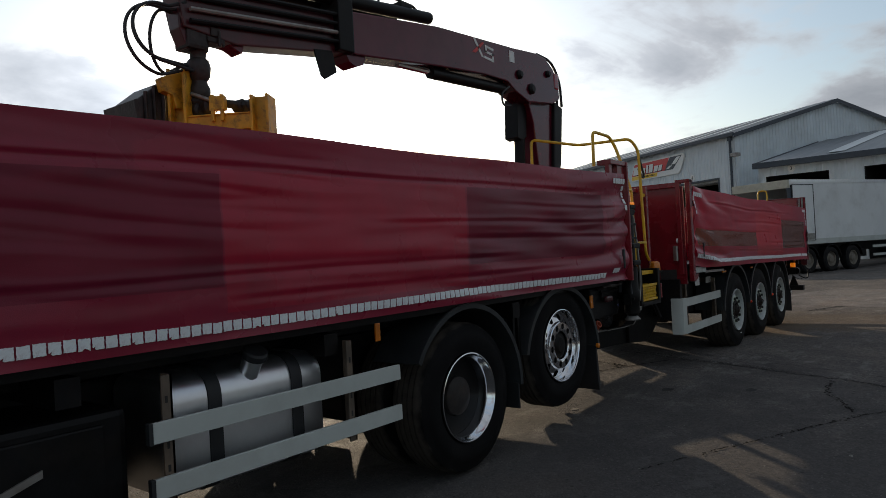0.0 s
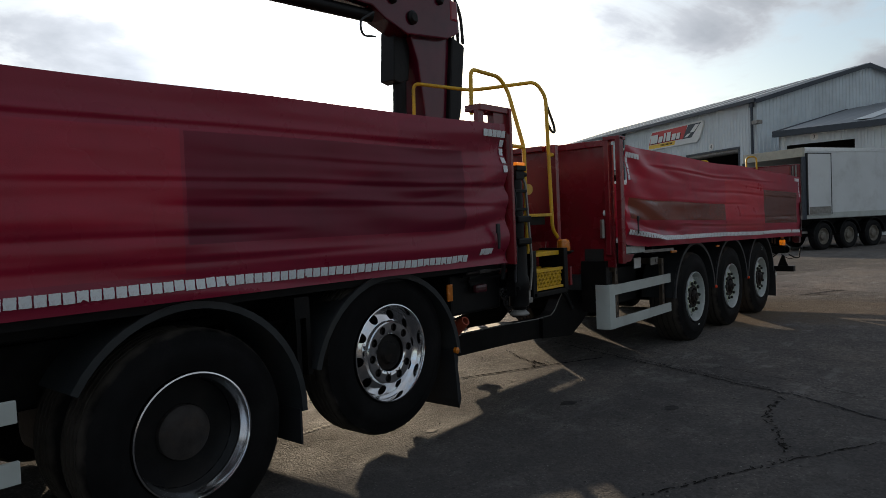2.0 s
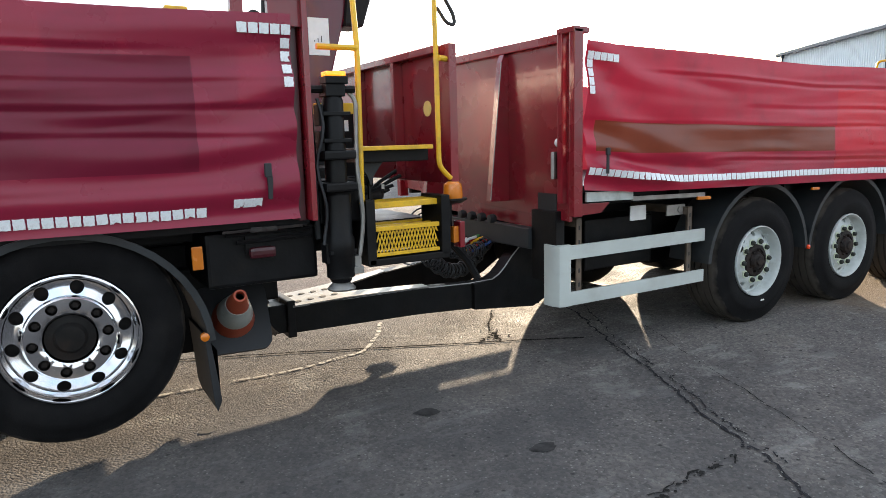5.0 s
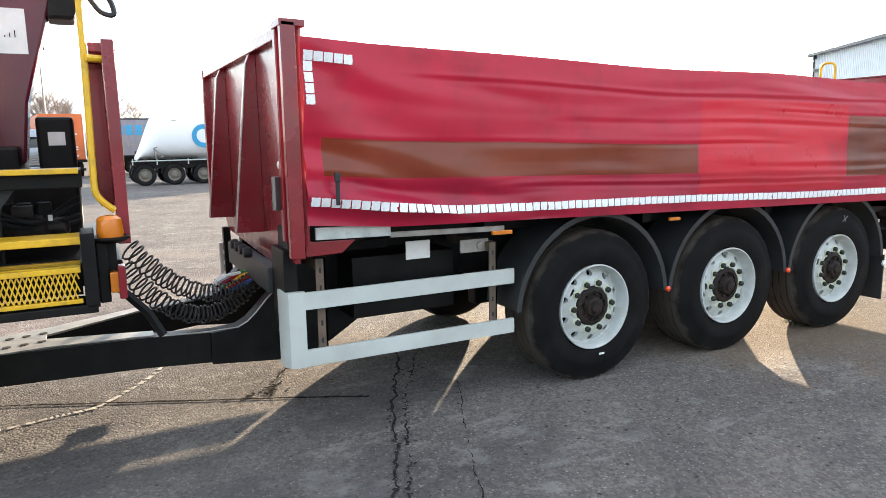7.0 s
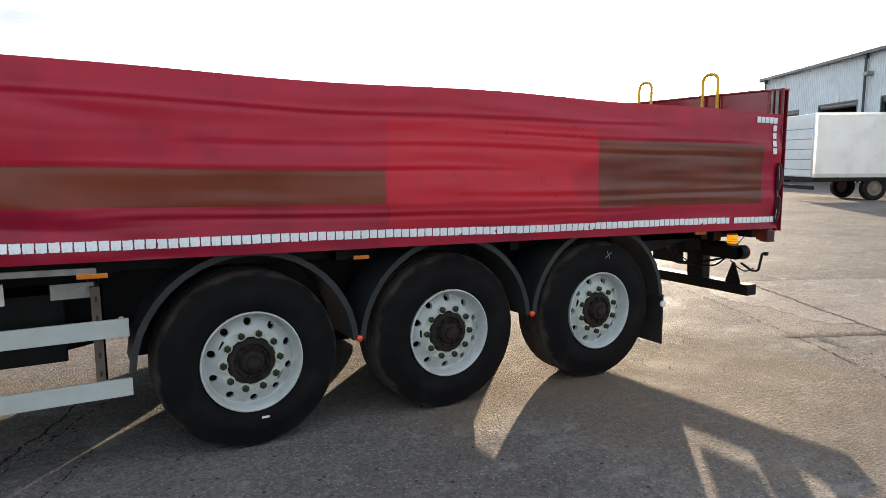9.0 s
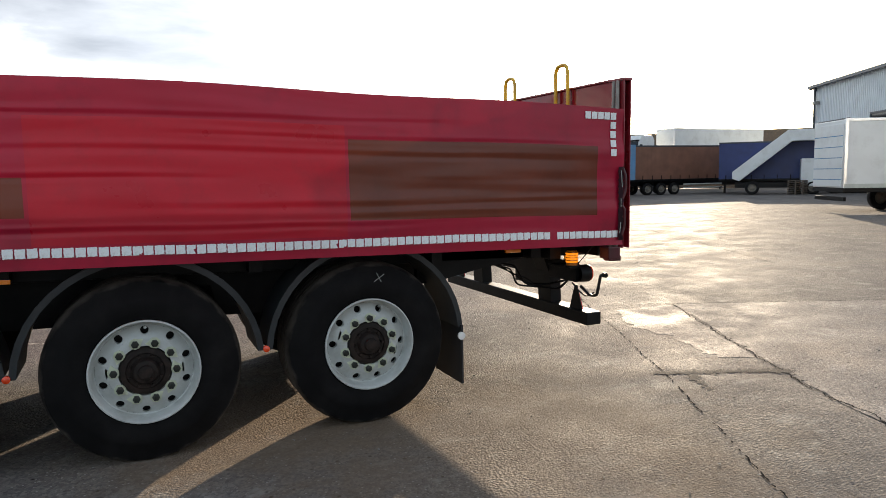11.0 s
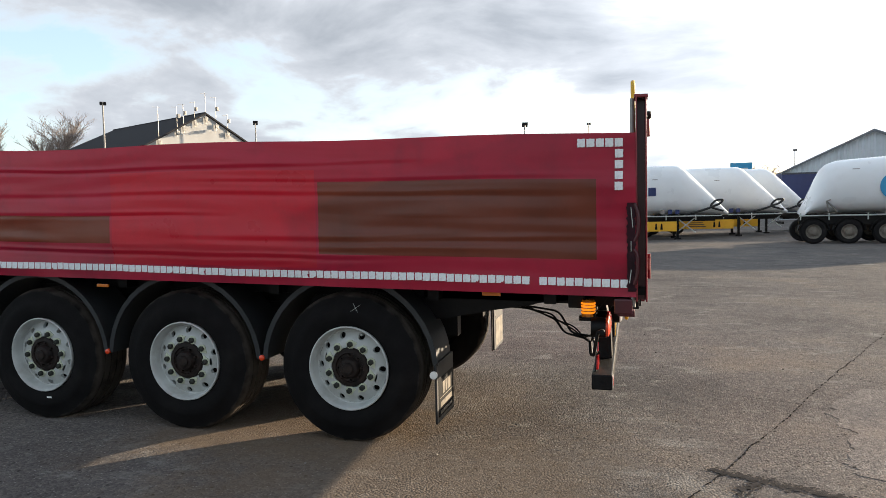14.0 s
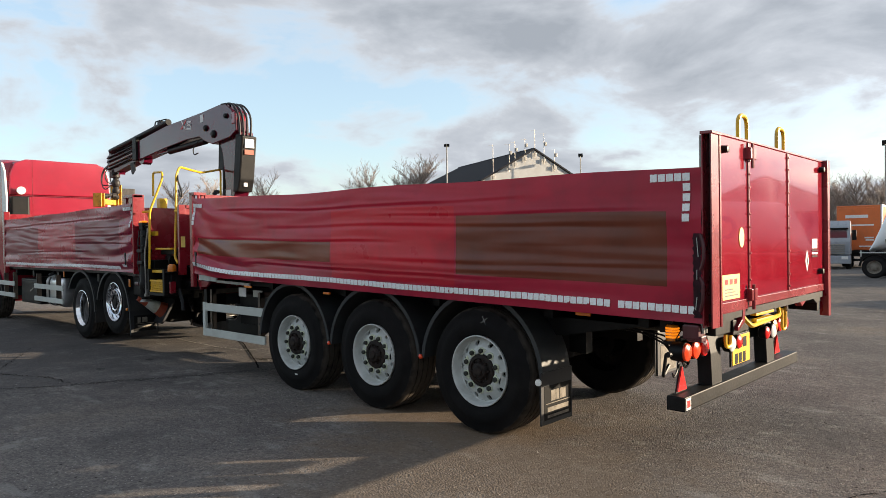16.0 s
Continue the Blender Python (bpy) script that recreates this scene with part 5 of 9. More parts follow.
    P("corner_gusset", prism([(9.02, 1.1), (9.3, 1.1), (9.22, 1.03), (9.02, 1.02)], NY + 0.06, NY + 0.09, "y", 0.003), M_REDP)
    P("curtain_strap", bm_box(9.16, 9.182, NY - 0.055, NY - 0.045, 1.3, 1.45, 0.004), M_RUBBLK, "black rubber hanging strap")
    P("strap_buckle", bm_box(9.155, 9.187, NY - 0.06, NY - 0.04, 1.42, 1.47, 0.006), M_PLAST)

    rx = 15.565
    P("rear_post", joined(bm_box(15.548, 15.557, NY - 0.004, NY + 0.11, 1.14, 2.345, 0.002), bm_box(15.603, 15.612, NY - 0.004, NY + 0.11, 1.14, 2.345, 0.002)), M_REDP, "red steel rear corner post")
    # recess between the flanges, its shade put into the darker maroon
    P("post_channel", bm_box(15.557, 15.603, NY + 0.095, NY + 0.11, 1.14, 2.34, 0.002), M_MAROOND)
    P("rear_post", joined(bm_box(15.555, 15.615, NY + 0.125, NY + 0.148, 1.14, 2.345, 0.004), bm_box(15.54, 15.62, NY - 0.006, NY + 0.16, 2.34, 2.36, 0.004)), M_REDP, "red steel rear corner post")
    P("rear_post_tube", joined(tube([(15.53, NY + 0.045, 1.1), (15.53, NY + 0.045, 2.34)], 0.014), tube([(15.53, NY + 0.09, 1.1), (15.53, NY + 0.09, 2.34)], 0.011)), M_STEEL, "worn steel curtain tube", True)
    P("rear_post", bm_box(15.565, 15.64, FY - 0.02, FY + 0.05, 1.0, 2.37, 0.006), M_REDP)
    ys = [NY + 0.15, 3.84, 4.7, FY - 0.02]
    for a, b in zip(ys, ys[1:]):
        P("rear_door_panel", bm_box(rx, rx + 0.035, a + 0.004, b - 0.004, 1.285, 2.35, 0.006), M_REDB, "glossy red rear door panel")
    for yv in ys[1:3]:
        P("panel_seam", bm_box(rx + 0.03, rx + 0.044, yv - 0.012, yv + 0.012, 1.23, 2.345, 0.003), M_REDP)
        for k in range(12):
            P("rivet", lathe([(0, 0.0), (0.006, -0.001), (0.008, -0.006), (0.008, -0.01)], 6, "x", (rx + 0.054, yv, 1.32 + k * 0.09)), M_REDP)
    P("rear_door_top", bm_box(rx - 0.01, rx + 0.04, NY + 0.15, FY - 0.02, 2.35, 2.365, 0.003), M_REDP)
    for yv, zv in ((NY + 0.2, 2.26), (5.6, 2.28), (5.55, 1.4)):
        P("door_bump_stop", lathe([(0, 0.04), (0.022, 0.035), (0.026, 0.0), (0.026, -0.01)], 12, "x", (rx + 0.04, yv, zv)), M_BLACK, "", True)
    for zv in (1.32, 2.28):
        P("door_latch", joined(bm_box(rx + 0.03, rx + 0.075, 3.79, 3.9, zv - 0.05, zv + 0.03, 0.006), tube([(rx + 0.07, 3.83, zv - 0.11), (rx + 0.07, 3.83, zv + 0.06)], 0.012)), M_REDP)
    P("lower_rail", joined(bm_box(rx - 0.02, rx + 0.045, NY + 0.15, 3.8, 1.215, 1.285, 0.005), bm_box(rx - 0.02, rx + 0.042, 3.8, FY - 0.02, 1.225, 1.285, 0.005)), M_REDP)
    P("tail_bracket", bm_box(rx - 0.12, rx + 0.0, NY + 0.16, 3.74, 1.07, 1.215, 0.006), M_BLACK)
    P("latch_angle", prism([(3.62, 1.08), (3.74, 1.13), (3.76, 1.23), (3.72, 1.23), (3.7, 1.15), (3.62, 1.11)], rx - 0.02, rx + 0.04, "x", 0.003), M_REDP, "worn red latch angle")
    P("tail_bracket", prism([(5.42, 1.225), (5.66, 1.225), (5.66, 1.13), (5.54, 1.12), (5.42, 1.17)], rx - 0.06, rx + 0.02, "x", 0.006), M_BLACK)
    P("tail_gusset", prism([(4.95, 1.225), (5.2, 1.225), (5.2, 1.17), (5.08, 1.13)], rx - 0.02, rx + 0.03, "x", 0.004), M_REDP)
    P("tail_hook", joined(bm_box(15.42, 15.525, NY - 0.01, NY + 0.1, 1.06, 1.15, 0.008), bm_box(15.44, 15.54, NY + 0.0, NY + 0.08, 1.045, 1.085, 0.008)), M_MAROOND)
    oval = lathe([(0, 0.004), (0.045, 0.004), (0.045, 0.0), (0, 0)], 20, "x")
    oval.transform(Matrix.Translation((rx + 0.036, 3.7, 1.7)) @ Matrix.Diagonal((1, 1, 1.5, 1)))
    P("oval_label", oval, M_LABELY, "yellow oval reflector label")
    P("hazard_label", bm_box(rx + 0.036, rx + 0.038, 3.36, 3.66, 1.3, 1.46), M_LABELY, "yellow printed warning label")
    for i in range(3):
        P("label_print", bm_box(rx + 0.038, rx + 0.0395, 3.4 + 0.08 * i, 3.45 + 0.08 * i, 1.395, 1.43), M_SIGNR)
        P("label_print", bm_box(rx + 0.038, rx + 0.0395, 3.4, 3.62 - 0.04 * i, 1.32 + 0.02 * i, 1.328 + 0.02 * i), M_BROWN)
    P("diamond_label", prism([(5.15, 1.5), (5.2, 1.41), (5.25, 1.5), (5.2, 1.59)], rx + 0.036, rx + 0.038, "x"), M_LABELW, "white diamond warning label")
    P("label_print", prism([(5.18, 1.5), (5.2, 1.46), (5.22, 1.5), (5.2, 1.54)], rx + 0.038, rx + 0.0395, "x"), M_INK)
    P("maker_label", bm_box(rx + 0.036, rx + 0.038, 5.35, 5.5, 1.6, 1.68), M_LABELW)
    for i in range(3):
        P("label_print", bm_box(rx + 0.038, rx + 0.0395, 5.34, 5.5, 1.525 + 0.025 * i, 1.54 + 0.025 * i), M_LABELW if i == 1 else M_INK)
    for yv in (3.93, 4.75):
        P("grab_hoop", tube(rounded([(rx - 0.03, yv - 0.085, 2.2), (rx - 0.03, yv - 0.085, 2.55), (rx - 0.03, yv + 0.085, 2.55), (rx - 0.03, yv + 0.085, 2.2)], 0.085), 0.015, 10), M_YELLOW, "yellow tubular grab hoop", True)
    for i in range(4):
        zz = 1.2 - 0.042 * i
        P("folding_step", bm_box(rx - 0.12 + 0.012 * i, rx - 0.075 + 0.012 * i, 4.3 - 0.03 * i, 4.74 - 0.05 * i, zz, zz + 0.02, 0.004), M_YELLOW, "yellow folding step slat")
    P("step_frame", tube(rounded([(rx - 0.1, 4.1, 1.12), (rx - 0.06, 4.16, 1.05), (rx - 0.06, 4.8, 1.075), (rx - 0.1, 4.88, 1.15)], 0.04), 0.017), M_YELLOW, "", True)
    P("step_link", tube(rounded([(rx - 0.1, 4.74, 1.12), (rx - 0.02, 4.84, 1.2), (rx - 0.06, 4.98, 1.1)], 0.04), 0.012), M_STEEL, "", True)
    for yv in (3.76, 4.97):
        P("tie_loop", tube(rounded([(rx - 0.08, yv - 0.045, 1.12), (rx - 0.08, yv - 0.045, 0.945), (rx - 0.08, yv + 0.045, 0.945), (rx - 0.08, yv + 0.045, 1.12)], 0.045), 0.013), M_YELLOW, "yellow steel loop", True)
    P("rear_cross_member", bm_box(15.12, 15.22, NY + 0.3, FY - 0.2, 1.04, 1.14, 0.006), M_BLACK)

    # underrun bar with its arms
    P("underrun_bar", bm_box(15.28, 15.405, 3.235, 5.62, 0.505, 0.6, 0.008), M_BLACK, "black steel underrun bar", body=False)
    P("bar_end_label", bm_box(15.406, 15.408, 3.25, 3.32, 0.515, 0.59), M_LABELW, body=False)
    P("label_print", bm_box(15.408, 15.409, 3.26, 3.31, 0.53, 0.575), M_SIGNR, body=False)
    for yv in (3.86, 5.0):
        P("underrun_arm", prism([(15.29, 0.59), (15.39, 0.59), (15.38, 0.82), (15.34, 1.03), (15.2, 1.03), (15.28, 0.82)], yv - 0.14, yv + 0.04, "y", 0.004), M_BLACK, body=False)
    for yv in (3.4, 5.35):
        P("reflector", prism([(yv - 0.07, 0.61), (yv + 0.07, 0.61), (yv, 0.77)], 15.305, 15.317, "x"), M_REDL, "red triangular reflector", body=False)
        P("reflector_plate", prism([(yv - 0.08, 0.6), (yv + 0.08, 0.6), (yv + 0.012, 0.785), (yv - 0.012, 0.785)], 15.298, 15.305, "x"), M_BLACK, body=False)
    for yv, mt in ((3.35, M_TAILA), (3.49, M_TAILA), (3.635, M_REDL), (5.1, M_AMBER), (5.24, M_REDL), (5.39, M_REDL)):
        lamp = P("tail_lamp", lathe([(0.062, -0.09), (0.066, -0.01), (0.064, 0.0), (0, 0.0)], 20, "x", (15.365, yv, 0.875)), M_BLACK, "", True, False)
        P("lens", lathe([(0.06, 0.0), (0.058, 0.014), (0.035, 0.026), (0, 0.03)], 20, "x", (15.365, yv, 0.875)), mt, "", True, False, lamp)
    for yv in (3.96, 4.86):
        lamp = P("marker_lamp", lathe([(0, -0.06), (0.04, -0.058), (0.06, -0.04), (0.061, 0.006), (0, 0.006)], 18, "x", (15.43, yv, 0.865)), M_BLACK, "round white lamp in a black housing", True, False)
        P("lens", lathe([(0.056, 0.006), (0.056, 0.012), (0.04, 0.024), (0, 0.028)], 18, "x", (15.43, yv, 0.865)), M_WLENS, "", True, False, lamp)
        y2 = yv + (0.14 if yv < 4 else -0.15)
        lamp = P("marker_lamp", lathe([(0, -0.055), (0.035, -0.053), (0.05, -0.04), (0.053, 0.006), (0, 0.006)], 18, "x", (15.43, y2, 0.865)), M_BLACK, "round red lamp in a black housing", True, False)
        P("lens", lathe([(0.049, 0.006), (0.049, 0.012), (0.03, 0.024), (0, 0.028)], 18, "x", (15.43, y2, 0.865)), M_REDL, "", True, False, lamp)
    P("plate_holder", bm_box(15.385, 15.3995, 4.045, 4.425, 0.68, 0.91, 0.004), M_BLACK, body=False)
    P("number_plate", bm_box(15.4, 15.406, 4.06, 4.41, 0.69, 0.9, 0.002), M_PLATE, "yellow rear number plate", body=False)
    for zz, segs in ((0.8, ((4.08, 4.14), (4.16, 4.22), (4.24, 4.32))), (0.69, ((4.08, 4.14), (4.16, 4.22), (4.24, 4.3)))):
        for a, b in segs:
            P("plate_bar", bm_box(15.406, 15.4075, a + 0.02, b + 0.02, zz + 0.005, zz + 0.08), M_INK, body=False)
    P("light_bar", joined(bm_box(15.27, 15.3, 3.36, 5.55, 0.81, 0.96, 0.004), bm_box(15.2, 15.3, 3.34, 3.62, 0.915, 0.93, 0.003)), M_BLACK, "black steel lamp carrier", body=False)
    P("reel_bracket", joined(tube(rounded([(15.27, 3.3, 0.79), (15.28, 3.2, 0.735), (15.3, 3.15, 0.74), (15.325, 3.14, 0.885), (15.345, 3.125, 0.89)], 0.02), 0.011, 6), lathe([(0, 0.02), (0.018, 0.02), (0.018, -0.01), (0, -0.012)], 10, "y", (15.35, 3.12, 0.887))), M_BLACK, "small black swivel bracket", True, False)
    b = P("amber_beacon", lathe([(0.041, 0), (0.044, 0.004), (0.044, 0.1), (0.037, 0.112), (0, 0.115)], 20, "z", (15.255, 3.39, 0.935)), M_AMBER, "lit ribbed amber marker lamp", True, False)
    for zz in (0.03, 0.05, 0.07, 0.088):
        P("lens_rib", lathe([(0.044, zz - 0.007), (0.0475, zz), (0.044, zz + 0.007)], 20, "z", (15.255, 3.39, 0.935)), M_AMBER_ON, "", True, False, b)
    P("beacon_base", lathe([(0, -0.01), (0.06, -0.01), (0.06, 0.004), (0, 0.004)], 18, "z", (15.255, 3.39, 0.935)), M_BLACK, "", True, False, b)
    wander = random.Random(21)
    for i in range(5):
        w = [wander.uniform(-1, 1) for _ in range(8)]
        P("cable", tube(rounded([(14.5, 3.66, 0.95 + 0.01 * i), (14.8 + 0.06 * w[0], 3.74 + 0.03 * w[1], 0.945 + 0.012 * w[2]), (15.0 + 0.05 * w[3], 3.82, 0.87 + 0.04 * w[4]), (15.1 + 0.05 * w[5], 3.84 + 0.02 * w[6], 0.76 + 0.04 * w[7]), (15.2 + 0.02 * w[0], 3.78, 0.73 + 0.03 * w[3]), (15.26, 3.6 + 0.04 * w[2], 0.755 + 0.03 * w[5]), (15.28, 3.46, 0.82)], 0.05), 0.0055 + 0.001 * (i % 3), 6), M_BLACK, "", True, False)
    P("cable", tube(rounded([(15.28, 3.42, 0.8), (15.3, 3.36, 0.74), (15.31, 3.28, 0.71), (15.33, 3.22, 0.75)], 0.04), 0.006, 6), M_BLACK, "", True, False)
    P("cable", tube([(15.29, 3.36, 0.95), (15.4, 3.3, 1.1)], 0.004, 5), M_BLACK, "", True, False)
    P("hose_loop", tube(rounded([(15.54, NY - 0.005, 1.72), (15.562, NY - 0.012, 1.66), (15.564, NY - 0.012, 1.56), (15.54, NY - 0.005, 1.5)], 0.04), 0.012, 8), M_MAROOND, "", True)
    P("hose_loop", tube(rounded([(15.535, NY - 0.005, 1.45), (15.556, NY - 0.012, 1.42), (15.555, NY - 0.012, 1.3), (15.535, NY - 0.005, 1.24)], 0.04), 0.012, 8), M_MAROOND, "", True)
    scuff = bmesh.new()
    rows = [[scuff.verts.new((15.497 + 0.016 * noise.noise((k * 0.7, 1, 0)) + (0.048 - 0.012 * noise.noise((k * 0.5, 4, 0))) * e, NY - 0.016 + 0.004 * e, 1.2 + 0.0155 * k)) for e in (0, 0.5, 1)] for k in range(35)]
    for a, b in zip(rows, rows[1:]):
        for k in range(2):
            scuff.faces.new((a[k], a[k + 1], b[k + 1], b[k]))
    bmesh.ops.solidify(scuff, geom=scuff.faces[:], thickness=0.004)
    P("edge_protector", scuff, M_SCUFF, "black scuffed edge protector", True)
    for k, (za, zb) in enumerate(((1.25, 1.33), (1.44, 1.5), (1.58, 1.7))):
        P("scuff_mark", tube([(15.51 + 0.01 * k, NY - 0.017, za), (15.52, NY - 0.017, zb)], 0.0025, 5), M_SILL)

    # chassis
    P("chassis_beam", joined(bm_box(9.0, 14.25, 3.95, 4.05, 0.72, 1.13), bm_box(9.0, 14.25, 4.85, 4.95, 0.72, 1.13), bm_box(14.25, 15.35, 3.95, 4.05, 1.0, 1.13), bm_box(14.25, 15.35, 4.85, 4.95, 1.0, 1.13)), M_BLACK)
    P("tapered_outrigger", prism([(14.1, 1.15), (15.5, 1.15), (15.2, 1.08), (14.98, 1.06), (14.8, 1.02), (14.6, 0.985), (14.24, 0.91), (14.1, 0.9)], 3.6, 3.66, "y"), M_BLACK)
    for xx in (9.4, 10.3, 11.65, 12.98, 14.2, 15.0):
        P("cross_bearer", bm_box(xx - 0.04, xx + 0.04, NY + 0.3, FY - 0.1, 1.06, 1.16), M_BLACK)
    for xx in (11.02, 12.325, 13.637):
        P("axle", tube([(xx, 3.5, 0.555), (xx, 5.4, 0.555)], 0.065, 10), M_BLACK, "", True, False)
        P("suspension_arm", bm_box(xx - 0.55, xx + 0.2, 3.97, 4.07, 0.5, 0.62, 0.01), M_BLACK, body=False)
        P("air_bag", lathe([(0, 0.62), (0.12, 0.62), (0.14, 0.7), (0.14, 0.85), (0.12, 0.92), (0, 0.92)], 16, "z", (xx + 0.32, 4.0, 0)), M_RUBBER, "", True, False)
        wheel(T, "steel", xx - TP, 3.285 - 4.45, 0.557 - gz(4.45), False, random.Random(int(xx * 10)).uniform(0, 36))
        wheel(T, "steel", xx - TP, 5.63 - 4.45, 0.557 - gz(4.45), True)
        g = P("mudguard", arch(xx, 0.56, 0.615, 3.27, 3.68, 4, 176), M_PLAST, "dark grey plastic mudguard", True, False)
        P("mudguard", arch(xx, 0.56, 0.615, 5.24, 5.65, 4, 176), M_PLAST, "", True, False)
        P("mudguard_stay", tube([(xx, 3.4, 1.18), (xx, 4.0, 1.16)], 0.02, 6), M_BLACK, "", False, False)
    G0 = lambda n, bm, m, l="": P(n, bm, m, l, False, False)
    G0("chalk_mark", bm_box(11.055, 11.1, 3.274, 3.276, 0.215, 0.228), M_LABELW, "small white chalk mark")
    for a, b in (((13.67, 0.955), (13.74, 1.0)), ((13.69, 1.01), (13.72, 0.95))):
        G0("chalk_mark", tube([(a[0], 3.2795, a[1]), (b[0], 3.2795, b[1])], 0.0017, 4), M_SILL, "thin white chalk stroke")
    for xx, lit_amber in ((10.42, False), (11.68, True), (12.995, True)):
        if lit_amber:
            P("guard_marker", lathe([(0.02, 0.01), (0.02, -0.012), (0.011, -0.019), (0, -0.02)], 12, "y", (xx - 0.01, 3.27, 0.612)), M_TAILA, "small orange marker", True, False)
    P("guard_bolt", lathe([(0.026, 0.01), (0.026, -0.006), (0, -0.008)], 12, "y", (14.262, 3.24, 0.548)), M_WLENS, "white round marker", True, False)
    P("mud_flap", bm_box(14.265, 14.28, 3.25, 3.68, 0.215, 0.62, 0.004), M_RUBBLK, "black mud flap with pale printed panel", body=False)
    P("flap_print", bm_box(14.2805, 14.282, 3.29, 3.66, 0.25, 0.51), M_INK, body=False)
    for a, b, z0, z1 in ((3.38, 3.44, 0.39, 0.47), (3.45, 3.49, 0.39, 0.47), (3.5, 3.58, 0.39, 0.47), (3.33, 3.62, 0.31, 0.345), (3.33, 3.62, 0.265, 0.285), (3.31, 3.64, 0.37, 0.376)):
        P("flap_bar", bm_box(14.282, 14.2835, a, b, z0, z1), M_BROWNW, body=False)
    P("mud_flap", joined(bm_box(14.265, 14.28, 5.2, 5.63, 0.3, 0.72, 0.004), bm_box(14.255, 14.266, 5.18, 5.21, 0.3, 0.72)), M_RUBBLK, "black mud flap with a pale printed panel", body=False)
    P("flap_print", bm_box(14.2805, 14.282, 5.26, 5.6, 0.33, 0.58), M_BROWNW, body=False)
    P("air_tank", lathe([(0, 14.25), (0.1, 14.25), (0.14, 14.3), (0.14, 14.75), (0.1, 14.8), (0, 14.8)], 18, "x", (0, 4.5, 0.98)), M_BLACK, "", True, False)
    P("side_marker", bm_box(10.16, 10.3, NY + 0.03, NY + 0.05, 1.078, 1.103, 0.004), M_AMBER, "amber side marker")
    P("side_marker", bm_box(11.63, 11.73, NY + 0.05, NY + 0.07, 1.095, 1.118, 0.004), M_AMBER)
    P("side_marker", bm_box(14.6, 14.72, NY + 0.05, NY + 0.07, 1.135, 1.158, 0.004), M_AMBER)

    # side guard
    G = lambda n, bm, m, l="", s=False: P(n, bm, m, l, s, False)
    G("guard_rail", bm_box(9.0, 10.39, 3.325, 3.35, 0.785, 0.882, 0.004), M_RAIL, "pale grey aluminium side guard rail")
    G("guard_rail", bm_box(9.0, 10.39, 3.325, 3.35, 0.462, 0.557, 0.004), M_RAIL, "pale grey aluminium side guard rail")
    G("guard_end", prism([(9.025, 3.322), (9.025, 3.352), (8.97, 3.36), (8.945, 3.39), (8.94, 3.47), (8.91, 3.47), (8.912, 3.38), (8.935, 3.335), (8.97, 3.322)], 0.462, 0.89, "z"), M_RAIL, "rounded pale grey guard end", True)
    for xx in (9.1, 10.22):
        G("guard_bracket", joined(bm_box(xx, xx + 0.055, 3.352, 3.362, 0.46, 1.06), bm_box(xx + 0.045, xx + 0.055, 3.352, 3.41, 0.46, 1.06), bm_box(xx, xx + 0.055, 3.36, 4.0, 1.0, 1.06)), M_BROWN, "weathered slotted bracket")
        for k in range(5):
            G("bracket_slot", bm_box(xx + 0.018, xx + 0.03, 3.3505, 3.353, 0.58 + 0.1 * k, 0.61 + 0.1 * k), M_DARK)
    G("junction_plate", bm_box(9.68, 9.84, 3.42, 3.43, 0.99, 1.1, 0.003), M_LABELW)
    G("lamp_bracket", joined(bm_box(10.04, 10.24, 3.4, 3.41, 1.0, 1.08), lathe([(0.025, 0.02), (0.025, -0.01), (0, -0.012)], 10, "y", (10.18, 3.4, 1.04))), M_STEEL)
    # box added on the trailer's far side to cast shadow by the drawbar
    G("far_sun_block", bm_box(9.42, 10.42, 5.16, 5.5, 0.57, 1.08, 0.015), M_BLACK)
    G("tool_box", bm_box(9.4, 10.1, 3.6, 3.95, 0.62, 1.0, 0.01), M_BLACK)
    G("coupling_jaw", joined(prism([(6.86, 0.36), (7.12, 0.38), (7.2, 0.43), (7.2, 0.5), (7.1, 0.6), (6.9, 0.62), (6.84, 0.55)], 4.33, 4.6, "y", 0.02), bm_box(6.9, 7.06, 4.4, 4.52, 0.6, 0.7, 0.02), tube([(7.0, 4.36, 0.6), (7.1, 4.2, 0.55), (7.16, 4.12, 0.42)], 0.02, 6)), M_BLACK, "greasy black tow coupling")
    G("coupling_guide", joined(prism([(6.78, 0.8), (7.0, 0.8), (7.15, 0.73), (7.18, 0.66), (7.02, 0.62), (6.84, 0.64)], 4.2, 4.72, "y", 0.02), prism([(6.8, 0.42), (6.92, 0.34), (7.1, 0.33), (7.2, 0.37), (7.06, 0.4)], 4.22, 4.7, "y", 0.015), tube([(6.95, 4.22, 0.74), (7.08, 4.12, 0.7), (7.14, 4.1, 0.6)], 0.022, 6)), M_GREASE, "greasy flared coupling guide")
    G("coupling_handle", tube([(7.12, 4.1, 0.47), (7.18, 4.06, 0.4)], 0.016, 6), M_BROWN)
    latch = bm_box(-0.055, 0.055, -0.012, 0.012, 1.34, 1.52, 0.005)
    latch.transform(pose(8.935, 3.39, 0, 0, 0, 38))
    G("post_latch", latch, M_STEEL, "grey steel latch on the corner post")
    G("rope_hook", lathe([(0, -0.02), (0.025, -0.02), (0.03, 0.0), (0, 0)], 16, "y", (8.95, 3.37, 1.58)), M_LABELW)
    G("spare_wheel_carrier", lathe([(0.5, 0.0), (0.52, 0.05), (0.52, 0.2), (0.5, 0.25), (0.3, 0.24), (0.3, 0.01)], 32, "z", (9.9, 4.6, 0.55)), M_RUBBER, "", True)

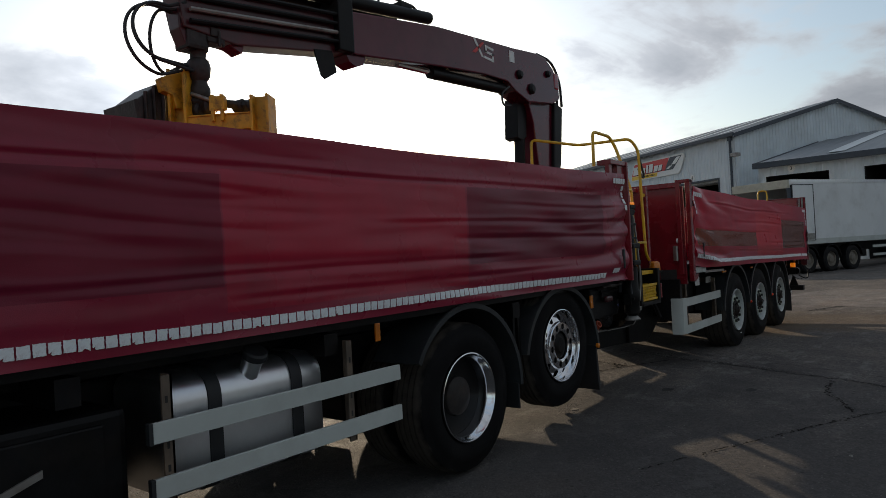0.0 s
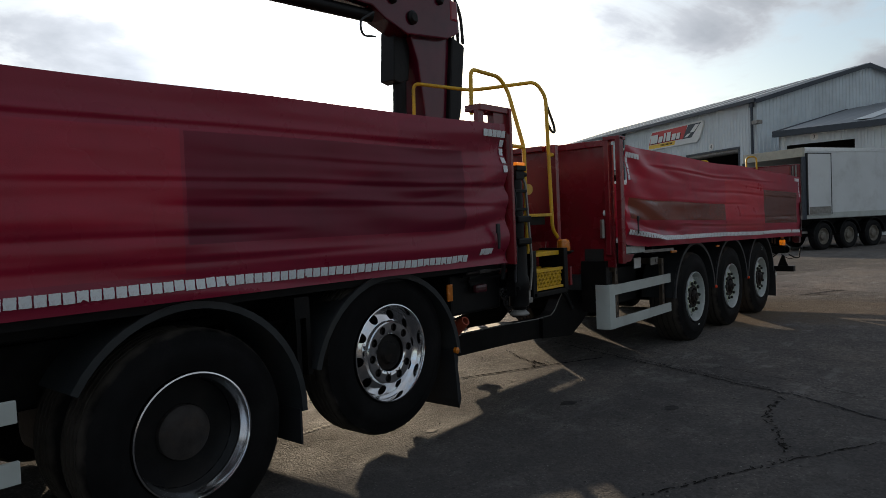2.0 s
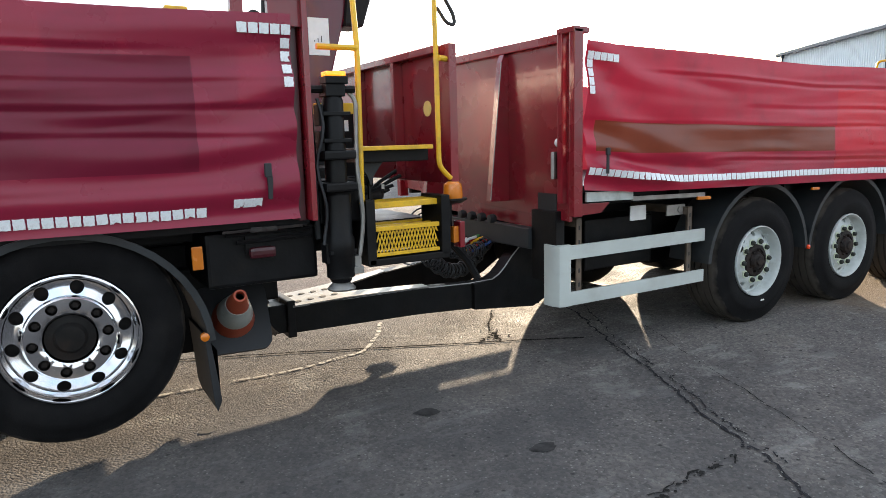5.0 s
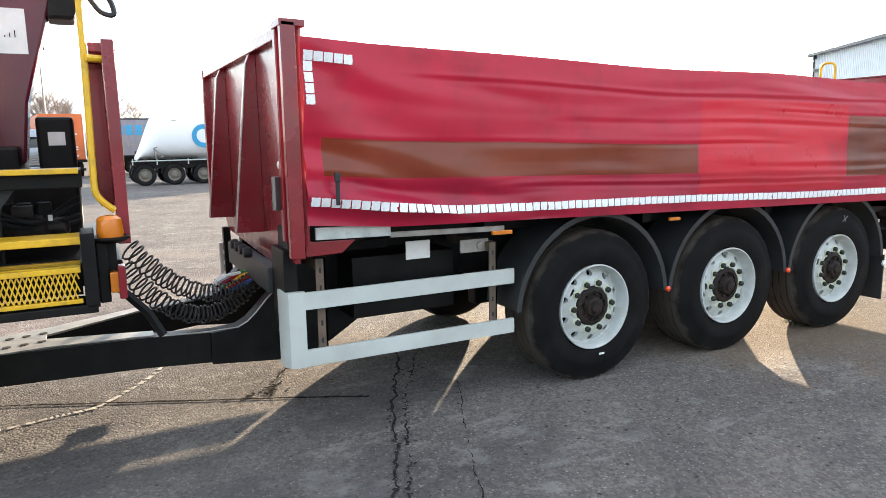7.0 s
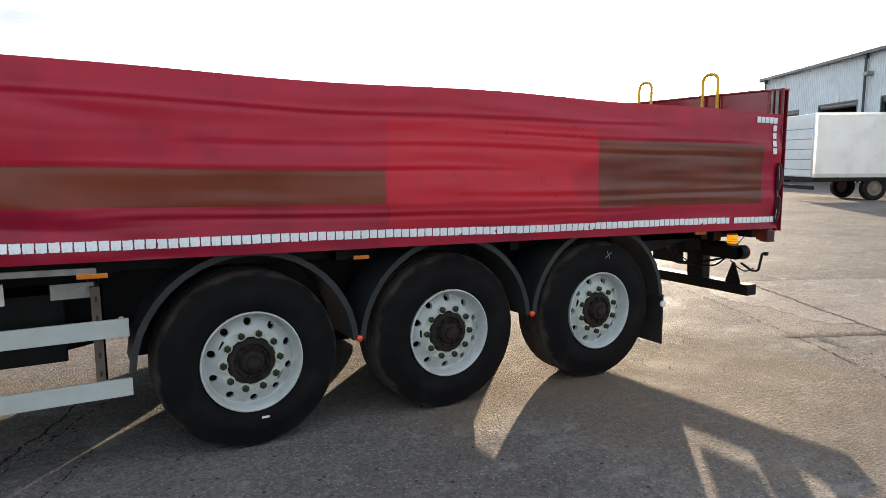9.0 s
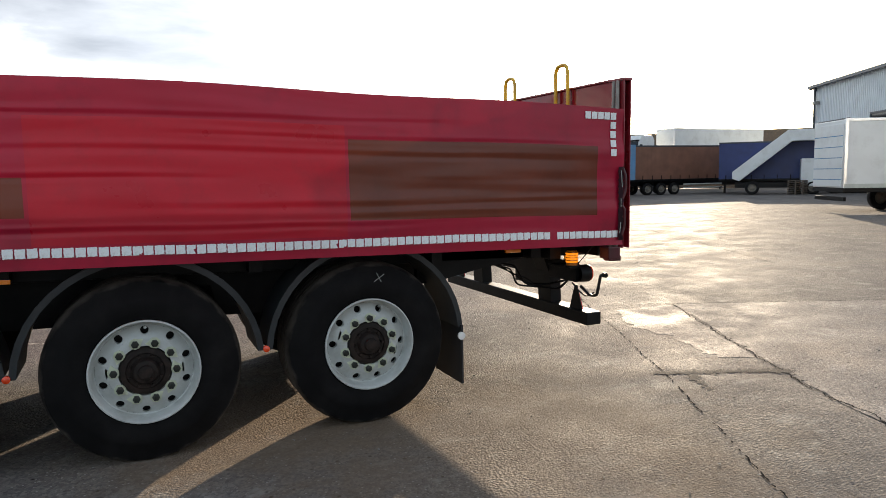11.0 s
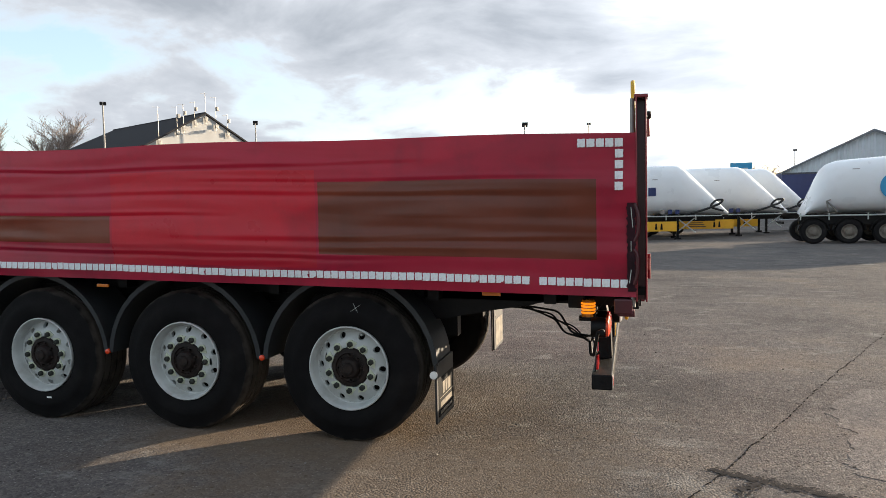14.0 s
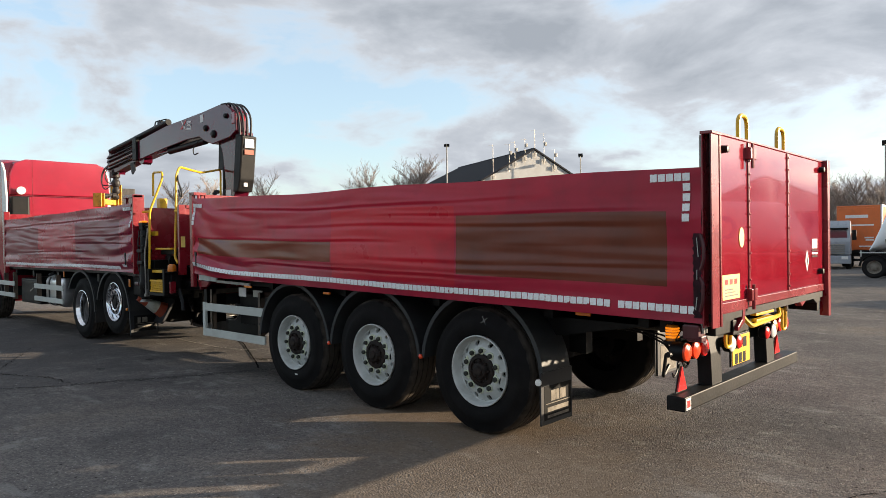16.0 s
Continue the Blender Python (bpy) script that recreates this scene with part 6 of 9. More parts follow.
    # A-shaped drawbar
    for y0, k in ((3.95, 1), (4.95, -1)):
        arm = G("drawbar_arm", tube_box([(9.2, y0, 0.44), (8.7, y0 + 0.01 * k, 0.48), (8.24, y0 + 0.14 * k, 0.472), (7.39, 4.45 - 0.13 * k, 0.425)], 0.12, 0.185), M_BLACK, "black steel drawbar arm")
        G("drawbar_neck", prism([(8.6, 0.385), (9.14, 0.335), (9.35, 0.43), (9.75, 0.68), (9.75, 1.06), (9.06, 1.06), (9.05, 0.9), (9.02, 0.82), (8.936, 0.74), (8.875, 0.672), (8.82, 0.622), (8.76, 0.592), (8.6, 0.578)], y0 - 0.065, y0 + 0.065, "y", 0.004), M_BLACK)
        G("worn_edge", tube([(8.3, y0 + 0.13 * k - 0.06, 0.566), (8.6, y0 + 0.04 * k - 0.06, 0.577), (8.76, y0 - 0.06, 0.592), (8.82, y0 - 0.06, 0.622), (8.875, y0 - 0.06, 0.672), (8.936, y0 - 0.06, 0.74), (9.015, y0 - 0.06, 0.815)], 0.006, 5), M_STEEL, "bright worn steel edge")
    G("front_bolster", bm_box(8.9, 8.985, 3.63, 4.86, 0.835, 0.985, 0.008), M_PLAST, "dusty black front bolster")
    G("corner_plate", bm_box(8.925, 9.0, 3.36, 3.63, 0.62, 1.12, 0.006), M_BLACK)
    G("parking_leg", joined(bm_box(8.93, 8.985, 5.2, 5.26, 0.36, 1.05, 0.004), bm_box(8.88, 9.03, 5.15, 5.31, 0.33, 0.36, 0.004)), M_BLACK, "black slotted parking leg")
    # white strips stand in for daylight showing through the leg's slots
    for k in range(6):
        G("bracket_slot", bm_box(8.924, 8.931, 5.222, 5.238, 0.5 + 0.085 * k, 0.53 + 0.085 * k), M_LABELW)
    for z0 in (0.47, 0.79):
        G("guard_rail", bm_box(9.0, 10.39, 5.52, 5.545, z0, z0 + 0.095, 0.004), M_RAIL, "pale grey aluminium side guard rail")
    G("guard_end", bm_box(8.94, 9.0, 5.5, 5.55, 0.47, 0.89, 0.015), M_RAIL)
    for k in range(4):
        G("valve_knob", lathe([(0.03, 0.0), (0.036, -0.02), (0.03, -0.05), (0, -0.055)], 12, "x", (8.9, 4.05 + 0.14 * k, 1.02)), M_RUBBLK, "", True)
    plate_z = lambda x: 0.512 + 0.055 * (x - 7.35)
    plate = prism([(7.36, 4.25), (7.75, 4.2), (8.3, 4.03), (8.3, 4.14), (7.72, 4.4), (7.72, 4.5), (8.3, 4.76), (8.3, 4.87), (7.75, 4.7), (7.36, 4.65)], 0.0, 0.012, "z")
    for v in plate.verts:
        v.co.z += plate_z(v.co.x)
    G("drawbar_plate", plate, M_STEEL, "worn bare steel drawbar plate with holes")
    for k in range(4):
        for s in (-1, 1):
            x = 7.43 + 0.09 * k
            G("plate_hole", lathe([(0, 0.0145), (0.024, 0.0145), (0.024, 0.011), (0, 0.011)], 12, "z", (x, 4.45 + s * 0.1, plate_z(x))), M_INK)
    for i, mt in enumerate((M_LABELW, M_REDB, M_GREENH, M_YELLOW, M_RUBBLK)):
        a = 0.045 * i
        G("coupling", joined(tube(rounded([(8.66 + a, 4.2 + 0.05 * i, 0.80 - 0.4 * a), (8.74 + a, 4.22 + 0.05 * i, 0.85 - 0.6 * a), (8.86 + a, 4.25 + 0.05 * i, 0.86 - 0.6 * a)], 0.05), 0.012, 7), tube([(8.7 + a, 4.21 + 0.05 * i, 0.825 - 0.5 * a), (8.76 + a, 4.225 + 0.05 * i, 0.852 - 0.6 * a)], 0.02, 8)), mt, "coloured air line coupling", True)
    G("drawbar_head", joined(bm_box(7.2, 7.34, 4.3, 4.6, 0.33, 0.53, 0.01), bm_box(7.32, 7.38, 4.26, 4.64, 0.3, 0.56, 0.01)), M_BLACK)
    G("tow_eye", joined(tube([(7.22, 4.45, 0.43), (6.95, 4.45, 0.43)], 0.045, 10), lathe([(0.09, 0.4), (0.09, 0.46), (0.04, 0.46), (0.04, 0.4)], 18, "z", (6.88, 4.45, 0), True)), M_BLACK, "", True)
    return T


def tube_box(points, w, h):
    pts = [Vector(p) for p in points]
    bm = bmesh.new()
    rings = []
    for i, p in enumerate(pts):
        t = (pts[min(i + 1, len(pts) - 1)] - pts[max(i - 1, 0)]).normalized()
        s = Vector((0, 0, 1)).cross(t).normalized()
        rings.append([bm.verts.new(p + s * a * w / 2 + Vector((0, 0, b * h / 2))) for a, b in ((-1, -1), (1, -1), (1, 1), (-1, 1))])
    for a, b in zip(rings, rings[1:]):
        for k in range(4):
            bm.faces.new((a[k], a[(k + 1) % 4], b[(k + 1) % 4], b[k]))
    bm.faces.new(rings[0])
    bm.faces.new(rings[-1])
    bmesh.ops.recalc_face_normals(bm, faces=bm.faces[:])
    return bm


trailer()


# ---- crane lorry ----
LY, LF = 3.28, 5.78


L_CREASES = [(0.82, 0.016, 0.009, 0.5, 6.8), (0.56, 0.016, 0.008, 3.6, 7.3), (0.42, 0.018, 0.009, 4.4, 7.3), (0.3, 0.016, 0.008, 1.0, 5.4), (0.68, 0.016, 0.007, 4.8, 7.3), (0.18, 0.016, 0.006, 2.6, 7.0)]


def l_surf(x, v):
    d1 = 7.1 - x
    near = min(1.0, max(0.0, (x - 5.2) / 1.7))
    e = math.exp(-max(0, d1) / 0.9)
    y = LY - 0.07 * near * near * (3 - 2 * near) + folds(x, v, 7.7, 1.0, L_CREASES) - 0.005 * math.sin(v * 13 + 0.7 * math.sin(x * 0.8)) * (0.5 + noise.noise((x * 0.6, 5.0, 0)))
    y += e * 0.026 * math.sin(v * 25 + 1.5 * math.sin(d1 * 2.2) + 3 * noise.noise((x * 0.7, v * 2, 3))) * (1.0 - 0.6 * v)
    y += 0.01 * math.exp(-(x - 0.55) / 0.7) * math.sin(v * 28)
    return y


def l_top(x):
    return 2.225 + 0.0055 * (x - 2) + 0.006 * math.sin(x * 2.7)


def l_bot(x):
    return 1.238


def lorry():
    T = thing("crane_lorry", "red six-wheel crane lorry with curtain dropside body and raised rear axle", "lorry", pose(4.0, 4.5, gz(4.5)))
    O = T.matrix_world.inverted()

    def P(name, bm, material, label="", smooth=False, parent=None):
        return part(name, bm, material, parent or T, label, smooth, O)

    rects = [(0.5, 2.67, 1.48, 2.0, 2), (4.62, 6.62, 1.5, 2.04, 2)]
    P("side_curtain", cloth(0.52, 7.105, l_top, l_bot, l_surf, rects, 210, 96, (2.68, 4.6)), [M_LORRYF, M_LORRY, M_CLOTH_L], "creased red side curtain with overpainted dark panels")
    P("side_curtain", cloth(0.52, 7.17, l_top, l_bot, lambda x, v: LF + 0.008 * math.sin(v * 11 + x), [], 40, 10), [M_CLOTH, M_CLOTH_P])

    def tape(x, z, cut=False, turn=0.0):
        v = (z - l_bot(x)) / (l_top(x) - l_bot(x))
        dx = (l_surf(x + 0.02, v) - l_surf(x - 0.02, v)) / 0.04
        dz = (l_surf(x, v + 0.02) - l_surf(x, v - 0.02)) / 0.04
        ob = new("tape_block", (TAPES_CUT if cut else TAPES)[int(x * 37) % 6])
        ob.parent = T
        ob.matrix_basis = O @ Matrix.Translation((x, l_surf(x, v) - 0.006, z)) @ pose(0, 0, 0, -math.degrees(math.atan(dz)), turn, math.degrees(math.atan(dx)))

    rnd = random.Random(8)
    x = 0.62
    while x < 6.63:
        tape(x, 1.306 + rnd.uniform(-0.002, 0.002) + 0.005 * math.sin(x * 1.7), rnd.random() < 0.2, rnd.uniform(-1.5, 1.5))
        x += 0.054
    for i in range(3):
        tape(6.79 + 0.047 * i, 1.336, True)
    for i in range(5):
        tape(6.86 + 0.054 * i, 2.178)
    for i in range(1, 5):
        tape(7.074, 2.178 - 0.063 * i, i == 2)

    P("rear_post", joined(bm_box(7.16, 7.19, 3.19, 3.36, 1.22, 2.375, 0.005), bm_box(7.1, 7.165, 3.31, 3.35, 1.22, 2.375, 0.004), bm_box(6.82, 7.19, 3.2, 3.34, 2.335, 2.38, 0.005), bm_box(6.82, 6.88, 3.22, 3.26, 2.2, 2.34), bm_box(7.0, 7.165, 3.22, 3.26, 2.2, 2.34)), M_REDP, "dark red steel rear post")
    # darker maroon here carries the shade inside the post
    P("post_channel", bm_box(7.112, 7.15, 3.26, 3.31, 1.22, 2.33, 0.004), M_MAROOND, "inner channel coloured dark for its shade")
    P("front_post", bm_box(0.42, 0.52, LY - 0.01, LY + 0.1, 1.1, 2.4, 0.006), M_REDP)
    P("front_post", bm_box(0.42, 0.52, LF - 0.1, LF + 0.01, 1.1, 2.4, 0.006), M_REDP)
    P("headboard", bm_box(0.44, 0.49, LY + 0.1, LF - 0.1, 1.15, 2.35, 0.004), M_REDP)
    P("rear_post", bm_box(7.185, 7.27, LF - 0.05, LF + 0.01, 1.2, 2.375, 0.005), M_REDP)
    P("load_floor", bm_box(0.5, 7.2, LY + 0.08, LF - 0.03, 1.19, 1.25), M_BLACK)
    P("side_rave", bm_box(0.5, 7.2, LY + 0.45, LY + 0.5, 1.1, 1.19, 0.005), M_BLACK)
    P("side_rave", bm_box(0.5, 7.2, LF - 0.13, LF - 0.07, 1.1, 1.17, 0.005), M_BLACK)
    P("curtain_strap", prism([(6.922, 1.52), (6.952, 1.52), (6.958, 1.44), (6.95, 1.35), (6.93, 1.35), (6.93, 1.43)], LY - 0.115, LY - 0.103, "y", 0.003), M_RUBBLK, "black rubber hanging strap")
    P("strap_buckle", bm_box(6.918, 6.954, LY - 0.118, LY - 0.1, 1.46, 1.53, 0.005), M_PLAST)
    P("inner_post", bm_box(6.62, 6.74, 3.8, 3.92, 1.25, 2.37, 0.01), M_YELLOW, "yellow steel post inside the body")
    P("inner_board", bm_box(6.98, 7.02, LY + 0.14, LF - 0.1, 1.24, 2.2, 0.004), M_REDP)

    # wheels and mudguards
    gy = gz(4.5)
    wheel(T, "deep", 4.645 - 4.0, 3.365 - 4.5, 0.57 - gy, False, 7)
    wheel(T, "alloy", 6.005 - 4.0, 3.365 - 4.5, 0.742 - gy, False, 12)
    wheel(T, "deep", 4.645 - 4.0, 5.69 - 4.5, 0.57 - gy, True)
    wheel(T, "deep", 4.645 - 4.0, 3.7 - 4.5, 0.57 - gy)
    wheel(T, "alloy", 6.005 - 4.0, 5.69 - 4.5, 0.742 - gy, True)
    wheel(T, "alloy", -0.75 - 4.0, 3.365 - 4.5, 0.57 - gy)
    wheel(T, "alloy", -0.75 - 4.0, 5.69 - 4.5, 0.57 - gy, True)
    for xx, zz in ((4.645, 0.57), (6.005, 0.742)):
        P("axle", tube([(xx, 3.6, zz), (xx, 5.5, zz)], 0.08, 10), M_BLACK, "", True)
    P("mudguard", arch(4.645, 0.57, 0.62, 3.33, 3.75, -2, 150), M_PLAST, "black plastic mudguard", True)
    P("mud_flap", bm_box(5.26, 5.275, 3.35, 3.76, 0.36, 0.56, 0.004), M_RUBBLK)
    P("mudguard", arch(6.005, 0.60, 0.615, 3.33, 3.75, 3, 166), M_PLAST, "black plastic mudguard", True)
    P("mud_flap", prism([(6.6, 0.66), (6.625, 0.66), (6.665, 0.3), (6.64, 0.24), (6.625, 0.3)], 3.35, 3.78, "y", 0.002), M_RUBBLK, "black mud flap with pale printed panel")
    P("flap_print", bm_box(6.667, 6.669, 3.4, 3.73, 0.32, 0.56), M_INK)
    for a, b, z0, z1 in ((3.45, 3.5, 0.45, 0.53), (3.52, 3.6, 0.45, 0.53), (3.45, 3.68, 0.38, 0.41), (3.42, 3.71, 0.43, 0.436)):
        P("flap_bar", bm_box(6.669, 6.671, a, b, z0, z1), M_BROWNW)
    P("mud_flap", bm_box(5.26, 5.275, 5.31, 5.73, 0.2, 0.56, 0.004), M_RUBBLK)
    P("mud_flap", bm_box(6.63, 6.645, 5.31, 5.73, 0.26, 0.64, 0.004), M_RUBBLK)
    P("guard_marker", lathe([(0.022, 0.01), (0.022, -0.012), (0.01, -0.018), (0, -0.019)], 12, "y", (6.598, 3.325, 0.66)), M_AMBER, "small orange marker", True)
    for yv in (5.31,):
        P("mudguard", arch(4.645, 0.57, 0.62, yv, yv + 0.42, 0, 180), M_PLAST, "", True)
        P("mudguard", arch(6.005, 0.60, 0.615, yv, yv + 0.42, 0, 180), M_PLAST, "", True)
    P("guard_bracket", joined(bm_box(5.30, 5.33, 3.4, 3.45, 0.72, 1.14), bm_box(5.37, 5.4, 3.4, 3.45, 0.72, 1.14), bm_box(5.3, 5.4, 3.4, 3.45, 1.12, 1.16)), M_BLACK, "black steel bracket")
    P("side_marker", bm_box(6.575, 6.63, 3.36, 3.375, 1.0, 1.12, 0.006), M_AMBER, "amber side marker")
    P("side_marker", bm_box(3.74, 3.78, 3.36, 3.375, 1.08, 1.19, 0.006), M_AMBER, "amber side marker")

    # chassis, tank and boxes
    P("chassis_beam", joined(bm_box(-2.2, 7.3, 4.05, 4.13, 0.82, 1.1), bm_box(-2.2, 7.3, 4.87, 4.95, 0.82, 1.1)), M_BLACK)
    for xx in (0.9, 2.0, 3.4, 5.33, 6.9):
        P("cross_bearer", bm_box(xx - 0.05, xx + 0.05, LY + 0.1, LF - 0.1, 1.05, 1.17), M_BLACK)
    P("suspension_unit", joined(bm_box(4.2, 6.4, 3.95, 4.05, 0.7, 0.85, 0.01), bm_box(5.1, 5.6, 3.8, 5.2, 0.75, 1.0, 0.02)), M_BLACK)
    tank = P("fuel_tank", pillow_box(2.46, 3.4, 3.45, 4.02, 0.5, 1.08, 0.13, 0.05), M_ALU, "brushed aluminium fuel tank with black straps", True)
    for xx in (2.66, 3.16):
        P("tank_strap", pillow_box(xx, xx + 0.075, 3.442, 4.03, 0.492, 1.088, 0.135, 0.004), M_RUBBLK, "", True, tank)
    neck = lathe([(0.052, 0.0), (0.052, 0.09), (0.058, 0.095), (0.058, 0.105), (0, 0.105)], 20, "z")
    neck.transform(pose(2.93, 3.5, 1.02, 32, 0, 0))
    P("filler_neck", neck, M_ALU, "", True, tank)
    cap = lathe([(0.062, 0.105), (0.066, 0.11), (0.066, 0.14), (0.056, 0.15), (0, 0.15)], 20, "z")
    cap.transform(pose(2.93, 3.5, 1.02, 32, 0, 0))
    P("filler_cap", cap, M_RUBBLK, "black ribbed filler cap", True, tank)
    P("battery_box", joined(bm_box(1.05, 2.25, 3.42, 4.0, 0.5, 1.0, 0.03), bm_box(1.15, 2.15, 3.405, 3.425, 0.55, 0.95, 0.01)), M_BLACK, "black plastic battery box")
    P("box_badge", prism([(1.72, 0.74), (1.9, 0.8), (1.9, 0.83), (1.72, 0.77)], 3.395, 3.405), M_STEEL)
    for z0 in (0.838, 0.598):
        P("guard_rail", bm_box(2.3, 3.87, 3.298, 3.322, z0, z0 + 0.09, 0.004), M_RAIL, "pale grey aluminium side guard rail")
        P("rail_end_cap", bm_box(2.28, 2.3, 3.295, 3.325, z0 - 0.003, z0 + 0.093, 0.003), M_RUBBLK)
        P("guard_rail", bm_box(-0.1, 1.0, 3.298, 3.322, z0, z0 + 0.09, 0.004), M_RAIL)
    for xx in (2.36, 3.46, 0.2, 0.85):
        P("guard_post", joined(bm_box(xx, xx + 0.05, 3.324, 3.334, 0.56, 1.12), bm_box(xx + 0.04, xx + 0.05, 3.324, 3.4, 0.56, 1.12)), M_BROWN, "weathered slotted bracket")
        for k in range(5):
            P("bracket_slot", bm_box(xx + 0.015, xx + 0.027, 3.3225, 3.3245, 0.6 + 0.1 * k, 0.63 + 0.1 * k), M_DARK)
    # solid filler added between the chassis parts to stop sun passing underneath
    P("underbody_sun_block", joined(bm_box(2.2, 6.7, 4.0, 5.3, 0.72, 1.05, 0.02), bm_box(-0.2, 2.2, 4.0, 5.2, 0.5, 1.05, 0.02)), M_BLACK)
    P("gearbox", bm_box(1.2, 2.6, 4.15, 4.85, 0.4, 0.8, 0.05), M_BLACK)
    P("differential", bm_box(4.3, 5.0, 4.2, 4.8, 0.35, 0.8, 0.1), M_BLACK)
    # unseen box added on the far side to keep sun off the ground
    P("far_side_sun_block", bm_box(0.3, 4.0, 5.05, 5.6, 0.4, 1.05, 0.06), M_BLACK)
    # blocks added under the rear so the ground nearer the wheels falls in shadow
    P("rear_sun_block", joined(bm_box(6.55, 6.8, 3.9, 5.5, 0.42, 0.92, 0.02), bm_box(6.8, 7.2, 4.9, 5.6, 0.6, 0.95, 0.02)), M_BLACK)
    P("air_tank", lathe([(0, 3.3), (0.1, 3.3), (0.13, 3.35), (0.13, 4.0), (0.1, 4.05), (0, 4.05)], 16, "x", (0, 4.3, 0.7)), M_BLACK, "", True)
    # tow coupling; its lower block is added to cut off low sun
    P("coupling_and_sun_block", joined(bm_box(6.9, 7.25, 4.2, 4.8, 0.6, 1.0, 0.02), bm_box(6.75, 6.95, 4.3, 4.6, 0.35, 0.6, 0.03)), M_BLACK)
    P("rear_underframe", joined(bm_box(6.65, 7.25, 3.4, 5.6, 0.88, 1.17, 0.02), bm_box(7.1, 8.15, 3.55, 5.5, 1.0, 1.12, 0.01)), M_BLACK)
    P("hydraulic_rod", tube([(6.8, 3.36, 1.12), (7.2, 3.36, 1.13)], 0.012, 6), M_BLACK, "", True)
    P("hydraulic_rod", tube([(6.75, 3.37, 1.16), (7.2, 3.37, 1.165)], 0.012, 6), M_BLACK, "", True)

    # stabiliser leg
    leg = P("stabiliser_leg", lathe([(0, 0.86), (0.055, 0.86), (0.062, 0.88), (0.078, 0.89), (0.078, 1.0), (0.084, 1.01), (0.084, 1.1), (0.074, 1.12), (0.074, 1.34), (0.06, 1.36), (0.057, 1.84), (0.05, 1.86), (0.05, 1.92), (0, 1.92)], 24, "z", (7.34, 3.29, 0)), M_BLACK, "black hydraulic stabiliser leg", True)
    P("leg_foot", lathe([(0, 0.815), (0.075, 0.815), (0.08, 0.825), (0.045, 0.86), (0.04, 0.9), (0, 0.9)], 20, "z", (7.34, 3.29, 0)), M_STEEL, "", True, leg)
    for zc in (1.36, 1.53):
        P("leg_collar", bm_box(7.25, 7.43, 3.205, 3.36, zc, zc + 0.05, 0.012), M_BLACK, "", False, leg)
    P("leg_lamp", bm_box(7.283, 7.41, 3.225, 3.318, 1.925, 1.965, 0.006), M_BLACK, "", False, leg)
    P("lamp_lens", bm_box(7.29, 7.4, 3.23, 3.31, 1.965, 1.99, 0.006), M_AMBER_ON, "lit amber strip lamp", False, leg)
    P("leg_hose", tube(rounded([(7.4, 3.3, 1.92), (7.47, 3.28, 1.85), (7.44, 3.24, 1.5), (7.47, 3.24, 1.2), (7.44, 3.25, 1.0)], 0.1), 0.012, 6), M_STEEL, "", True, leg)
    P("leg_hose", tube(rounded([(7.2, 3.31, 1.88), (7.215, 3.31, 1.8), (7.235, 3.33, 1.4), (7.25, 3.37, 1.1)], 0.1), 0.019, 6), M_RUBBLK, "", True, leg)
    for zc in (1.02, 1.62, 1.76):
        P("leg_plate", joined(bm_box(7.262, 7.418, 3.23, 3.36, zc, zc + 0.022, 0.004), bm_box(7.25, 7.275, 3.26, 3.34, zc - 0.05, zc + 0.06, 0.004)), M_BLACK, "", False, leg)
    P("leg_bracket", joined(bm_box(7.41, 7.45, 3.25, 3.34, 0.93, 1.0, 0.006), bm_box(7.4, 7.46, 3.24, 3.3, 0.9, 0.94, 0.004)), M_STEEL, "", False, leg)
    P("leg_cable", tube([(7.24 + 0.02 * math.sin(k * 0.9), 3.24 + 0.012 * math.cos(k * 1.3), 1.85 - 0.07 * k) for k in range(12)], 0.009, 6), M_RUBBLK, "", True, leg)
    P("leg_tee", joined(tube([(7.2, 3.31, 1.9), (7.46, 3.27, 1.9)], 0.02, 8), bm_box(7.285, 7.395, 3.235, 3.345, 1.86, 1.925, 0.006), tube([(7.2, 3.31, 1.9), (7.19, 3.31, 1.84)], 0.024, 8)), M_BLACK, "", False, leg)
    P("stabiliser_beam", bm_box(7.26, 7.5, 3.35, 5.6, 1.18, 1.42, 0.01), M_BLACK)
    P("machinery_frame", joined(bm_box(7.3, 7.98, 4.2, 5.3, 1.15, 1.5, 0.02), bm_box(7.3, 7.7, 4.2, 5.0, 1.5, 1.7, 0.02), bm_box(7.3, 7.52, 3.6, 4.2, 1.15, 1.48, 0.02)), M_BLACK)
    P("valve_block", joined(*[bm_box(7.5 + 0.09 * i, 7.57 + 0.09 * i, 3.95, 4.05, 1.2, 1.4, 0.008) for i in range(4)]), M_BLACK)
    P("deck_gusset", prism([(7.57, 1.5), (7.72, 1.5), (7.66, 1.42), (7.64, 1.36), (7.62, 1.42)], 3.5, 3.512), M_PLAST, "dusty grey gusset")
    P("deck_stay", bm_box(7.632, 7.648, 3.52, 3.535, 1.12, 1.4), M_BLACK)
    P("pump_body", joined(lathe([(0, 7.62), (0.05, 7.62), (0.07, 7.65), (0.07, 7.8), (0.05, 7.82), (0.05, 7.9), (0.03, 7.92), (0, 7.92)], 14, "x", (0, 3.95, 1.27)), bm_box(7.66, 7.76, 3.88, 4.02, 1.33, 1.39, 0.008)), M_GREASE, "greasy hydraulic pump", True)
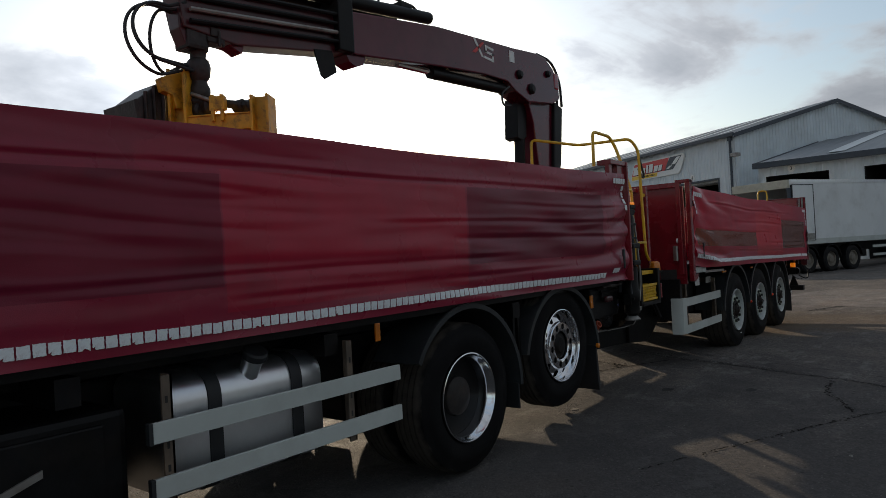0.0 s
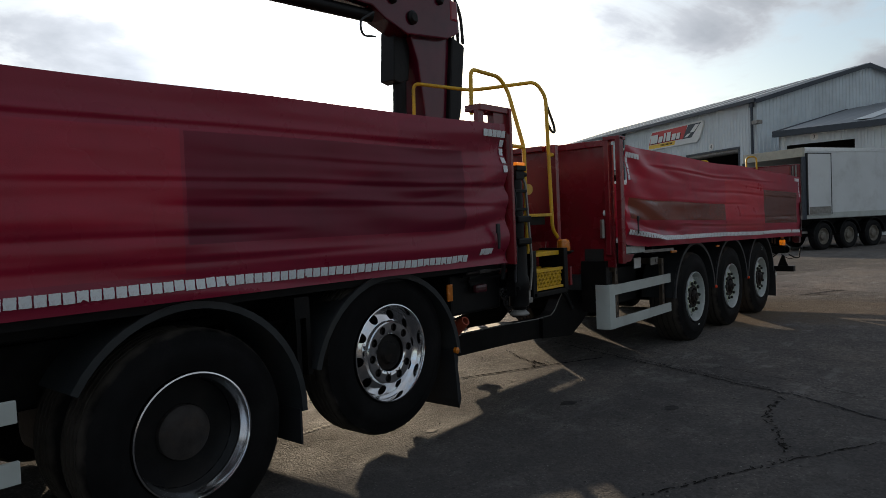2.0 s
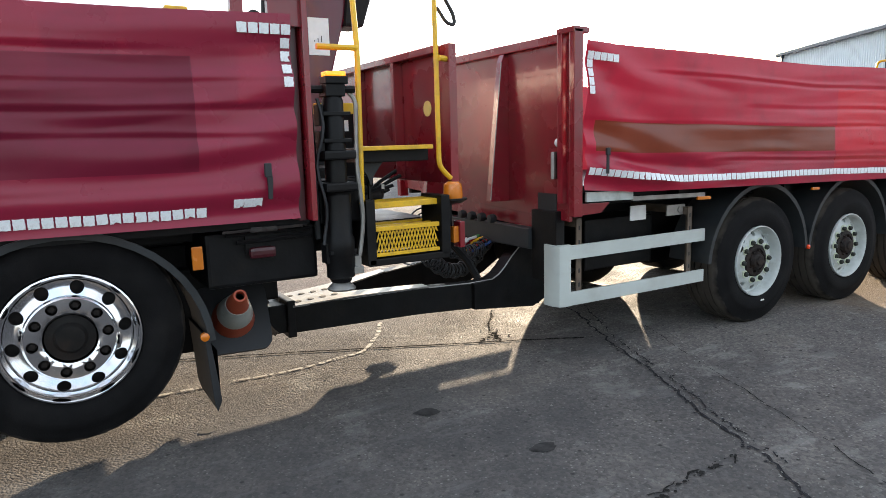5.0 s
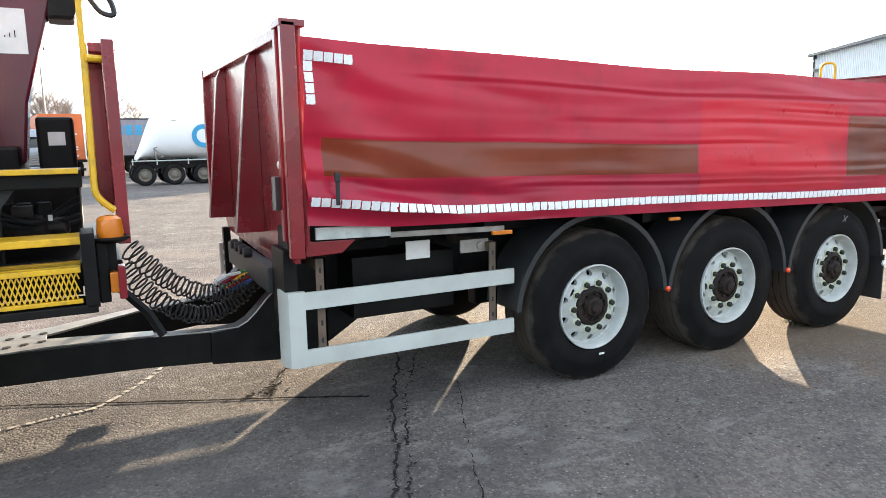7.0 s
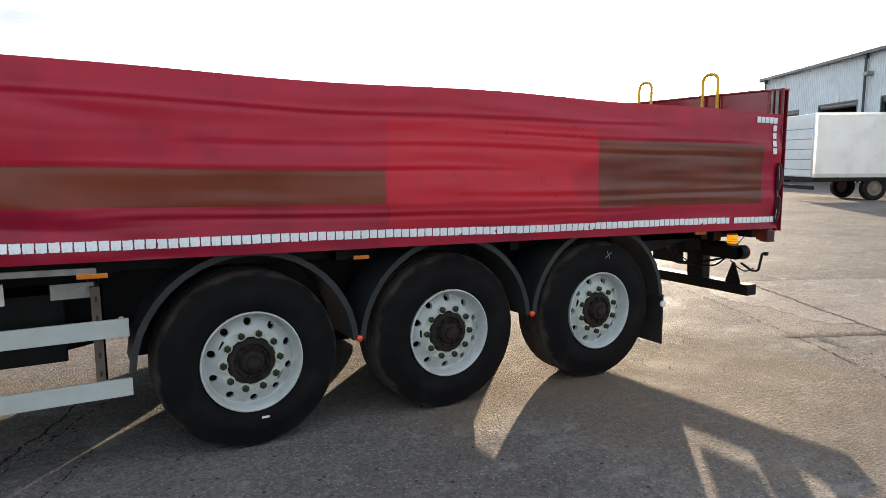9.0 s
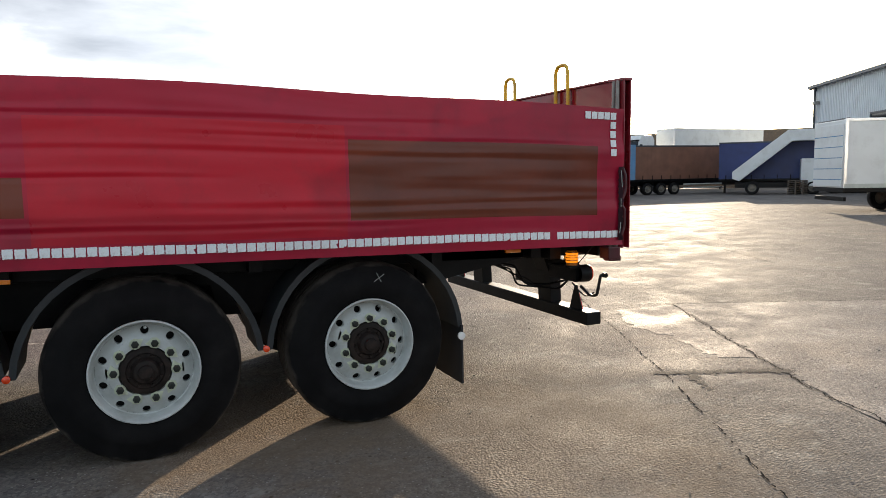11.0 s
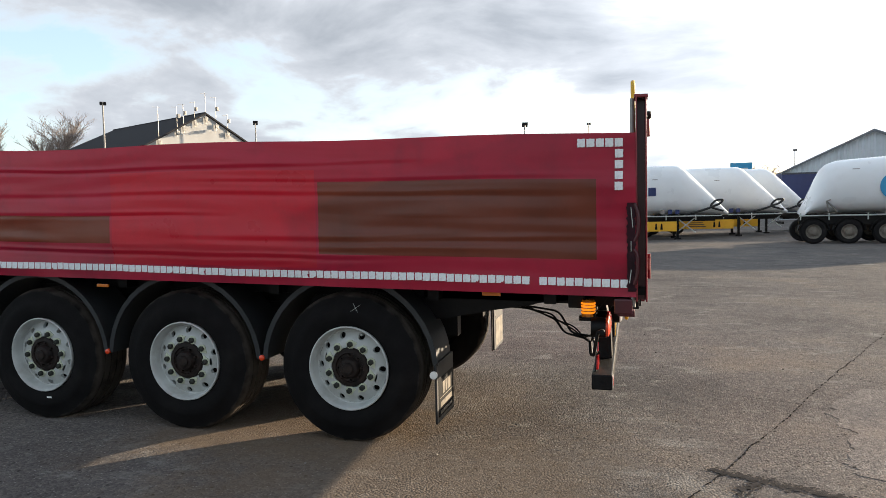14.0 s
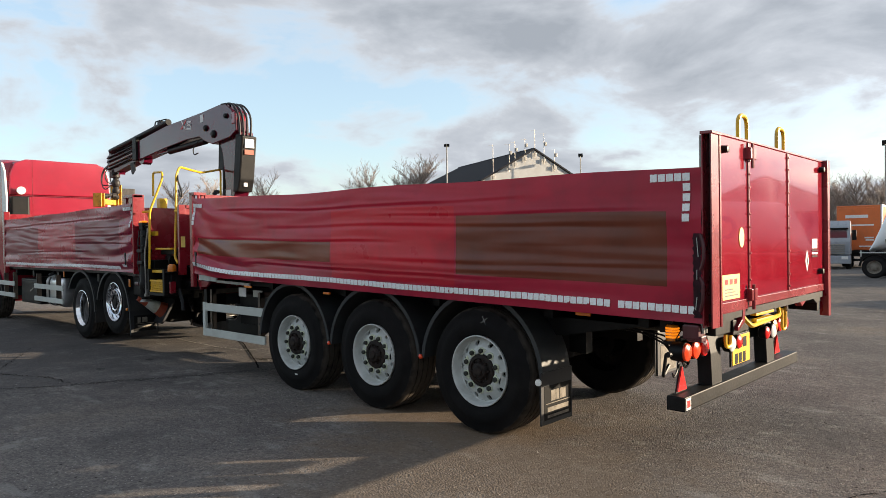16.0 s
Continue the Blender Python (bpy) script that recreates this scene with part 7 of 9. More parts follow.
    for k, (za, zb, sag) in enumerate(((1.44, 1.4, 0.1), (1.4, 1.43, 0.15), (1.36, 1.33, 0.08), (1.33, 1.3, 0.12))):
        yv = 3.78 + 0.06 * k
        P("hose", tube(rounded([(7.52, yv, za), (7.62 + 0.03 * k, yv - 0.02, za - sag * 0.7), (7.76, yv, zb - sag), (7.88 - 0.02 * k, yv + 0.03, zb - sag * 0.5), (7.98, yv, zb)], 0.09), 0.012, 6), M_RUBBLK, "black hydraulic hose", True)
    P("hose_tag", bm_box(7.83, 7.85, 3.76, 3.765, 1.32, 1.35), M_LABELW, "small white tag")
    P("spool_lever", joined(*[tube([(7.56 + 0.05 * i, 4.0, 1.4), (7.55 + 0.05 * i, 3.92, 1.49)], 0.007, 5) for i in range(3)]), M_STEEL)
    P("drop_shackle", joined(bm_box(6.86, 7.0, 3.33, 3.37, 1.03, 1.09, 0.02)), M_MAROOND, "worn red buffer")
    P("rope_bar", joined(tube([(6.72, 3.3, 1.185), (7.14, 3.3, 1.19)], 0.008, 6), bm_box(6.86, 7.0, 3.29, 3.31, 1.175, 1.2, 0.004)), M_GREASE, "rusty sliding bolt under the curtain", True)
    P("control_cabinet", bm_box(7.78, 7.98, 4.5, 4.9, 1.55, 1.87, 0.02), M_BLACK)
    P("cabinet_label", bm_box(7.84, 7.93, 4.493, 4.499, 1.7, 1.78), M_LABELW)

    # steps and handrails
    P("step_tread", bm_box(7.53, 7.99, 3.36, 3.44, 1.57, 1.595, 0.004), M_YELLOW, "yellow step edge")
    P("step_deck", bm_box(7.53, 8.0, 3.44, 3.9, 1.5, 1.585, 0.005), M_BLACK)
    P("step_tread", bm_box(7.53, 7.98, 3.3, 3.5, 1.245, 1.28, 0.004), M_YELLOW, "yellow step tread")
    box = joined(bm_box(7.55, 7.96, 3.26, 3.29, 1.12, 1.145, 0.003), bm_box(7.55, 7.96, 3.26, 3.29, 0.975, 0.995, 0.003), bm_box(7.55, 7.96, 3.47, 3.5, 1.12, 1.145, 0.003))
    st = P("step_box", box, M_YELLOW, "yellow expanded-metal step box")
    P("step_tread", bm_box(7.55, 7.96, 3.36, 3.4, 1.13, 1.14, 0.002), M_YELLOW, "", False, st)
    mesh = bmesh.new()
    n = 19
    for k in range(4):
        z0 = 0.997 + 0.031 * k
        for i in range(n):
            xa = 7.555 + 0.0214 * i + (0.0107 if k % 2 else 0)
            if xa + 0.0214 > 7.96:
                continue
            join(mesh, tube([(xa, 3.272, z0), (xa + 0.0107, 3.272, z0 + 0.031)], 0.0042, 4))
            join(mesh, tube([(xa + 0.0214, 3.272, z0), (xa + 0.0107, 3.272, z0 + 0.031)], 0.0042, 4))
    P("step_mesh", mesh, M_YELLOW, "", False, st)
    P("step_frame", joined(bm_box(7.49, 7.545, 3.25, 3.5, 0.93, 1.3, 0.006), bm_box(7.97, 8.03, 3.25, 3.5, 0.95, 1.3, 0.006), bm_box(7.5, 8.02, 3.25, 3.5, 0.925, 0.965, 0.005), bm_box(7.55, 7.96, 3.5, 3.51, 0.97, 1.15)), M_BLACK)
    P("hand_rail", tube(rounded([(7.485, 3.29, 1.28), (7.5, 3.3, 2.12), (7.55, 3.47, 2.6), (7.48, 3.5, 2.7), (7.14, 3.52, 2.72), (7.13, 3.52, 2.37)], 0.06), 0.016, 10), M_YELLOW, "yellow tubular hand rail", True)
    P("rail_bracket", tube([(7.5, 3.3, 2.12), (7.27, 3.3, 2.12)], 0.016, 8), M_YELLOW, "", True)
    P("cross_bar", bm_box(7.275, 7.5, 3.38, 3.42, 1.775, 1.835, 0.006), M_YELLOW, "yellow steel cross bar")
    P("cross_bar", bm_box(6.95, 7.18, 3.5, 3.54, 1.775, 1.835, 0.006), M_YELLOW, "yellow steel cross bar")
    P("hand_rail", tube(rounded([(7.46, 4.43, 2.1), (7.48, 4.43, 2.8), (7.74, 3.98, 2.7), (7.85, 3.78, 2.71), (8.02, 3.5, 2.73), (8.06, 3.43, 2.6), (8.06, 3.42, 2.1), (8.05, 3.4, 1.46), (8.13, 3.4, 1.385)], 0.06), 0.016, 10), M_YELLOW, "yellow tubular hand rail", True)
    P("rail_bracket", tube([(8.065, 3.4, 2.1), (8.14, 3.43, 2.1)], 0.018, 8), M_YELLOW, "", True)
    P("hanging_strap", tube(rounded([(8.07, 3.45, 2.6), (8.09, 3.44, 2.53), (8.2, 3.44, 2.36), (8.21, 3.44, 2.3), (8.15, 3.44, 2.31), (8.09, 3.45, 2.4)], 0.06), 0.012, 6), M_RUBBLK, "black hanging strap", True)
    tb = P("tail_board", bm_box(8.15, 8.18, 3.5, 5.55, 1.35, 2.16, 0.004), M_REDP, "red ribbed steel tail board")
    P("tail_board_post", bm_box(8.135, 8.19, 3.4, 3.5, 1.22, 2.19, 0.005), M_REDP)
    for yy in (4.04, 4.66):
        P("tail_board_rib", bm_box(8.08, 8.15, yy, yy + 0.04, 1.36, 2.14, 0.003), M_REDP, "", False, tb)
    P("tail_board_rail", bm_box(8.08, 8.2, 3.5, 5.55, 2.14, 2.185, 0.005), M_REDP, "", False, tb)
    disc = lathe([(0, -0.004), (0.05, -0.004), (0.05, 0), (0, 0)], 18, "x", (8.15, 3.7, 1.82))
    P("round_label", disc, M_LABELY, "round yellow reflector")
    P("panel_label", bm_box(8.1901, 8.192, 3.42, 3.48, 1.6, 1.75), M_LABELY, "yellow printed label")
    bb = P("amber_beacon", lathe([(0.058, 0), (0.06, 0.02), (0.054, 0.085), (0.035, 0.1), (0, 0.102)], 18, "z", (8.1, 3.33, 1.27)), M_AMBER, "amber beacon", True)
    P("beacon_base", lathe([(0, -0.03), (0.05, -0.03), (0.085, -0.01), (0.085, 0.0), (0, 0.0)], 18, "z", (8.1, 3.33, 1.27)), M_BLACK, "", True, bb)
    P("beacon_stalk", joined(bm_box(8.03, 8.08, 3.33, 3.4, 0.95, 1.26, 0.008), bm_box(8.0, 8.12, 3.38, 3.42, 1.05, 1.25)), M_BLACK)
    P("side_marker", joined(bm_box(8.08, 8.13, 3.3, 3.36, 1.0, 1.1, 0.006)), M_AMBER, "amber side marker")
    P("side_marker_housing", bm_box(8.115, 8.15, 3.28, 3.36, 0.97, 1.13, 0.006), M_REDP)
    P("release_lever", tube([(8.1, 3.42, 1.02), (8.24, 3.4, 0.86), (8.3, 3.38, 0.74)], 0.024, 6), M_BLACK, "", True)

    # cab
    M_GLASS = mat("dark_cab_glass", (0.02, 0.025, 0.03), 0.08, var=0.1, coat=0.3)
    cab = P("cab", prism([(-1.95, 0.75), (0.05, 0.75), (0.1, 2.6), (-0.0, 3.05), (-0.1, 3.55), (-0.35, 3.62), (-1.2, 3.5), (-1.75, 2.95), (-2.05, 2.1), (-2.1, 1.1)], 3.4, 5.66, "y", 0.13), M_CABP, "glossy red sleeper cab with high roof", True)
    P("cab_rear_wall", prism([(3.5, 1.1), (5.56, 1.1), (5.56, 2.78), (3.5, 2.78)], 0.06, 0.11, "x", 0.02), M_CABP, "", False, cab)
    P("roof_fairing", prism([(3.47, 2.8), (5.59, 2.8), (5.58, 3.25), (5.5, 3.48), (5.3, 3.59), (3.8, 3.59), (3.58, 3.5), (3.49, 3.25)], -0.2, 0.16, "x", 0.025), M_CABP, "rounded red roof fairing", False, cab)
    P("cab_seam", joined(bm_box(0.16, 0.166, 3.92, 3.93, 1.2, 3.58), bm_box(0.16, 0.166, 3.5, 5.56, 2.78, 2.79)), M_REDP, "", False, cab)
    P("side_deflector", prism([(0.05, 1.3), (0.3, 1.3), (0.32, 2.7), (0.2, 3.3), (0.02, 3.5)], 3.36, 3.4, "y", 0.008), M_LABELW, "white side air deflector", False, cab)
    P("cab_window", prism([(-1.6, 1.9), (-0.75, 1.9), (-0.75, 2.6), (-1.45, 2.6)], 3.388, 3.396), M_GLASS, "", False, cab)
    P("cab_door", bm_box(-1.7, -0.7, 3.392, 3.402, 1.0, 2.65, 0.004), M_REDB, "", False, cab)
    P("wing_mirror", bm_box(-1.85, -1.6, 3.1, 3.32, 1.9, 2.45, 0.04), M_BLACK, "", False, cab)
    P("work_lamp", lathe([(0, 0.05), (0.085, 0.05), (0.09, 0.0), (0.06, -0.06), (0, -0.07)], 20, "x", (0.28, 3.66, 2.88)), M_WLENS, "round white work lamp", True, cab)
    P("air_intake", bm_box(0.17, 0.38, 3.45, 3.8, 2.0, 2.75, 0.03), M_BLACK, "black air intake stack", False, cab)
    P("front_bumper", bm_box(-2.12, -1.4, 3.36, 5.7, 0.35, 0.85, 0.05), M_REDB, "", False, cab)
    P("front_arch", arch(-0.75, 0.57, 0.6, 3.36, 3.8, 0, 180), M_PLAST, "", True)
    return T


lorry()


def crane():
    T = thing("loader_crane", "maroon hydraulic loader crane folded over the lorry bed", "crane", pose(7.6, 4.45, 1.95))
    O = T.matrix_world.inverted()

    def P(name, bm, material, label="", smooth=False, parent=None):
        return part(name, bm, material, parent or T, label, smooth, O)

    yc = 4.47
    col = P("column", prism([(7.42, 1.6), (7.72, 1.6), (7.76, 1.95), (7.92, 2.5), (8.0, 3.0), (8.04, 3.33), (7.42, 3.33), (7.56, 3.0), (7.63, 2.5), (7.57, 2.2), (7.44, 1.9)], yc - 0.04, yc + 0.2, "y", 0.015), M_MAROON, "maroon welded steel column")
    P("rating_label", bm_box(7.64, 7.79, yc - 0.044, yc - 0.041, 2.22, 2.47), M_LABELW, "white load rating label", False, col)
    for k in range(3):
        P("label_print", bm_box(7.68 + 0.025 * k, 7.685 + 0.025 * k, yc - 0.046, yc - 0.044, 2.31, 2.32 + 0.015 * k), M_INK, "", False, col)
    cover = P("control_cover", prism([(7.9, 2.42), (8.04, 2.42), (8.1, 2.6), (8.19, 3.24), (8.0, 3.3)], yc - 0.08, yc + 0.17, "y", 0.02), M_BLACK, "black plastic rear cover with maker's label")
    P("cover_badge", bm_box(8.17, 8.19, yc - 0.03, yc + 0.12, 3.07, 3.2), M_LABELW, "", False, cover)
    P("cover_badge", bm_box(8.155, 8.175, yc - 0.03, yc + 0.12, 2.97, 3.04), M_ORANGE, "", False, cover)
    P("cover_print", bm_box(8.06, 8.085, yc + 0.0, yc + 0.06, 2.5, 2.56), M_LABELW, "", False, cover)
    boom = P("main_boom", prism([(6.95, 3.36), (7.1, 3.28), (7.36, 3.2), (7.9, 3.25), (8.07, 3.33), (8.06, 3.5), (7.95, 3.66), (7.78, 3.76), (7.58, 3.78), (7.06, 3.74), (5.8, 3.68), (4.6, 3.54), (4.6, 3.2), (4.88, 3.22), (5.8, 3.31), (6.5, 3.36)], yc - 0.11, yc + 0.11, "y", 0.012), M_MAROON, "maroon box-section main boom")
    P("boom_end", bm_box(7.95, 8.06, yc - 0.118, yc + 0.1, 3.43, 3.62, 0.02), M_REDB, "bright red boom end plate", False, boom)
    for xx, zz, r in ((7.42, 3.35, 0.06), (7.18, 3.47, 0.05), (7.8, 3.58, 0.04)):
        P("pivot_pin", lathe([(0, -0.15), (r * 0.6, -0.15), (r, -0.13), (r, 0.13), (r * 0.6, 0.15), (0, 0.15)], 16, "y", (xx, yc, zz)), M_BLACK, "", True, boom)
    # two slanted letters as plain white and red shapes
    y0 = yc - 0.112
    for pts, mt in (([(6.34, 3.7), (6.38, 3.7), (6.52, 3.53), (6.48, 3.53)], M_LABELW), ([(6.5, 3.68), (6.54, 3.68), (6.38, 3.55), (6.32, 3.55)], M_SIGNR), ([(6.55, 3.665), (6.7, 3.65), (6.7, 3.625), (6.55, 3.64)], M_LABELW), ([(6.55, 3.64), (6.58, 3.64), (6.58, 3.59), (6.55, 3.59)], M_LABELW), ([(6.55, 3.61), (6.7, 3.595), (6.7, 3.57), (6.55, 3.585)], M_LABELW), ([(6.67, 3.595), (6.7, 3.595), (6.7, 3.53), (6.67, 3.53)], M_LABELW), ([(6.53, 3.55), (6.7, 3.535), (6.7, 3.51), (6.53, 3.525)], M_LABELW)):
        P("logo_stroke", prism(pts, y0 - 0.002, y0), mt, "", False, boom)
        q = [(a, b) for a, b in pts]
        P("logo_stroke", prism(q, yc + 0.112, yc + 0.114), mt, "", False, boom)
    P("boom_label", bm_box(7.0, 7.1, y0 - 0.002, y0, 3.58, 3.7), M_LABELW, "", False, boom)
    P("lift_cylinder", tube([(5.75, yc - 0.02, 3.26), (7.0, yc - 0.02, 3.3)], 0.055, 14), M_BLACK, "black hydraulic cylinder", True, boom)
    P("cylinder_rod", tube([(5.3, yc - 0.02, 3.26), (5.8, yc - 0.02, 3.27)], 0.03, 10), M_CHROME, "", True, boom)
    P("cylinder_guard", prism([(7.3, 2.82), (7.38, 2.8), (7.49, 2.84), (7.52, 3.24), (7.33, 3.26)], yc + 0.02, yc + 0.19, "y", 0.008), M_BLACK, "black cylinder guard", False, col)
    P("column_cylinder", tube([(7.4, yc + 0.1, 1.85), (7.45, yc + 0.08, 3.2)], 0.062, 14), M_BLACK, "", True, col)
    P("cylinder_rod", tube([(7.43, yc + 0.08, 3.1), (7.44, yc + 0.08, 3.3)], 0.03, 10), M_CHROME, "", True, col)
    for i in range(4):
        P("hose", tube(rounded([(7.62 + 0.0 * i, yc - 0.09 + 0.06 * i, 3.78), (7.95, yc - 0.09 + 0.06 * i, 3.76), (8.13 + 0.015 * i, yc - 0.09 + 0.06 * i, 3.55), (8.15, yc - 0.09 + 0.06 * i, 3.25)], 0.18), 0.016, 6), M_RUBBLK, "black hydraulic hose", True, boom)
    P("hose", tube(rounded([(6.95, yc - 0.12, 3.3), (6.78, yc - 0.13, 3.2), (6.8, yc - 0.13, 3.08), (6.95, yc - 0.13, 3.1)], 0.07), 0.01, 6), M_RUBBLK, "", True, boom)
    for k in range(3):
        P("hose", tube(rounded([(7.25, 4.4, 1.95), (7.22 - 0.03 * k, 4.42, 2.25), (7.26, 4.45, 2.44 + 0.03 * k), (7.36, 4.5, 2.46)], 0.12), 0.016, 6), M_RUBBLK, "", True, col)

    for k in range(3):
        P("hose", tube(rounded([(7.44, yc + 0.06, 2.5 - 0.03 * k), (7.5, yc + 0.02, 2.49 - 0.02 * k), (7.62, yc + 0.0, 2.44 - 0.05 * k)], 0.05), 0.011, 6), M_RUBBLK, "", True, col)
    # telescopic extensions, pipes and end fittings
    ext = P("boom_extension", prism([(3.18, 3.3), (3.22, 3.1), (3.6, 3.06), (4.62, 3.2), (4.62, 3.5), (3.9, 3.44), (3.2, 3.42)], yc - 0.09, yc + 0.09, "y", 0.01), M_MAROOND, "dark maroon telescopic boom section")
    P("extension_cylinder", tube([(3.3, yc - 0.06, 3.5), (4.5, yc - 0.06, 3.62)], 0.05, 12), M_BLACK, "", True, ext)
    P("extension_cylinder", tube([(4.4, yc - 0.04, 3.62), (5.75, yc - 0.04, 3.76)], 0.055, 12), M_BLACK, "", True, ext)
    P("extension_cylinder", tube([(3.3, yc + 0.08, 3.5), (5.4, yc + 0.08, 3.72)], 0.05, 12), M_BLACK, "", True, ext)
    for k in range(4):
        P("feed_pipe", tube([(3.25, yc - 0.11, 3.14 + 0.075 * k), (4.55, yc - 0.125, 3.27 + 0.07 * k)], 0.017, 8), M_STEEL if k == 1 else M_BLACK, "", True, ext)
    P("pipe_clamp", bm_box(4.5, 4.66, yc - 0.15, yc + 0.13, 3.2, 3.62, 0.01), M_BLACK, "", False, ext)
    P("valve_group", joined(bm_box(5.35, 5.5, yc - 0.06, yc + 0.06, 3.72, 3.82, 0.01), tube(rounded([(5.1, yc, 3.7), (5.15, yc, 3.85), (5.6, yc, 3.84), (5.7, yc, 3.74)], 0.05), 0.012, 6)), M_BLACK, "", False, ext)
    P("end_plate", prism([(3.19, 3.55), (3.2, 3.1), (3.25, 2.98), (3.4, 3.0), (3.42, 3.1), (3.3, 3.2), (3.28, 3.55)], yc - 0.06, yc + 0.06, "y", 0.008), M_MAROOND, "", False, ext)
    P("flap_plate", prism([(4.28, 3.17), (4.46, 3.19), (4.5, 3.03), (4.38, 2.96), (4.34, 2.98)], yc - 0.1, yc - 0.085), M_BLACK, "black steel flap plate", False, boom)
    P("boom_lug", prism([(4.62, 3.22), (4.85, 3.24), (4.82, 3.15), (4.74, 3.12), (4.66, 3.15)], yc - 0.08, yc + 0.08), M_MAROON, "", False, boom)
    P("boom_lug", prism([(3.55, 3.07), (3.68, 3.09), (3.66, 3.02)], yc - 0.06, yc + 0.06), M_MAROON, "", False, ext)
    rot = P("rotator", lathe([(0, 2.66), (0.05, 2.66), (0.068, 2.69), (0.07, 2.74), (0.055, 2.77), (0.05, 2.79), (0.072, 2.82), (0.078, 2.88), (0.07, 2.92), (0.05, 2.94), (0.052, 2.97), (0.066, 2.99), (0.06, 3.06), (0, 3.06)], 16, "z", (3.36, yc, 0)), M_GREASE, "black hydraulic rotator", True)
    for k in range(4):
        wide, tall, cx, cz = (0.2, 0.22, 0.19, 0.12)[k], (0.19, 0.22, 0.17, 0.2)[k], (3.08, 3.06, 3.1, 3.16)[k], (3.03, 2.99, 3.06, 3.02)[k]
        dy = (-0.09, -0.05, 0.0, 0.04)[k]
        pts = [(3.24, yc + dy, (3.26, 3.22, 3.2, 3.24)[k])] + [(cx + wide * math.cos(radians(a)), yc + dy + 0.03 * math.sin(radians(a + 40 * k)), cz + tall * math.sin(radians(a))) for a in range(75, 285, 15)] + [(3.29, yc + dy * 0.5, 2.84 + 0.02 * k)]
        P("hose", tube(rounded(pts, 0.05, 2), 0.0105, 6), M_RUBBLK, "black looped hose", True, rot)
    P("knuckle_block", joined(bm_box(3.24, 3.4, yc - 0.08, yc + 0.08, 2.98, 3.16, 0.025), bm_box(3.38, 3.5, yc - 0.09, yc + 0.02, 3.04, 3.08, 0.008), bm_box(3.4, 3.47, yc - 0.1, yc + 0.0, 3.08, 3.14, 0.008), tube([(3.46, yc - 0.1, 3.02), (3.46, yc - 0.1, 3.12)], 0.012, 6), tube([(3.5, yc - 0.08, 3.03), (3.51, yc - 0.08, 3.1)], 0.01, 6)), M_GREASE, "", False, ext)

    # brick grab lying on the bed under the boom
    G = thing("brick_grab", "yellow and grey hydraulic brick grab hanging from the crane", "crane grab", pose(3.4, 4.6, 2.78))
    O2 = G.matrix_world.inverted()

    def Q(name, bm, material, label="", smooth=False):
        return part(name, bm, material, G, label, smooth, O2)
    gd = Vector((-0.564, 0.826, 0))
    gs = Vector((0.826, 0.564, 0))

    def bar(centre, along, across, up, bev=0.006):
        bm = bm_box(-along / 2, along / 2, -across / 2, across / 2, -up / 2, up / 2, bev)
        bm.transform(Matrix.Translation(centre) @ pose(0, 0, 0, 0, 0, math.degrees(math.atan2(gd.y, gd.x))))
        return bm

    def at(u, v, z):
        return Vector((3.555, 4.075, z)) + gd * u + gs * v
    # two H-section posts joined by a beam
    for u, h, z, label in ((0.0, 0.26, 2.52, "chipped yellow end post"), (0.53, 0.56, 2.57, "chipped yellow steel post")):
        Q("grab_post", joined(bar(at(u, 0, z), 0.1, 0.02, h), bar(at(u - 0.05, 0, z), 0.018, 0.17, h), bar(at(u + 0.05, 0, z), 0.018, 0.17, h)), M_GRAB, label)
    Q("grab_beam", joined(bar(at(0.265, -0.01, 2.49), 0.43, 0.1, 0.1), bar(at(0.265, -0.062, 2.54), 0.43, 0.012, 0.012)), M_GRAB, "chipped yellow steel beam")
    Q("grab_bracket", joined(bar(at(0.24, -0.07, 2.58), 0.022, 0.03, 0.17), bar(at(0.3, -0.07, 2.58), 0.022, 0.03, 0.17), bar(at(0.27, -0.06, 2.61), 0.1, 0.05, 0.09)), M_GRAB, "yellow clevis bracket")
    Q("grab_arm", prism([(3.1, 2.78), (3.26, 2.85), (3.26, 2.6), (3.2, 2.6), (3.18, 2.68), (3.12, 2.7)], 4.49, 4.56, "y", 0.008), M_GRAB, "chipped yellow arm")
    jaw = Q("grab_jaw", joined(prism([(2.96, 2.62), (3.14, 2.77), (3.22, 2.79), (3.22, 2.36), (3.0, 2.36), (2.98, 2.5)], 4.58, 4.9, "y", 0.012), prism([(2.95, 2.63), (2.97, 2.64), (3.02, 2.36), (2.99, 2.36)], 4.54, 4.94, "y", 0.004)), M_GREASE, "greasy dark steel grab jaw")
    for k in range(3):
        Q("jaw_rib", bar(Vector((3.04 + 0.06 * k, 4.57, 2.6 + 0.02 * k)), 0.02, 0.02, 0.2 + 0.05 * k), M_GREASE)
    for u, z, r in ((0.1, 2.6, 0.05), (0.17, 2.61, 0.042), (0.38, 2.62, 0.055), (0.45, 2.6, 0.05)):
        Q("grab_lug", lathe([(0, -0.05), (r * 0.7, -0.05), (r, -0.035), (r, 0.035), (r * 0.7, 0.05), (0, 0.05)], 12, "y", at(u, 0.05, z)), M_GREASE, "", True)
    Q("grab_rod", tube([at(0.08, 0.03, 2.6), at(0.47, 0.03, 2.66)], 0.028, 10), M_GREASE, "", True)
    Q("grab_rod", tube([at(0.3, -0.02, 2.63), at(0.47, 0.0, 2.7)], 0.014, 8), M_STEEL, "worn steel rod", True)


crane()


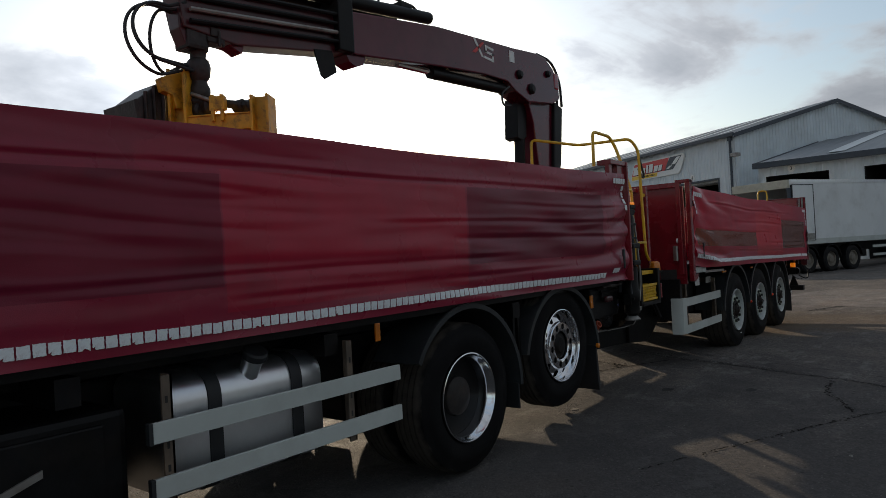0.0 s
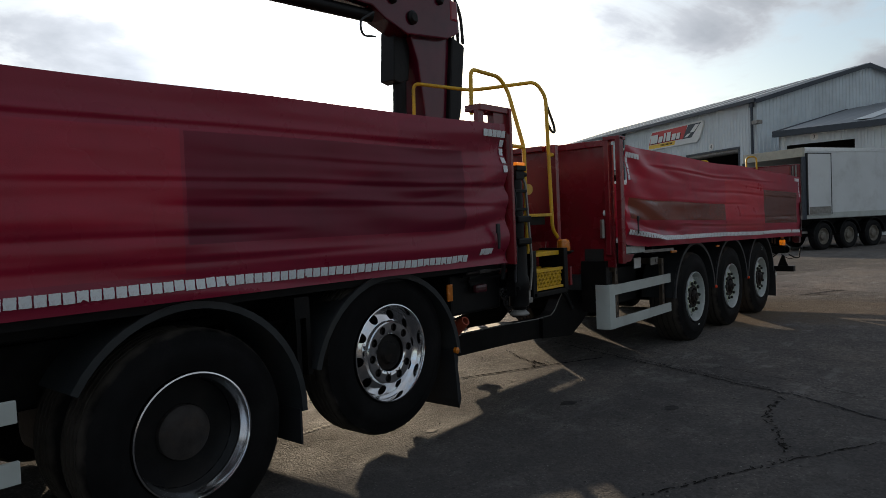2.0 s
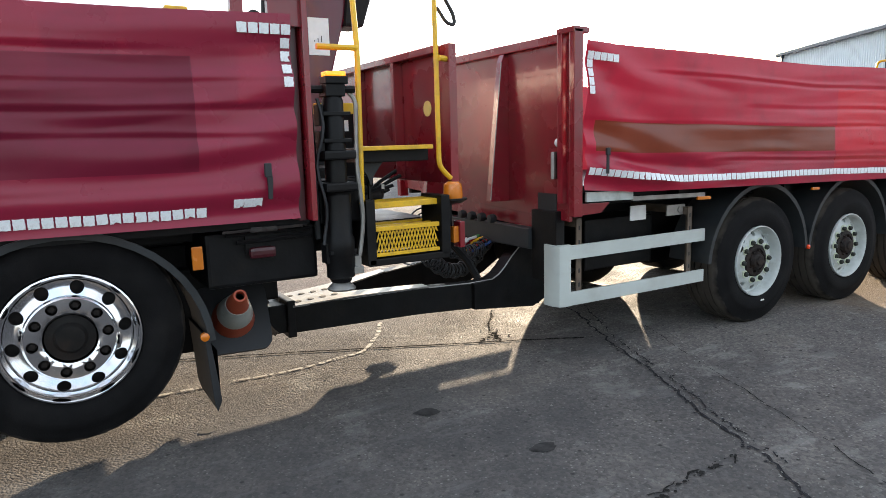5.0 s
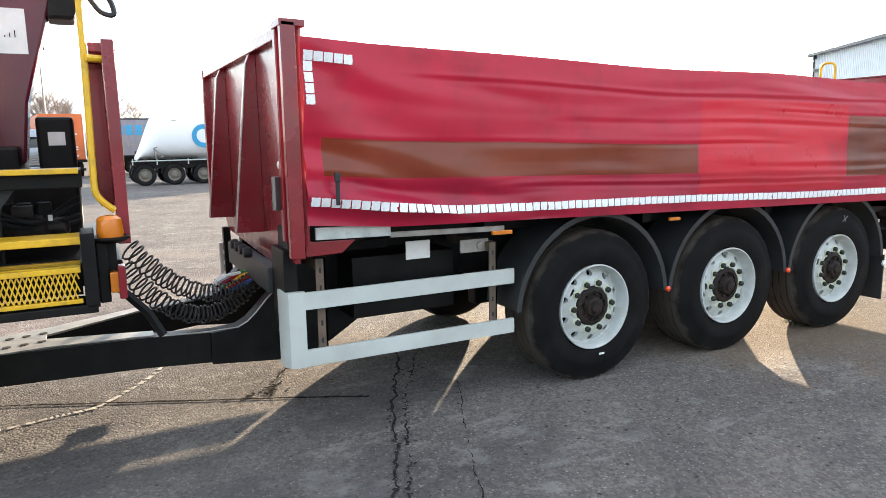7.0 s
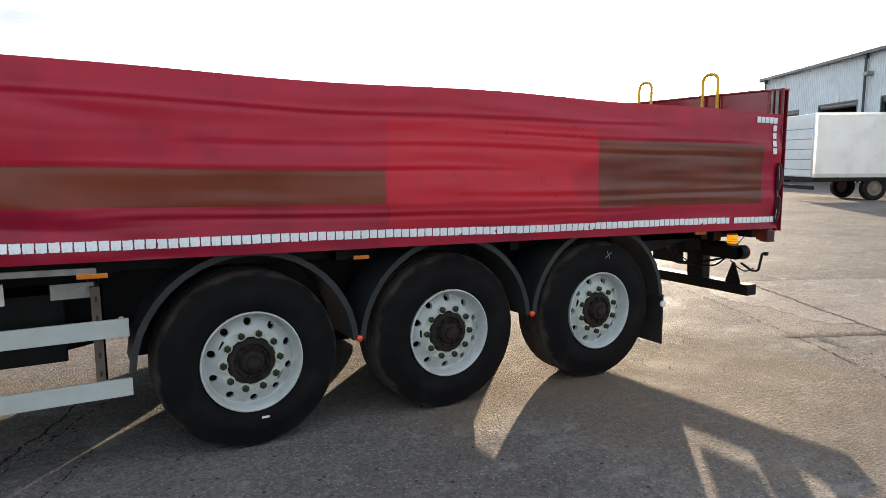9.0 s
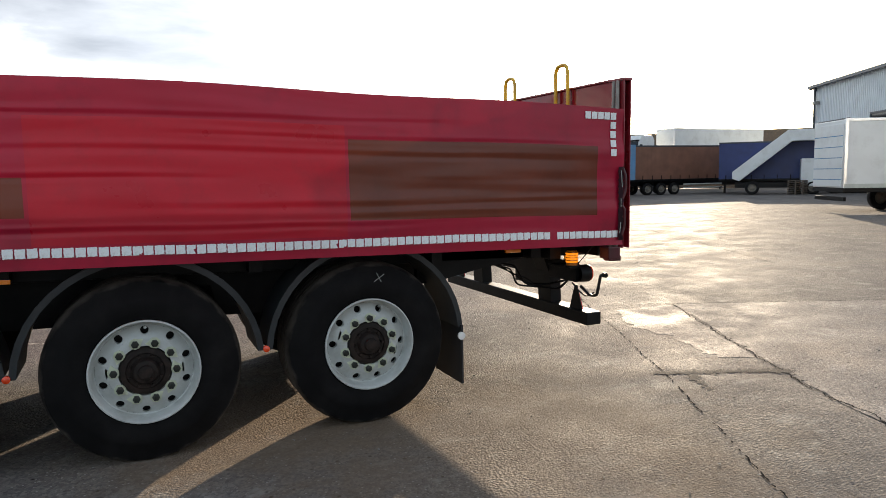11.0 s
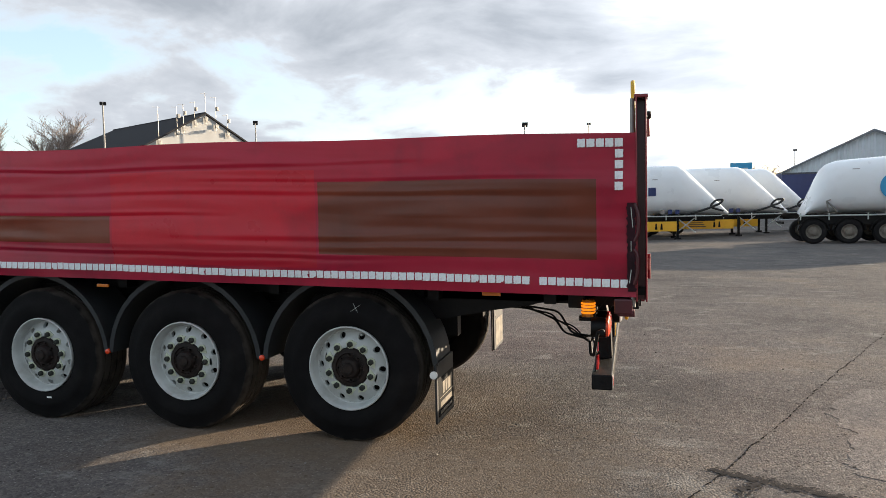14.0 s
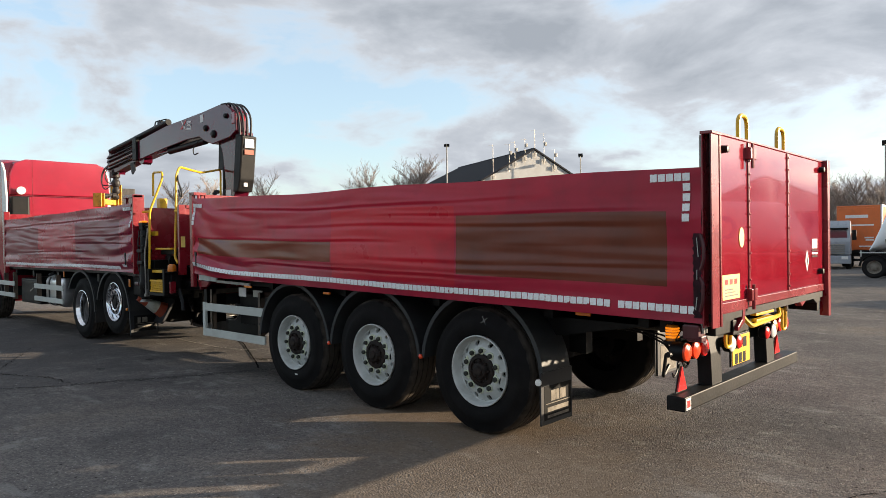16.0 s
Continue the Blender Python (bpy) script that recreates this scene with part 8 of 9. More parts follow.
def coils():
    for k, (a, b, sag) in enumerate((((8.2, 4.0, 1.12), (8.98, 4.2, 0.86), 0.2), ((8.16, 4.03, 1.0), (8.95, 4.28, 0.78), 0.25))):
        a, b = Vector(a), Vector(b)
        pts = []
        n, turns = 420, 30
        side = Vector((b.y - a.y, a.x - b.x, 0)).normalized()
        for i in range(n + 1):
            t = i / n
            c = a.lerp(b, t) - Vector((0, 0, 4 * sag * t * (1 - t)))
            tang = ((b - a) - Vector((0, 0, 4 * sag * (1 - 2 * t)))).normalized()
            up2 = side.cross(tang).normalized()
            w = 2 * math.pi * turns * t
            pts.append(c + (side * math.cos(w) + up2 * math.sin(w)) * (0.058 - 0.012 * t + 0.006 * math.sin(w * 0.31)))
        solo("coiled_air_line", tube(pts, 0.0062, 5), M_RUBBLK, "black coiled air line between lorry and trailer", "air line", "coiled air lines", smooth=True)
    for k, mt in enumerate((M_BLUE, M_SIGNR, M_YELLOW, mat("green_hose", (0.05, 0.2, 0.06), 0.5))):
        solo("air_hose", tube(rounded([(8.78, 4.2 + 0.05 * k, 0.76), (8.86, 4.15 + 0.05 * k, 0.8 + 0.02 * k), (8.95, 4.08 + 0.05 * k, 0.87)], 0.06), 0.012, 6), mt, "coloured air hose on the trailer front", "hose", "coloured air hoses", smooth=True)


coils()


def traffic_cone(m, label, group, tilt_part=True):
    c = thing("traffic_cone", label, "traffic cone", m, group)
    ring = [(sx * 0.14 + 0.065 * math.cos(radians(a0 + 15 * k)), sy * 0.14 + 0.065 * math.sin(radians(a0 + 15 * k))) for sx, sy, a0 in ((1, 1, 0), (-1, 1, 90), (-1, -1, 180), (1, -1, 270)) for k in range(7)]
    base = prism(ring, 0.0, 0.03, "z")
    part("base", base, M_RUBBLK, c)
    part("cone", lathe([(0.122, 0.03), (0.1, 0.14)], 24, "z"), M_ORANGE, c, "", True)
    part("sleeve", lathe([(0.1, 0.14), (0.101, 0.145), (0.064, 0.31), (0.062, 0.31)], 24, "z"), M_SILL, c, "dirty white reflective sleeve", True)
    part("tip", lathe([(0.062, 0.31), (0.034, 0.46), (0.024, 0.46), (0.024, 0.42)], 24, "z"), M_ORANGE, c, "", True)
    return c


traffic_cone(pose(6.85, 3.8, 0.61, 61, 0, -6), "orange and white traffic cone hung behind the lorry wheel", "")


# ---- vehicles round the yard ----
FAR_TYRE = to_mesh(lathe([(0.29, 0.05), (0.31, 0.0), (0.42, -0.01), (0.49, 0.03), (0.5, 0.08), (0.5, 0.26), (0.46, 0.3), (0.3, 0.28)], 28), M_RUBBER, True)
FAR_RIM = to_mesh(lathe([(0.3, 0.03), (0.28, 0.03), (0.26, 0.09), (0.2, 0.1), (0.14, 0.07), (0.13, 0.02), (0.09, 0.0), (0, -0.01)], 24), M_BROWNW, True)
M_SILO = mat("white_silo_paint", (0.82, 0.84, 0.85), 0.3, var=0.05, scale=0.8, dirt=(0.6, 0.6, 0.57), dirt_amount=0.35, dirt_scale=0.8)
M_RING = mat("blue_ring_print", (0.03, 0.3, 0.55), 0.4, var=0.05)
M_NAVY = mat("navy_print", (0.015, 0.03, 0.12), 0.4, var=0.05)
M_VWHITE = mat("white_body_panel", (0.7, 0.72, 0.72), 0.4, var=0.06, scale=0.9, dirt=(0.4, 0.39, 0.36), dirt_amount=0.4, dirt_scale=1.2)
M_BLUEC = mat("faded_blue_curtain", (0.1, 0.24, 0.42), 0.5, var=0.18, scale=1.2, dirt=(0.2, 0.3, 0.4), dirt_amount=0.4, dirt_scale=0.7)
M_NAVYC = mat("navy_curtain", (0.02, 0.035, 0.13), 0.5, var=0.2, scale=1.2)
M_BROWNC = mat("brown_curtain", (0.2, 0.09, 0.055), 0.55, var=0.2, scale=1.2)
M_GREYC = mat("grey_curtain", (0.24, 0.25, 0.29), 0.5, var=0.12, scale=1.2, dirt=(0.15, 0.15, 0.17), dirt_amount=0.4)
M_ORANGEB = mat("orange_box_paint", (0.62, 0.14, 0.03), 0.4, var=0.1, scale=1.5, dirt=(0.3, 0.12, 0.06), dirt_amount=0.4)
M_VGLASS = mat("windscreen_glass", (0.03, 0.04, 0.05), 0.06, var=0.1, coat=0.5)
M_CABRED = mat("red_cab_paint", (0.34, 0.012, 0.014), 0.3, var=0.08, coat=0.4)
M_CABYEL = mat("yellow_cab_paint", (0.7, 0.38, 0.02), 0.3, var=0.08, coat=0.4)
M_CABBLUE = mat("silver_grey_cab_paint", (0.3, 0.33, 0.37), 0.3, var=0.08, coat=0.4)


def far_wheel(T, x, y, far=False):
    t = placed("wheel", FAR_TYRE, T, pose(x, y, 0.5, 0, 0, 180 if far else 0))
    placed("rim", FAR_RIM, t, Matrix.Identity(4))


def silo(m, L, label, logo=True, height=3.55, legs=True):
    T = thing("silo_trailer", label, "tanker trailer", m, "silo trailers")
    bm = bmesh.new()
    rings = []
    n, seg = 40, 24
    for i in range(n + 1):
        x = -0.28 + (L + 0.28) * (i / n) ** 1.25
        a = (x + 0.28) / 0.86
        b = min(1, (L - x) / (L * 0.235))
        rise = a if a < 0.75 else 1 - 0.25 * math.exp(-(a - 0.75) / 0.25)
        top = 1.3 + (height - 0.3 * max(0, 1 - x / 5.5) - 1.3) * min(rise, b ** 0.9)
        bot = 1.24
        w = 1.2 * min(1, 0.72 + 0.3 * a, 0.5 + 0.5 * b)
        cz, hz = (top + bot) / 2, max(0.1, (top - bot) / 2)
        ring = []
        for k in range(seg):
            t = 2 * math.pi * k / seg
            c, s = math.cos(t), math.sin(t)
            e = 0.72
            ring.append(bm.verts.new((x, w * math.copysign(abs(c) ** e, c), cz + hz * math.copysign(abs(s) ** e, s))))
        rings.append(ring)
    for r0, r1 in zip(rings, rings[1:]):
        for k in range(seg):
            bm.faces.new((r0[k], r0[(k + 1) % seg], r1[(k + 1) % seg], r1[k]))
    bm.faces.new(rings[0])
    bm.faces.new(rings[-1])
    bmesh.ops.recalc_face_normals(bm, faces=bm.faces[:])
    part("tank", bm, M_SILO, T, "white round-edged silo tank", True)
    part("hopper", lathe([(0.2, 0.75), (0.85, 1.3)], 20, "z", (L * 0.32, 0, 0)), M_SILO, T, "", True)
    part("hopper", lathe([(0.2, 0.75), (0.85, 1.3)], 20, "z", (L * 0.56, 0, 0)), M_SILO, T, "", True)
    part("chassis", joined(bm_box(0.2, L - 0.1, -1.12, -1.02, 1.08, 1.2), bm_box(0.2, L - 0.1, 1.02, 1.12, 1.08, 1.2), bm_box(0.3, L - 0.6, -0.5, 0.5, 0.9, 1.15), bm_box(-0.6, 3.4, -1.1, -1.0, 0.8, 1.12)), M_BLACK, T)
    part("hose_box", bm_box(3.44, 4.4, -1.2, -0.8, 0.94, 1.14, 0.02), M_SILO, T, "white locker under the tank")
    part("grab_rail", joined(tube([(0.48, -1.2, 1.3), (0.4, -1.21, 1.75), (0.55, -1.21, 1.8)], 0.03, 5), tube([(0.4, -1.21, 1.75), (0.8, -1.21, 1.32)], 0.03, 5)), M_STEEL, T)
    part("side_rail", joined(tube([(-0.6, -1.22, 1.16), (L - 0.4, -1.22, 1.18)], 0.028, 6), *[tube([(xx, -1.22, 0.98), (xx, -1.22, 1.27)], 0.025, 6) for xx in (-0.55, 0.5, 1.9, 3.4, 4.3, 5.4, 6.6, 8)]), M_RAIL, T)
    for xx in (-0.05, 1.25, 2.6):
        far_wheel(T, xx, -1.2)
        far_wheel(T, xx, 1.2, True)
        part("mudguard", arch(xx, 0.5, 0.57, -1.22, -0.85, 5, 175, n=10), M_BLACK, T, "", True)
    part("side_board", bm_box(3.42, 7.1, -1.26, -1.22, 0.43, 0.92, 0.01), M_PLATE, T, "yellow side warning board")
    for cx, bike in ((4.05, True), (6.25, False)):
        if bike:
            sym = joined(lathe([(0.09, 0), (0.12, 0), (0.12, 0.006), (0.09, 0.006)], 16, "y", (cx - 0.17, -1.268, 0.61), True), lathe([(0.09, 0), (0.12, 0), (0.12, 0.006), (0.09, 0.006)], 16, "y", (cx + 0.17, -1.268, 0.61), True), tube([(cx - 0.17, -1.265, 0.61), (cx - 0.02, -1.265, 0.8), (cx + 0.17, -1.265, 0.61)], 0.02, 4))
        else:
            sym = joined(*[prism([(cx + d - 0.06, 0.52), (cx + d + 0.06, 0.52), (cx + d + 0.03, 0.82), (cx + d - 0.03, 0.82)], -1.268, -1.262) for d in (-0.13, 0.13)])
        part("board_symbol", sym, M_INK, T)
    for k in range(3):
        part("board_print", bm_box(4.75 + 0.08 * k, 5.7 - 0.08 * k, -1.265, -1.26, 0.54 + 0.1 * k, 0.585 + 0.1 * k), M_BROWN, T)
    for xx in (L * 0.74,):
        for yy in (-1.0, 1.0):
            part("landing_leg", joined(bm_box(xx, xx + 0.12, yy - 0.06, yy + 0.06, 0.1, 1.1), bm_box(xx - 0.1, xx + 0.22, yy - 0.12, yy + 0.12, 0.0, 0.1)), M_BLACK, T)
        part("leg_brace", joined(tube([(xx, -1.0, 0.35), (xx + 0.9, -1.0, 1.1)], 0.03, 5), tube([(xx + 0.9, -1.0, 0.35), (xx, -1.0, 1.1)], 0.03, 5)), M_RAIL, T)
    part("discharge_hose", tube(rounded([(L * 0.78, -1.15, 1.25), (L * 0.87, -1.15, 1.45), (L * 0.95, -1.1, 1.75), (L * 0.97, -1.1, 1.95), (L * 0.93, -1.1, 1.95), (L * 0.9, -1.1, 1.6), (L * 0.97, -1.0, 1.4)], 0.25), 0.055, 8), M_RUBBLK, T, "black discharge hose", True)
    for k in range(3):
        part("valve_box", bm_box(L * 0.66 + 0.35 * k, L * 0.66 + 0.35 * k + 0.2, -1.22, -1.16, 1.28, 1.5, 0.01), M_NAVY if k else M_STEEL, T)
    if logo:
        yl = -1.205
        ring = lathe([(0.33, 0), (0.55, 0), (0.55, 0.012), (0.33, 0.012)], 36, "y", (L * 0.28, yl - 0.012, 2.3), True)
        part("logo_ring", ring, M_RING, T, "blue ring logo")
        x = L * 0.36
        for wd in (0.33, 0.4, 0.36, 0.46, 0.4, 0.36):
            part("name_bar", bm_box(x, x + wd, yl - 0.01, yl, 2.2, 2.62), M_NAVY, T)
            x += wd + 0.07
        x = L * 0.365
        for wd in (0.14, 0.46, 1.25):
            part("name_bar", bm_box(x, x + wd, yl - 0.01, yl, 1.92, 2.08), M_NAVY, T)
            x += wd + 0.1
    for k in range(2):
        part("tank_mark", bm_box((0.62 if k else 0.13) * L, (0.62 if k else 0.13) * L + 0.25, -1.21, -1.2, 3.0, 3.03), M_STEEL, T)
    return T


def cab(m, paint, label, group="tractor units", H=3.3):
    """A tractor unit; it looks along +x."""
    T = thing("tractor_unit", label, "lorry", m, group)
    part("cab", prism([(-1.0, 0.9), (0.85, 0.9), (0.95, 1.7), (0.75, H - 0.35), (0.5, H), (-0.8, H - 0.1), (-1.0, H - 0.5)], -1.2, 1.2, "y", 0.07), paint, T, "", True)
    part("windscreen", prism([(-1.05, 1.75), (1.05, 1.75), (1.0, H - 0.6), (-1.0, H - 0.6)], 0.86, 0.9, "x"), M_VGLASS, T, "", False, Matrix.Translation((0.0, 0, 0)))
    part("side_window", prism([(-0.1, 1.8), (0.75, 1.8), (0.65, H - 0.65), (-0.1, H - 0.65)], -1.215, -1.2), M_VGLASS, T)
    part("grille", joined(*[bm_box(0.92, 1.0, -0.9, 0.9, 0.95 + 0.13 * k, 1.03 + 0.13 * k, 0.01) for k in range(5)]), M_STEEL, T)
    part("bumper", bm_box(0.4, 1.02, -1.22, 1.22, 0.35, 0.85, 0.05), paint, T)
    for s in (-1, 1):
        part("head_light", bm_box(1.0, 1.04, s * 0.9 - 0.18, s * 0.9 + 0.18, 0.62, 0.8, 0.02), M_WLENS, T)
        part("wing_mirror", bm_box(0.75, 0.9, s * 1.4 - 0.12, s * 1.4 + 0.12, 1.8, 2.4, 0.03), M_BLACK, T)
    part("wheel_arch", arch(-0.05, 0.5, 0.57, -1.23, -0.8, 0, 180, n=12), M_BLACK, T, "", True)
    part("sun_visor", bm_box(0.75, 1.0, -1.1, 1.1, H - 0.55, H - 0.45, 0.02), M_BLACK, T)
    part("chassis", bm_box(-4.6, 0.4, -0.45, 0.45, 0.6, 0.95, 0.02), M_BLACK, T)
    for xx in (-0.05, -3.4):
        far_wheel(T, xx, -1.2)
        far_wheel(T, xx, 1.2, True)
    return T


def van_trailer(m, L, z0, z1, side, label, wheels, curtain=True, prints=(), rear=None, group="box trailers", half=1.25, roller=False):
    """A box or curtain-sided trailer body, from x=0 (rear) to L, its near side at y=-half."""
    T = thing("box_trailer", label, "trailer", m, group)
    if curtain:
        bm = bmesh.new()
        n = int(L / 0.12)
        rows = []
        for i in range(n + 1):
            x = 0.1 + (L - 0.2) * i / n
            o = 0.02 * math.sin(i * 2.1) * noise.noise((x * 0.7, 0, 4))
            rows.append([bm.verts.new((x, -half - 0.015 + o, z0 + (z1 - z0 - 0.1) * k / 6)) for k in range(7)])
        for a, b in zip(rows, rows[1:]):
            for k in range(6):
                f = bm.faces.new((a[k], b[k], b[k + 1], a[k + 1]))
                f.smooth = True
        part("side_curtain", bm, side, T)
        part("body", bm_box(0, L, -half + 0.03, half, z0, z1, 0.02), side, T)
        for i in range(int(L / 0.9)):
            part("curtain_strap", bm_box(0.5 + 0.9 * i, 0.56 + 0.9 * i, -half - 0.04, -half - 0.02, z0 - 0.25, z0 + 0.3), M_INK, T)
    else:
        part("body", bm_box(0, L, -half, half, z0, z1, 0.03), side, T)
        part("corner_post", bm_box(-0.02, 0.1, -half - 0.01, -half + 0.08, z0, z1, 0.01), M_ALU, T)
        part("corner_post", bm_box(L - 0.08, L + 0.01, -half - 0.01, -half + 0.08, z0, z1, 0.01), M_ALU, T)
        part("bottom_rail", bm_box(0, L, -half - 0.012, -half, z0, z0 + 0.15), M_RAIL, T)
    part("roof_rail", bm_box(-0.02, L + 0.02, -half - 0.03, -half + 0.05, z1 - 0.08, z1 + 0.03, 0.01), M_ALU if not curtain else M_TRIM, T)
    part("side_rave", bm_box(0, L, -half, half, z0 - 0.16, z0 - 0.01), M_BLACK, T)
    part("chassis", bm_box(0.2, L - 0.2, -0.5, 0.5, 0.75, z0 - 0.16), M_BLACK, T)
    if rear:
        part("rear_door", bm_box(-0.04, 0.0, -half + 0.1, half - 0.1, z0 + 0.05, z1 - 0.15, 0.01), rear, T)
        if roller:
            for k in range(5):
                zz = z0 + 0.3 + (z1 - z0 - 0.5) * k / 5
                part("roller_seam", bm_box(-0.045, -0.04, -half + 0.12, half - 0.12, zz, zz + 0.03), M_BLUEC, T)
    for x in wheels:
        far_wheel(T, x, -half + 0.05)
        far_wheel(T, x, half - 0.05, True)
    part("rear_bumper", bm_box(0.05, 0.15, -half + 0.1, half - 0.1, 0.45, 0.6), M_BLACK, T)
    if L > 7:
        part("landing_leg", bm_box(L * 0.72, L * 0.72 + 0.12, -half + 0.2, -half + 0.35, 0.02, z0 - 0.1), M_BLACK, T)
        part("guard_rail", joined(bm_box(L * 0.4, L * 0.7, -half + 0.02, -half + 0.05, 0.8, 0.9), bm_box(L * 0.4, L * 0.7, -half + 0.02, -half + 0.05, 0.5, 0.6)), M_RAIL, T)
    for a, b, c, d, mt in prints:
        part("print_bar", bm_box(a, b, -half - 0.05, -half - 0.04, c, d), mt, T)
    return T


def axis(x, y, deg):
    return pose(x, y, gz(y), 0, 0, deg)


silo(axis(22.75, 31.2, -1), 10.2, "white silo trailer with blue ring logo and yellow board", True, 3.68)
silo(axis(10.5, 35.8, 2), 9.6, "white silo trailer with blue ring logo and yellow board", True, 3.75)
silo(axis(13.6, 39.4, 2), 9.9, "white silo trailer parked in a row with black hose", False, 3.75)
silo(axis(15.4, 43.2, 2), 10.2, "white silo trailer parked in a row with black hose", False, 3.8)
cab(axis(33.0, 31.6, 0), M_CABRED, "red tractor unit parked beside a silo trailer", "tractor units", 3.02)
cab(axis(35.4, 34.6, 2), M_CABYEL, "yellow tractor unit parked behind a red one", "tractor units", 2.75)
van_trailer(axis(33.5, 42.8, -4), 14.2, 1.3, 4.05, M_BLUEC, "faded blue curtain-sided trailer beyond the tankers", (10.3, 11.5))
van_trailer(axis(49.0, 44.3, -6), 13.6, 1.3, 4.0, M_BROWNC, "brown curtain-sided trailer at the yard edge", (2.0, 3.3, 4.6))
van_trailer(axis(24.5, 47, 0), 12, 1.2, 3.6, M_NAVYC, "navy curtain-sided trailer behind the silo row", (2.0, 3.3, 4.6))
T = cab(pose(58.0, 52.5, gz(52.5) + 2.2, 0, 0, 180), M_VWHITE, "white tractor unit raised behind the brown trailer")
van_trailer(pose(60.5, 51.5, gz(51.5) + 2.0, 0, 0, 0), 12, 1.3, 4.1, M_VWHITE, "white box trailer raised behind the brown trailer", (8, 9.3), False)
solo("stacked_cabin", joined(bm_box(-2.3, 2.3, -1.2, 1.2, 0, 2.8, 0.03), bm_box(-2.3, 2.3, -1.2, 1.2, 2.85, 5.65, 0.03)), M_TRIM, "dark site cabins stacked two high", "cabin", m=axis(49.5, 55, -10))

# orange lorry, blue cab and grey curtain trailer on the far side
van_trailer(pose(6.95, 49.0, gz(49), 0, 0, 96), 8.5, 1.15, 4.0, M_ORANGEB, "orange box lorry body with pale lettering", (2.2, 3.4), False, (), M_ORANGEB)
O7 = thing("painted_lettering", "pale lettering bars on the orange lorry door", "lettering", pose(6.95, 49.0, gz(49), 0, 0, 96))
for k, (a, b, z) in enumerate(((-0.5, 0.75, 3.2), (-0.8, 0.9, 2.7), (0.3, 0.55, 2.25), (-0.8, -0.3, 1.9), (-0.8, -0.35, 1.75), (-0.8, 0.0, 1.35))):
    part("print_bar", bm_box(-0.055, -0.042, a, b, z, z + (0.2 if k == 0 else 0.09)), M_LABELW, O7)
cab(pose(5.7, 47.0, gz(47), 0, 0, -80), M_CABBLUE, "silver grey lorry cab parked by the orange lorry", "tractor units", 3.0)
van_trailer(axis(8.9, 54.5, 2), 13.6, 1.35, 3.9, M_GREYC, "grey curtain-sided trailer with blue lettering bars", (2.2, 3.5, 4.8), True,
            [(1.2 + 0.62 * k, 1.65 + 0.62 * k, 2.75, 3.45, M_RING) for k in range(9)] + [(1.4 + 0.4 * k, 1.65 + 0.4 * k, 1.95, 2.2, M_STEEL) for k in range(14)])
for x, y, tx in ((9.4, 45.5, 35), (10.7, 46.2, 0)):
    c = traffic_cone(pose(x, y, gz(y), tx, 0, 0), "faded yellow traffic cone on the yard", "faded cones")
    c.scale = (1.7, 1.7, 2.0)
c = traffic_cone(axis(43.0, 36.0, 0), "traffic cone standing alone on the yard", "")
c.scale = (0.75, 0.75, 0.85)

